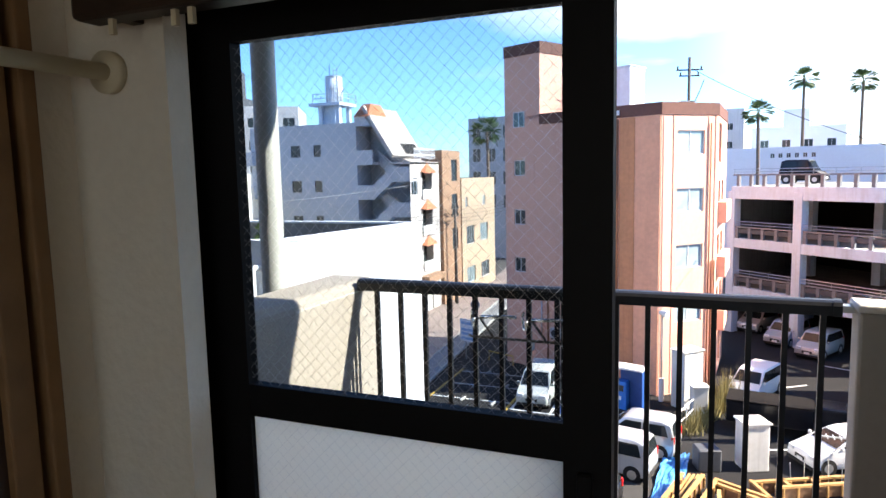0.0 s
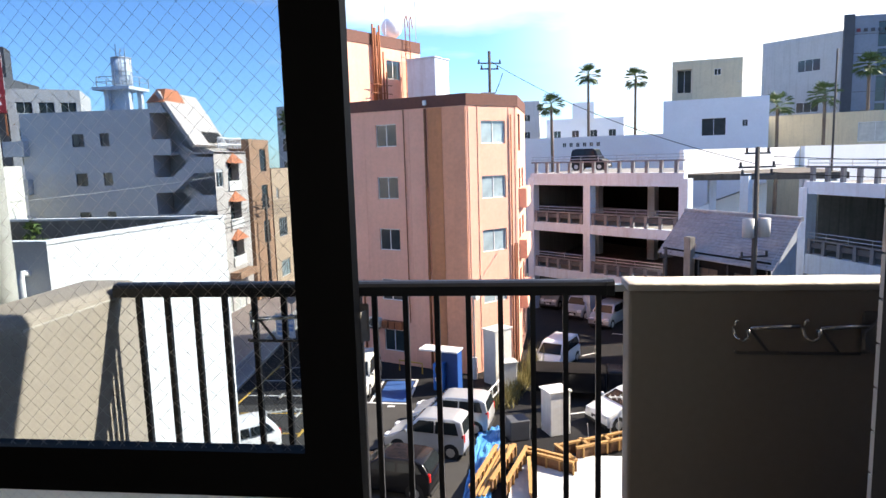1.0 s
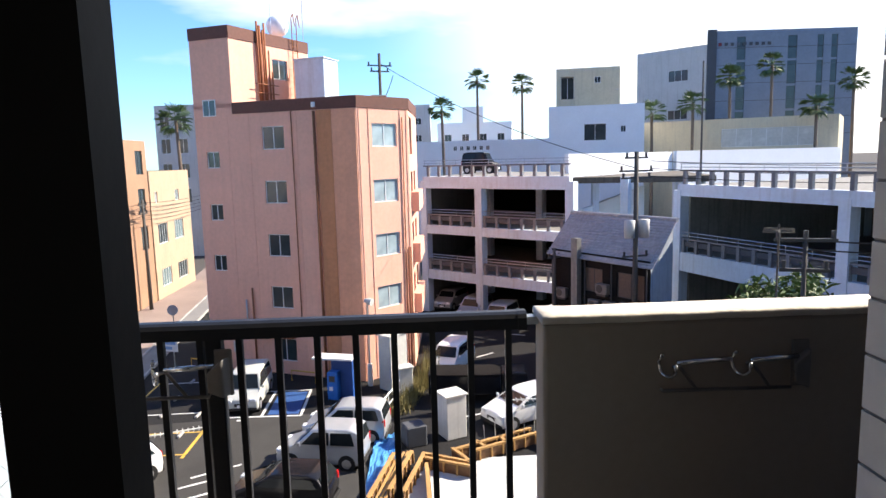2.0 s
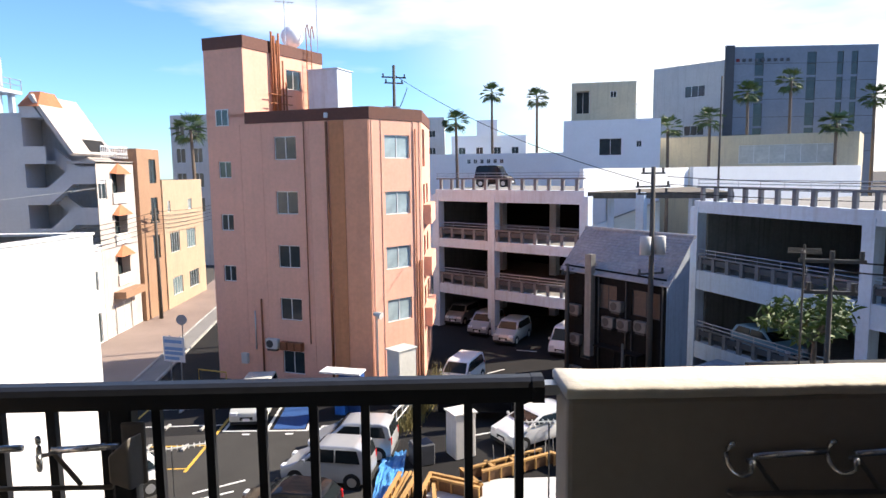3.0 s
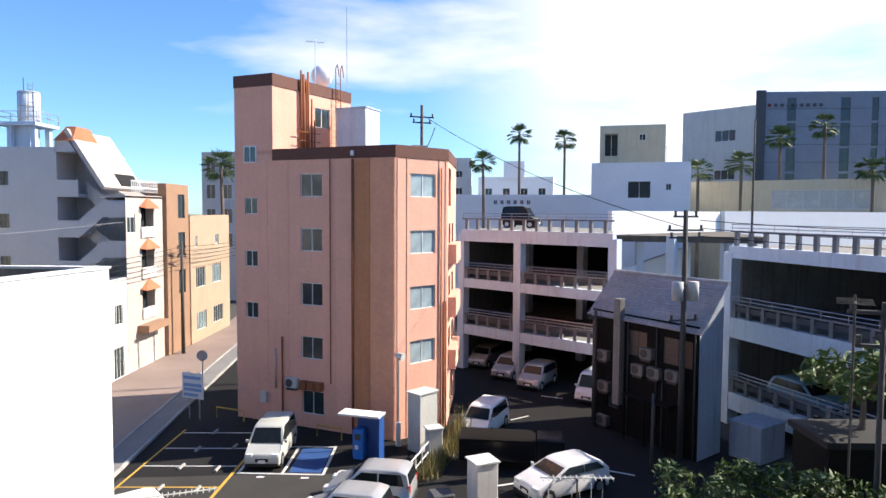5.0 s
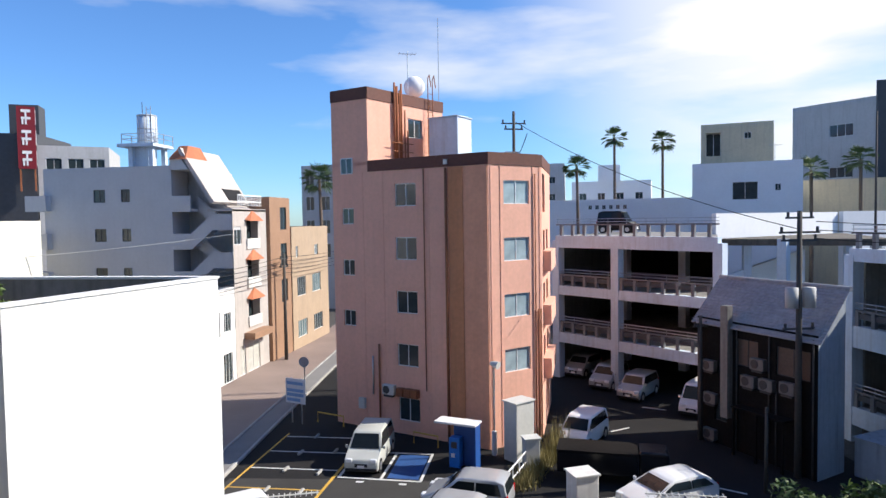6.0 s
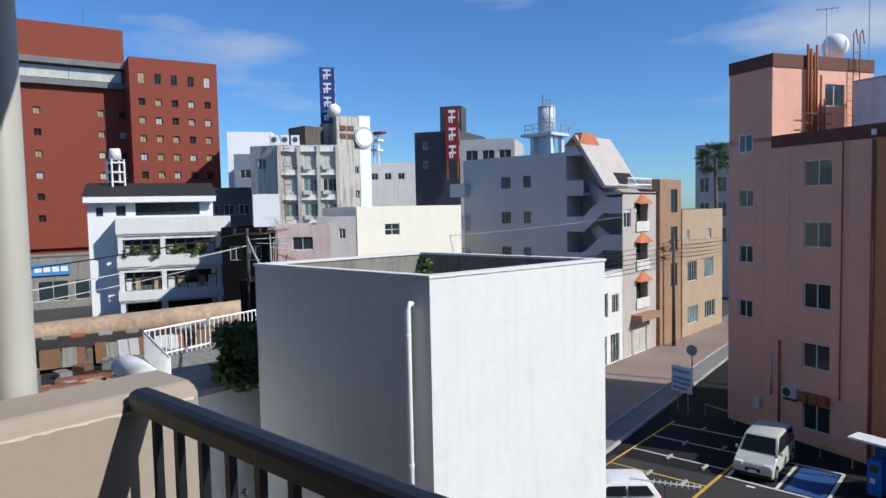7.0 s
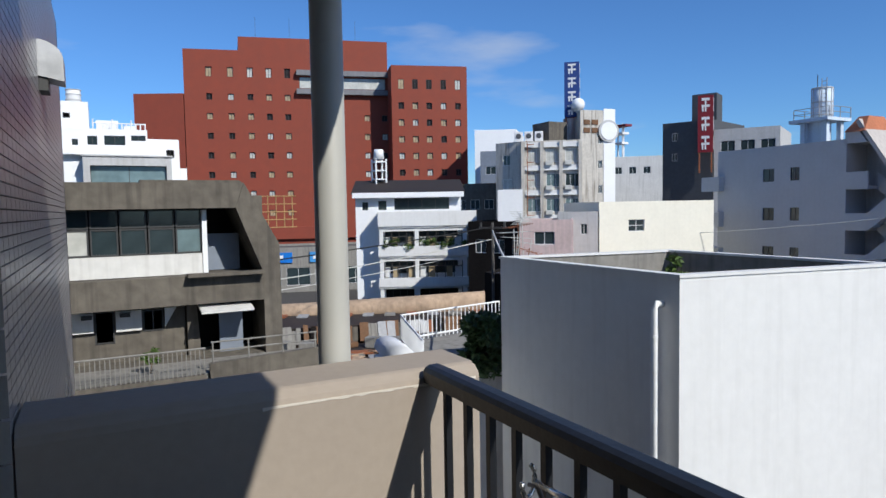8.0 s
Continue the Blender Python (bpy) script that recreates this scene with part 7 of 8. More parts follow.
trk = thing("truck", (0, 0, 0), "black covered light truck parked in the lane", "truck")
bm = bmesh.new()
box(bm, -0.8, -1.0, 0.45, 0.8, 2.5, 1.42)
bevelled(bm, 0.04, 1)
part("cargo_box", bm, M["car_black"], trk)
bm = bmesh.new()
box(bm, -0.74, -2.3, 0.3, 0.74, -1.05, 1.55)
bevelled(bm, 0.12, 2)
part("cab", bm, M["car_black"], trk)
bm = bmesh.new()
box(bm, -0.83, -1.02, 1.42, 0.83, 2.52, 1.47)
part("cover", bm, M["wood_and_shade"], trk, "dull dark cover sheet")
bm = bmesh.new()
box(bm, -0.6, -2.32, 0.9, 0.6, -2.28, 1.4)
part("windscreen", bm, M["car_glass"], trk)
for sx in (-1, 1):
    for y in (-1.6, 1.5):
        bm = bmesh.new()
        tube(bm, [(sx * 0.55, y, 0.28), (sx * 0.74, y, 0.28)], 0.28, 16)
        part("wheel", bm, M["rubber"], trk)
trk.matrix_basis = facing(3.0, 29.4, 0.95, -0.1)

# ---- kiosk, cabinets, boxes, fence in the car park ----
ks = thing("pay_machine", (-4.1, 30.4, 0), "blue parking pay machine under a small canopy", "pay machine")
A, B = (-4.7, 30.55), (-3.1, 30.1)
bm = bmesh.new()
box(bm, 0, 0, 0, 1.35, 0.08, 2.15, at_wall(A, B, 0.25, 0))
part("back_panel", bm, M["blue_dark"], ks)
bm = bmesh.new()
box(bm, 1.52, -0.55, 0, 1.6, 0.08, 2.15, at_wall(A, B, 0, 0))
part("side_panel", bm, M["blue_dark"], ks)
bm = bmesh.new()
box(bm, -0.45, -0.75, 2.15, 1.65, 0.15, 2.24, at_wall(A, B, 0, 0))
part("canopy", bm, M["sign_white"], ks, "white canopy sheet")
bm = bmesh.new()
box(bm, 0.2, -0.5, 0, 0.75, -0.05, 1.45, at_wall(A, B, 0, 0))
bevelled(bm, 0.03, 1)
part("machine", bm, M["blue"], ks, "bright blue machine body")
bm = bmesh.new()
box(bm, 0.32, -0.515, 0.95, 0.62, -0.5, 1.25, at_wall(A, B, 0, 0))
part("screen", bm, M["alu_dark"], ks)
bm = bmesh.new()
box(bm, 0.32, -0.515, 0.5, 0.5, -0.5, 0.7, at_wall(A, B, 0, 0))
part("slot", bm, M["sign_white"], ks)
cabt = roof_box("cabinet", "tall grey steel cabinet beside the building corner", "cabinet", (-1.35, 31.5, 0), (1.25, 0.9, 2.9), 47, "ac")
roof_box("cabinet", "white square meter cabinet behind the fence", "cabinet", (-0.75, 30.2, 0), (0.7, 0.6, 1.5), 20, "ac")
roof_box("storage_box", "tall white weathered locker box at the building site", "box", (1.35, 25.1, 0), (0.95, 0.9, 1.9), 25, "offwhite")
roof_box("storage_shed", "pale blue-grey steel shed beside the garage", "shed", (15.0, 30.9, 0), (2.05, 1.65, 1.75), 34, "gable")


def ac_unit(m, label="off-white air conditioner unit on a wall bracket", paint="ac"):
    t = thing("air_conditioner", (0, 0, 0), label, "air conditioner", "air conditioners")
    bm = bmesh.new()
    box(bm, 0, -0.3, 0, 0.8, 0, 0.55)
    bevelled(bm, 0.02, 1)
    part("case", bm, M[paint], t)
    bm = bmesh.new()
    bmesh.ops.create_cone(bm, segments=20, radius1=0.22, radius2=0.22, depth=0.02, cap_ends=True, matrix=pose(0.3, -0.31, 0.28, 90))
    part("fan_grille", bm, M["alu_dark"], t)
    bm = bmesh.new()
    box(bm, 0.1, -0.28, -0.12, 0.7, 0.0, 0.0)
    part("bracket", bm, M["alu_dark"], t)
    t.matrix_basis = m
    return t


for u, z in ((0.6, 3.75), (0.7, 2.05), (3.65, 4.4), (3.1, 3.45), (4.15, 3.5), (5.3, 3.6), (0.65, 0.15)):
    ac_unit(at_wall(E1, E2, u, z), "grey air conditioner unit, darkened as shaded, on the dark timber wall", "ac_shaded")
for u, z in ((3.5, 2.15),):
    ac_unit(at_wall(PL, PC, u, z))
for u in (4.5, 5.0, 5.45):
    bm = bmesh.new()
    box(bm, 0, -0.35, 0, 0.4, 0, 0.45, at_wall(PL, PC, u, 2.15))
    solid("vent_hood", bm, M["rust"], "dark rusty kitchen vent box on the salmon wall", "vent", group="wall vents")
bm = bmesh.new()
box(bm, 0, -0.2, 0, 0.4, 0, 0.6, at_wall(PL, PC, 1.75, 1.1))
solid("meter_box", bm, M["ac"], "white electric meter box on the salmon wall", "meter box")

fc = thing("car_park_fence", (-1.2, 28, 0), "white low pipe fence between car park and lane", "fence")
fp = [(-2.0, 26.0), (-1.2, 29.0), (-0.5, 31.9)]
for z in (0.45, 0.95):
    bm = bmesh.new()
    tube(bm, [(*p, z) for p in fp], 0.035, 6)
    part("rail", bm, M["sign_white"], fc)
for i in range(7):
    p = Vector(fp[0]).lerp(Vector(fp[-1]), i / 6)
    bm = bmesh.new()
    tube(bm, [(p.x, p.y, 0), (p.x, p.y, 0.98)], 0.035, 6)
    part("post", bm, M["sign_white"], fc)
yb = thing("barrier", (-11.5, 35.6, 0), "low yellow pipe barrier in front of the salmon wall", "barrier")
for a, b in (((-13.4, 36.2), (-11.6, 35.5)), ((-7.0, 33.2), (-5.6, 32.6))):
    bm = bmesh.new()
    tube(bm, [(*a, 0), (*a, 0.6), (*b, 0.6), (*b, 0)], 0.04, 6)
    part("hoop", bm, M["line_yellow"], yb)

sb = thing("sign_board", (-14.7, 35.9, 0), "blue and white parking notice board on a post", "sign")
for dx in (-0.35, 0.35):
    bm = bmesh.new()
    tube(bm, [(-14.55 + dx, 35.9 - dx * 0.4, 0), (-14.55 + dx, 35.9 - dx * 0.4, 2.7)], 0.04, 8)
    part("post", bm, M["steel"], sb)
mB = at_wall((-15.25, 36.1), (-13.85, 35.6), 0, 1.2)
bm = bmesh.new()
box(bm, 0, -0.08, 0, 1.45, -0.03, 1.45, mB)
part("panel", bm, M["sign_white"], sb)
for k, (z, w) in enumerate(((1.1, 1.2), (0.68, 1.25), (0.42, 1.25), (0.12, 1.0))):
    bm = bmesh.new()
    box(bm, 0.1, -0.10, z, 0.1 + w, -0.08, z + 0.18, mB)
    part("lettering", bm, M["sign_pale"], sb)
mr = thing("street_mirror", (-16.2, 41.5, 0), "round traffic sign on a thin post", "sign")
bm = bmesh.new()
tube(bm, [(-16.2, 41.5, 0), (-16.2, 41.5, 2.6)], 0.04, 8)
part("post", bm, M["steel"], mr)
bm = bmesh.new()
bmesh.ops.create_cone(bm, segments=20, radius1=0.35, radius2=0.35, depth=0.05, cap_ends=True, matrix=pose(-16.2, 41.44, 2.4, 90))
part("disc", bm, M["grey_wall"], mr)

# ---- building site below the balcony ----
bm = bmesh.new()
prism(bm, [(-1.3, 9), (8, 9), (7.2, 22.6), (2.4, 22.6), (-0.4, 21.9)], -0.2, 0.12)
solid("concrete_slab", bm, M["slab"], "pale fresh concrete slab of a building site", "slab", kind="structure")
boards = [((-1.2, 19.5), (-0.4, 22.5)), ((-0.7, 19.3), (0.05, 22.2)), ((0.0, 22.3), (1.9, 21.3)), ((0.1, 21.9), (1.8, 21.0)), ((1.9, 21.2), (1.2, 22.6)), ((1.3, 22.5), (4.6, 24.2)), ((2.0, 22.3), (4.9, 23.8)),
          ((2.5, 22.6), (2.2, 23.2)), ((4.9, 23.9), (6.2, 22.4)), ((3.4, 22.9), (3.2, 23.6)), ((-1.9, 19.0), (-1.1, 22.4)), ((0.2, 18.6), (0.15, 21.4)), ((6.2, 22.3), (7.0, 20.5))]
for i, (a, b) in enumerate(boards):
    d = Vector((b[0] - a[0], b[1] - a[1], 0))
    bm = bmesh.new()
    box(bm, 0, -0.03, 0, d.length, 0.03, 0.42)
    t = thing("formwork_board", (0, 0, 0), "brown plywood formwork with tan timber edge on the slab", "formwork", "formwork boards")
    part("sheet", bm, M["wood_brown"], t)
    bm = bmesh.new()
    box(bm, 0, -0.07, 0.42, d.length, 0.07, 0.50)
    part("edge_timber", bm, M["wood_tan"], t)
    k = 0.25
    while k < d.length:
        bm = bmesh.new()
        box(bm, k, -0.10, 0.0, k + 0.06, -0.03, 0.42)
        part("stud", bm, M["wood_tan"], t)
        k += 0.55
    t.matrix_basis = pose(a[0], a[1], 0.10, 0, 0, math.degrees(math.atan2(d.y, d.x)))
for i in range(9):
    bm = bmesh.new()
    p = Vector((2.6 + i * 0.42, 23.4 + i * 0.12, 0.0))
    tube(bm, [p, p + Vector((0.06 * (i % 3 - 1), 0.03, 1.1 + 0.25 * (i % 2)))], 0.018, 6)
    solid("rebar_stake", bm, M["ac"], "pale upright stake at the building site", "stake", group="stakes")
bm = bmesh.new()
gw, gh = 16, 24
vv = [[bm.verts.new((-2.2 + 1.0 * i / gw + 0.25 * j / gh, 18.8 + 6.5 * j / gh, 0.06 + 0.22 * abs(noise.noise(Vector((i * 0.35, j * 0.3, 0)))))) for i in range(gw + 1)] for j in range(gh + 1)]
for j in range(gh):
    for i in range(gw):
        bm.faces.new((vv[j][i], vv[j][i + 1], vv[j + 1][i + 1], vv[j + 1][i]))
solid("tarpaulin", bm, M["blue_sheet"], "crumpled blue plastic sheet along the site edge", "tarpaulin", smooth=False)
for i in range(3):
    bm = bmesh.new()
    box(bm, 0, -0.05, 0, 4.2, 0.05, 0.06)
    o = solid("timber_beam", bm, M["wood_tan"], "long yellow timber beam lying at the site edge", "timber", group="timbers")
    o.matrix_basis = pose(-1.75 + 0.16 * i, 18.8, 0.30 + 0.01 * i, 0, 0, 78)
bm = bmesh.new()
box(bm, -0.45, -0.4, 0, 0.45, 0.4, 0.9, pose(-0.3, 24.4, 0, 0, 0, 20))
bevelled(bm, 0.05, 1)
solid("generator", bm, M["grey_dark"], "dark machine with a grey lid beside the fence", "machine")

# ---- poles and wires ----
def utility_pole(p, h, label, arms=((0.6, 1.6),), transformers=0, rz=0, r=0.16):
    t = thing("utility_pole", (0, 0, 0), label, "utility pole")
    bm = bmesh.new()
    tube(bm, [(0, 0, 0), (0, 0, h / 2), (0, 0, h)], r, 12, r * 0.65)
    part("pole", bm, M["pole"], t, "", True)
    for dz, w in arms:
        bm = bmesh.new()
        box(bm, -w / 2, -0.05, h - dz, w / 2, 0.05, h - dz + 0.09)
        part("crossarm", bm, M["alu_dark"], t)
        for k in range(3):
            bm = bmesh.new()
            tube(bm, [(-w / 2 + 0.1 + k * (w - 0.2) / 2, 0, h - dz + 0.09), (-w / 2 + 0.1 + k * (w - 0.2) / 2, 0, h - dz + 0.3)], 0.06, 8)
            part("insulator", bm, M["alu_dark"], t)
    for k in range(transformers):
        bm = bmesh.new()
        x = -0.42 if k == 0 else 0.42
        tube(bm, [(x, -0.1, h - 4.3), (x, -0.1, h - 3.8), (x, -0.1, h - 3.4)], 0.27, 14)
        part("transformer", bm, M["grey_wall"], t, "", True)
    t.matrix_basis = pose(*p, 0, 0, rz)
    return t


utility_pole((11.15, 30.55, 0), 12.0, "dark concrete utility pole with crossarms and two transformers", ((0.35, 1.3), (1.0, 1.9), (1.35, 1.7), (5.3, 1.5)), 2, 15)
utility_pole((-2.15, 46.9, 0), 19.5, "utility pole with insulators rising behind the salmon building", ((0.9, 1.8), (1.3, 1.4)), 0, 20)
utility_pole((9.2, 28.6, 0), 3.7, "short weathered post with a white plate", (), 0, 0, 0.09)
utility_pole((8.05, 35.4, 0), 6.6, "thin pole at the corner of the timber house", ((0.6, 0.8),), 0, 10, 0.12)
utility_pole((-22.2, 53.0, 0), 9.2, "concrete street pole with many wires", ((0.5, 1.2), (1.2, 1.2)), 0, 80)
utility_pole((21.5, 46.5, 6), 12.5, "slim lamp pole behind the parking deck", (), 0, 0, 0.09)
utility_pole((-27.0, 15.9, 0), 11.2, "leaning steel pole with wires", ((0.3, 1.4),), 0, 40, 0.1)
utility_pole((10.2, 14.6, 0), 9.6, "grey pole with braces beside the garage", ((0.1, 1.5), (0.9, 1.2)), 0, -20, 0.09)


def wire(a, b, drop, r=0.02, label="thin black overhead wire", m="rubber"):
    bm = bmesh.new()
    tube(bm, sag(a, b, drop), r, 5)
    return solid("overhead_wire", bm, M[m], label, "wire", group="overhead wires")


wire((-2.0, 46.6, 18.7), (11.2, 31.0, 11.2), 0.7)
wire((-1.2, 46.8, 17.9), (-2.1, 46.9, 16), 0.2, 0.03)
for k in range(3):
    wire((12.6, 32.6, 11.5 - 0.4 * k), (36, 26, 11.6 - 0.5 * k), 0.5)
for k in range(5):
    wire((-22.2, 53.0, 8.9 - 0.35 * k), (-24, 30, 8.6 - 0.4 * k), 0.4)
    wire((-22.2, 53.0, 8.9 - 0.35 * k), (-22.5, 84, 9.5 - 0.35 * k), 0.5)
wire((-60, 30, 9.6), (-23.4, 45.9, 11.0), 0.9, 0.025, "long pale overhead wire before the white block", "ac")
wire((-27.0, 15.9, 11.0), (-30, -14, 9.2), 0.6, 0.03)
wire((-27.0, 15.9, 10.4), (-30, -14, 8.4), 0.8, 0.025, "pale overhead wire across the low roofs", "ac")
wire((-27.0, 15.9, 10.8), (-15.0, 9.2, 10.0), 0.15, 0.04, "grey stay cable to the white block", "ac")
wire((-48, 26, 8.0), (-30, -10, 7.4), 0.5, 0.025, "pale overhead wire across the low roofs", "ac")
for z in (9.9, 10.15):
    wire((10.2, 14.6, z - 0.6), (24, 10, z), 0.4)
lp = thing("flood_lamp", (-2.6, 31.9, 0), "grey flood lamp on a thin post at the building corner", "lamp")
bm = bmesh.new()
tube(bm, [(-2.6, 31.95, 0), (-2.6, 31.95, 4.5)], 0.05, 8)
part("post", bm, M["steel"], lp)
bm = bmesh.new()
tube(bm, [(-2.35, 31.8, 4.55), (-2.6, 31.95, 4.6), (-2.75, 32.0, 4.62)], 0.2, 12, 0.1)
part("head", bm, M["ac"], lp)
bm = bmesh.new()
tube(bm, [(-2.6, 31.9, 0), (-2.6, 31.9, 1.2)], 0.14, 10)
part("sleeve", bm, M["sign_white"], lp)
# bare aerial rods by the tree and the aerial over the site
for i, (x, y, z, h) in enumerate(((8.9, 13.6, 6.0, 4.1),)):
    yagi((x, y, z), h, "pale rod aerial beside the fig tree", 60, 4, 0.5, "pole")
for x, y, h, rz in ((3.15, 14.9, 5.4, 0), (-6.9, 15.6, 4.6, 20)):
    t = thing("roof_aerial", (0, 0, 0), "long comb-shaped aerial on a thin mast", "aerial")
    bm = bmesh.new()
    tube(bm, [(0, 0, 0), (0, 0, h)], 0.022, 6)
    part("mast", bm, M["alu_dark"], t)
    bm = bmesh.new()
    tube(bm, [(-0.9, 0, h), (0.9, 0, h)], 0.02, 6)
    part("boom", bm, M["ac"], t)
    for k in range(13):
        bm = bmesh.new()
        tube(bm, [(-0.85 + k * 0.142, -0.16, h), (-0.85 + k * 0.142, 0.16, h)], 0.012, 5)
        part("element", bm, M["ac"], t)
    t.matrix_basis = pose(x, y, 0, 0, 0, rz)


# ---- plants ----
def leaves(bm, centre, radius, count, size, rnd, squash=0.8):
    """Loose curved leaf blades scattered through an uneven clump."""
    for _ in range(count):
        v = Vector((rnd.gauss(0, 1), rnd.gauss(0, 1), rnd.gauss(0, 1))).normalized() * radius * rnd.uniform(0.35, 1.0) ** 0.6
        v.z *= squash
        p = Vector(centre) + v
        a = Vector((rnd.gauss(0, 1), rnd.gauss(0, 1), rnd.gauss(0, 0.6))).normalized() * size * rnd.uniform(0.7, 1.3)
        b = a.cross(Vector((rnd.gauss(0, 1), rnd.gauss(0, 1), rnd.gauss(0, 1)))).normalized() * size * 0.32
        tip = a + Vector((0, 0, -0.25 * size))
        q = [bm.verts.new(c) for c in (p - a, p - b, p + tip, p + b)]
        bm.faces.new((q[0], q[1], q[3])), bm.faces.new((q[1], q[2], q[3]))


def tree(p, h, r, clumps, count, size, label, leaf="leaf", seed=1, trunk=0.09, category="tree", low=0.5):
    rnd = random.Random(seed)
    t = thing("tree", p, label, category)
    base = Vector(p)
    bm = bmesh.new()
    tube(bm, [base, base + Vector((0.05, 0.03, h * 0.35)), base + Vector((0.0, 0.1, h * 0.7))], trunk, 8, trunk * 0.5)
    part("trunk", bm, M["bark"], t)
    lb = bmesh.new()
    for k in range(clumps):
        a = rnd.uniform(0, math.tau)
        rr = r * rnd.uniform(0.25, 1.0)
        c = base + Vector((rr * math.cos(a), rr * math.sin(a), h * rnd.uniform(low, 1.0)))
        bm = bmesh.new()
        tube(bm, [base + Vector((0, 0, h * 0.4)), base.lerp(c, 0.5) + Vector((0, 0, h * 0.25)), c], trunk * 0.4, 5, trunk * 0.12)
        part("limb", bm, M["bark"], t)
        leaves(lb, c, r * rnd.uniform(0.28, 0.45), count, size, rnd)
    part("crown", lb, [M[leaf]], t)
    return t


tree((11.3, 17.0, 5.85), 2.3, 1.45, 20, 60, 0.15, "leafy green fig tree standing on a dark roof", "leaf", 3)
bm = bmesh.new()
box(bm, 9.75, 15.9, 5.8, 16.2, 17.9, 5.98)
hut = building("low_house", "low dark hut with a black roof under the fig tree", [(9.85, 16.0), (16, 16.0), (16, 17.8), (9.85, 17.8)], 5.8, "wood_and_shade", make_roof=False, category="hut")
part("roof_slab", bm, M["rubber"], hut)
for i, (x, y, h) in enumerate(((6.0, 15.4, 5.1), (7.2, 15.0, 5.3), (8.3, 14.4, 5.5), (9.3, 14.0, 5.7), (10.3, 13.4, 5.6))):
    tree((x, y, 0), h, 0.9, 20, 60, 0.13, "bushy green garden tree below the balcony", "leaf_dark" if i % 2 else "leaf", 10 + i)
for i, (x, y, h) in enumerate(((6.7, 16.2, 4.9), (7.9, 15.8, 5.2), (9.0, 15.3, 5.4), (10.2, 14.7, 5.5), (11.4, 14.2, 5.6), (12.4, 13.4, 5.7))):
    tree((x, y, 0), h, 1.05, 24, 75, 0.12, "bushy green garden tree below the balcony", "leaf" if i % 2 else "leaf_dark", 110 + i)
tree((-16.2, 9.1, 7.2), 1.5, 0.78, 60, 55, 0.17, "dark bushy plant on the roof terrace", "leaf_dark", 31, 0.05, "plant", 0.05)
tree((-9.8, 9.95, 9.77), 1.05, 0.3, 9, 22, 0.09, "small weed growing on the white block roof", "leaf", 41, 0.015, "plant")
tree((-19.0, 11.5, 7.2), 1.0, 0.6, 10, 40, 0.10, "leafy potted plant on the terrace", "leaf", 44, 0.03, "plant")
tree((-20.4, 0.2, 7.3), 0.7, 0.3, 8, 30, 0.08, "small potted plant on the terrace", "leaf", 45, 0.02, "plant")
d, n, w = side(HA0, HB0)
for k in range(8):
    c = at_wall(HA0, HB0, 2.9 + k * 0.9 + 0.25 * math.sin(k * 5), 8.0, 1.72).translation
    tree(tuple(c), 1.25 + 0.35 * math.sin(k * 2.3), 0.55, 8, 36, 0.13, "trailing green balcony plants", "leaf", 60 + k, 0.03, "plant")
rnd = random.Random(9)
gr = bmesh.new()
for k in range(900):
    s = rnd.random()
    x, y = -1.6 + 1.9 * s + rnd.gauss(0, 0.25), 27.6 + 5.5 * s + rnd.gauss(0, 0.25)
    h = rnd.uniform(0.4, 1.2) * (1.7 if s > 0.75 else 0.8)
    a = rnd.uniform(0, math.tau)
    q = Vector((math.cos(a), math.sin(a), 0)) * 0.025
    tip = Vector((rnd.gauss(0, 0.2), rnd.gauss(0, 0.2), h))
    p = Vector((x + 0.4, y, 0))
    gr.faces.new([gr.verts.new(c) for c in (p - q, p + q, p + tip)])
solid("tall_grass", gr, M["leaf_dry"], "dry yellow-green tall grass along the fence", "grass", kind="stuff")


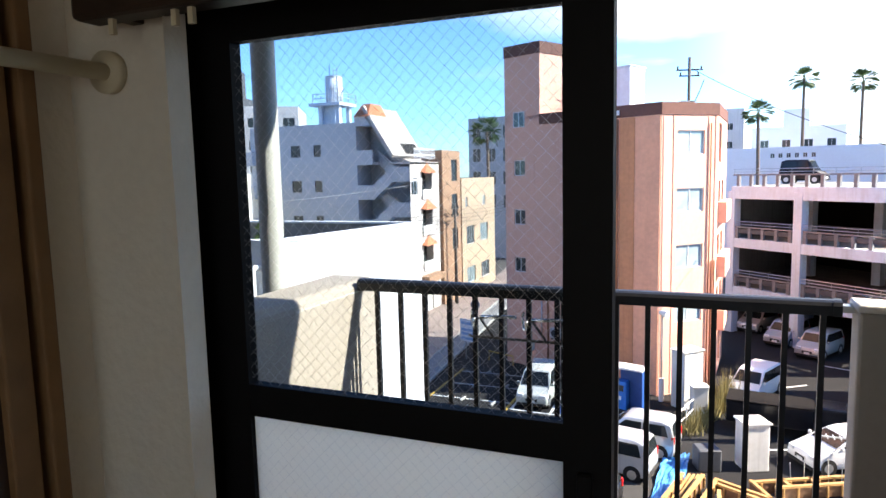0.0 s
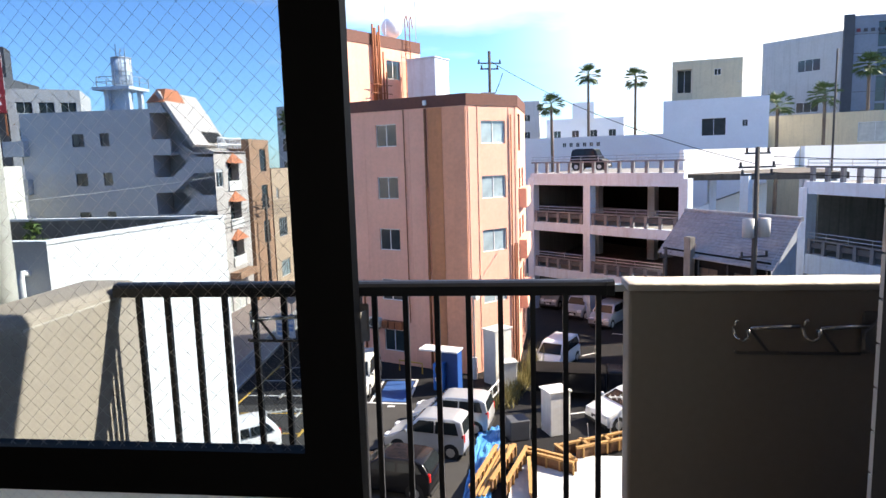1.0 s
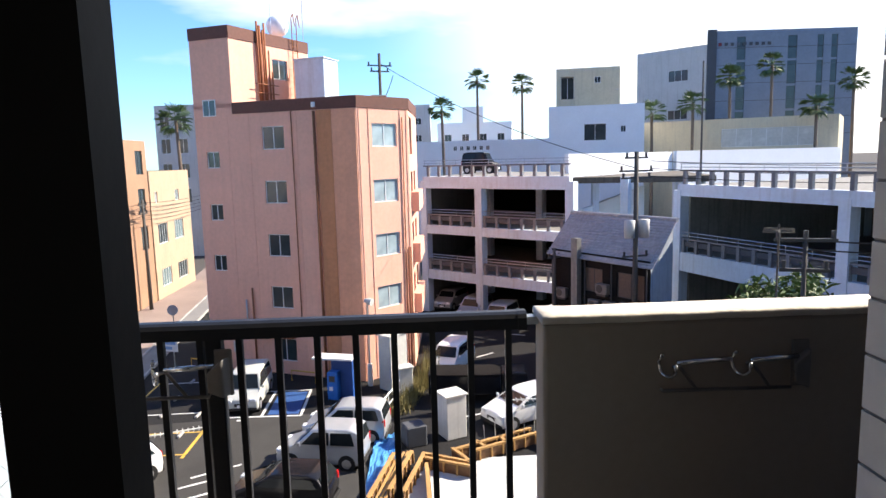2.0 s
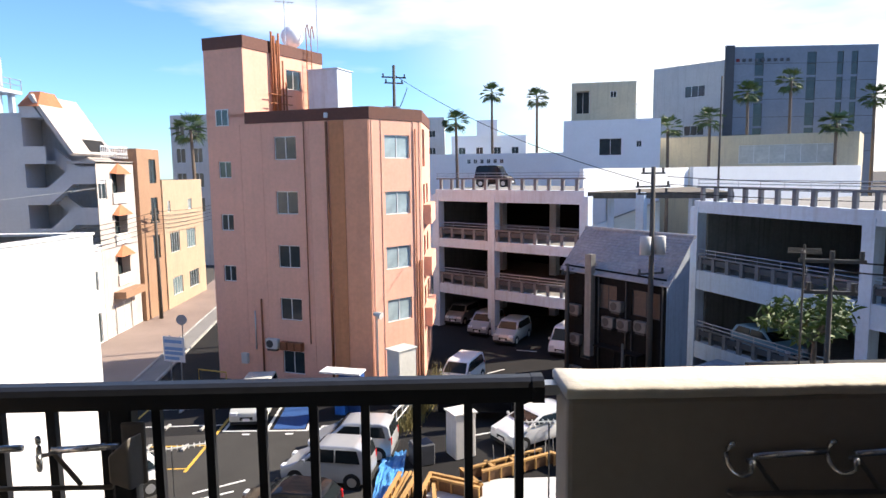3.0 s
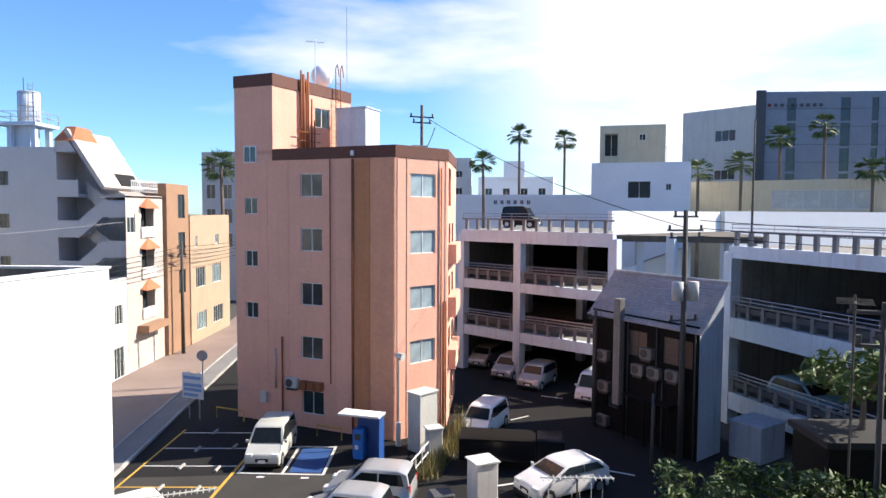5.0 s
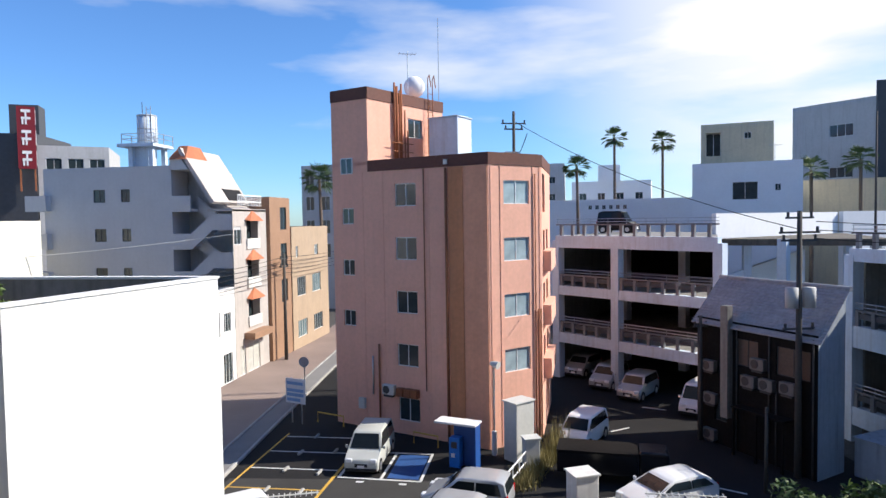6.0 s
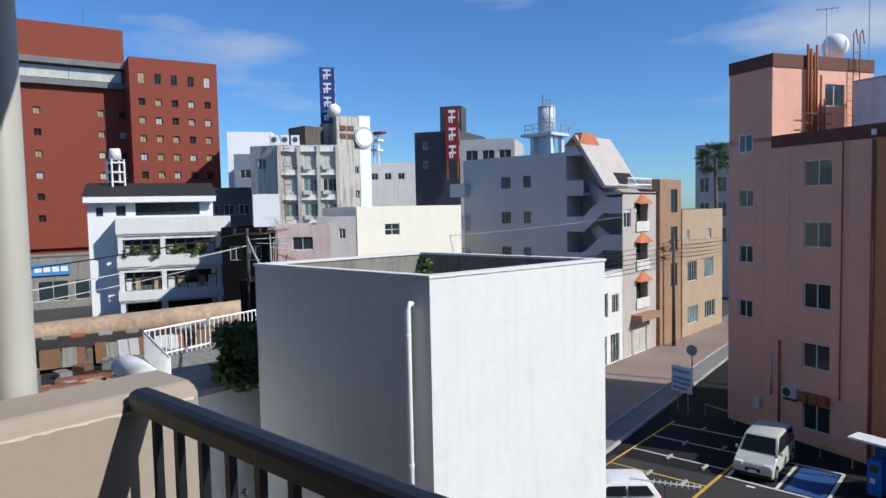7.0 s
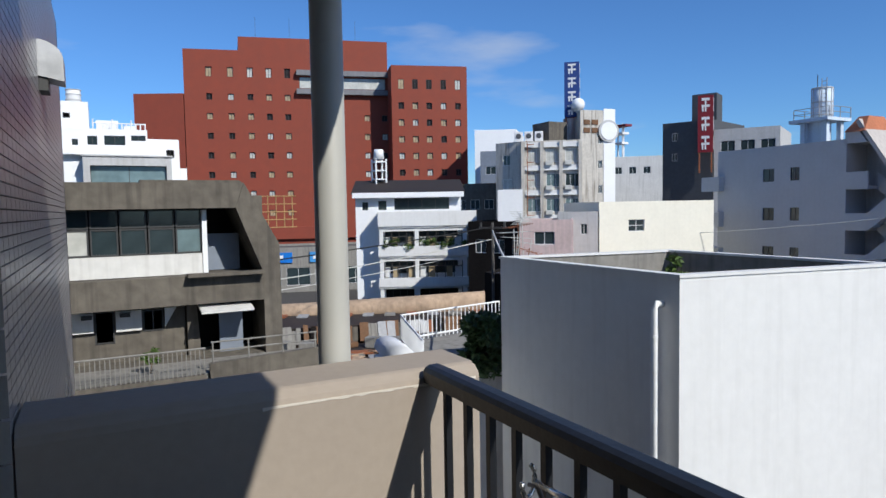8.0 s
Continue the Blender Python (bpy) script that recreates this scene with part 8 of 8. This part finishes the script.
def palm(p, h, r, label, seed):
    rnd = random.Random(seed)
    t = thing("palm_tree", p, label, "palm tree", "palm trees")
    base = Vector(p)
    top = base + Vector((rnd.uniform(-0.3, 0.3), 0, h))
    bm = bmesh.new()
    tube(bm, [base, base.lerp(top, 0.5) + Vector((0.1, 0, 0)), top], 0.26, 9, 0.16)
    part("trunk", bm, M["bark"], t)
    bm = bmesh.new()
    for k in range(34):
        az, el = rnd.uniform(0, math.tau), rnd.uniform(-0.9, 1.25)
        d = Vector((math.cos(az) * math.cos(el), math.sin(az) * math.cos(el), math.sin(el)))
        s = d.cross(Vector((0, 0, 1))).normalized()
        u = s.cross(d)
        mid = top + d * r * 0.5
        q = s * 0.03
        bm.faces.new([bm.verts.new(c) for c in (top - q, top + q, mid + q, mid - q)])
        for j in range(9):
            a = -1.15 + 2.3 * j / 8
            e = (d * math.cos(a) + s * math.sin(a)) * r * 0.55 * rnd.uniform(0.8, 1.05)
            w = (s * math.cos(a) - d * math.sin(a)) * 0.05
            drop = Vector((0, 0, -0.18 * r * rnd.random()))
            bm.faces.new([bm.verts.new(c) for c in (mid - w, mid + w, mid + e * 0.6 + w, mid + e + drop, mid + e * 0.6 - w)])
    part("crown", bm, M["palm_leaf"], t)
    return t


for i, (x, y, z, b) in enumerate(((9.5, 93.5, 22.9, 9), (15.7, 92.7, 22.0, 9), (4.1, 83.9, 18.2, 8), (39.8, 79.8, 21.0, 10), (43.8, 77.7, 22.1, 10), (33.8, 77.0, 17.7, 9), (28.5, 76.0, 16.6, 9),
                                  (45.4, 71.0, 16.7, 9), (53.8, 77.1, 20.2, 10), (-24.6, 70.0, 16.6, 0))):
    palm((x, y, 0), z, 1.9 if i != 9 else 2.2, "tall fan palm with a shaggy crown", i + 5)
# sundry roof things seen against the sky
yagi((23.5, 72, 16.9), 2.3, "small roof aerial on the white building", 10, 5, 0.6)
for k in range(4):
    roof_box("roof_unit", "grey rooftop air unit", "roof unit", (-4.5 + 0.9 * k, 36.6 - 0.4 * k, 14.5), (0.7, 0.6, 0.9), 20, "ac")
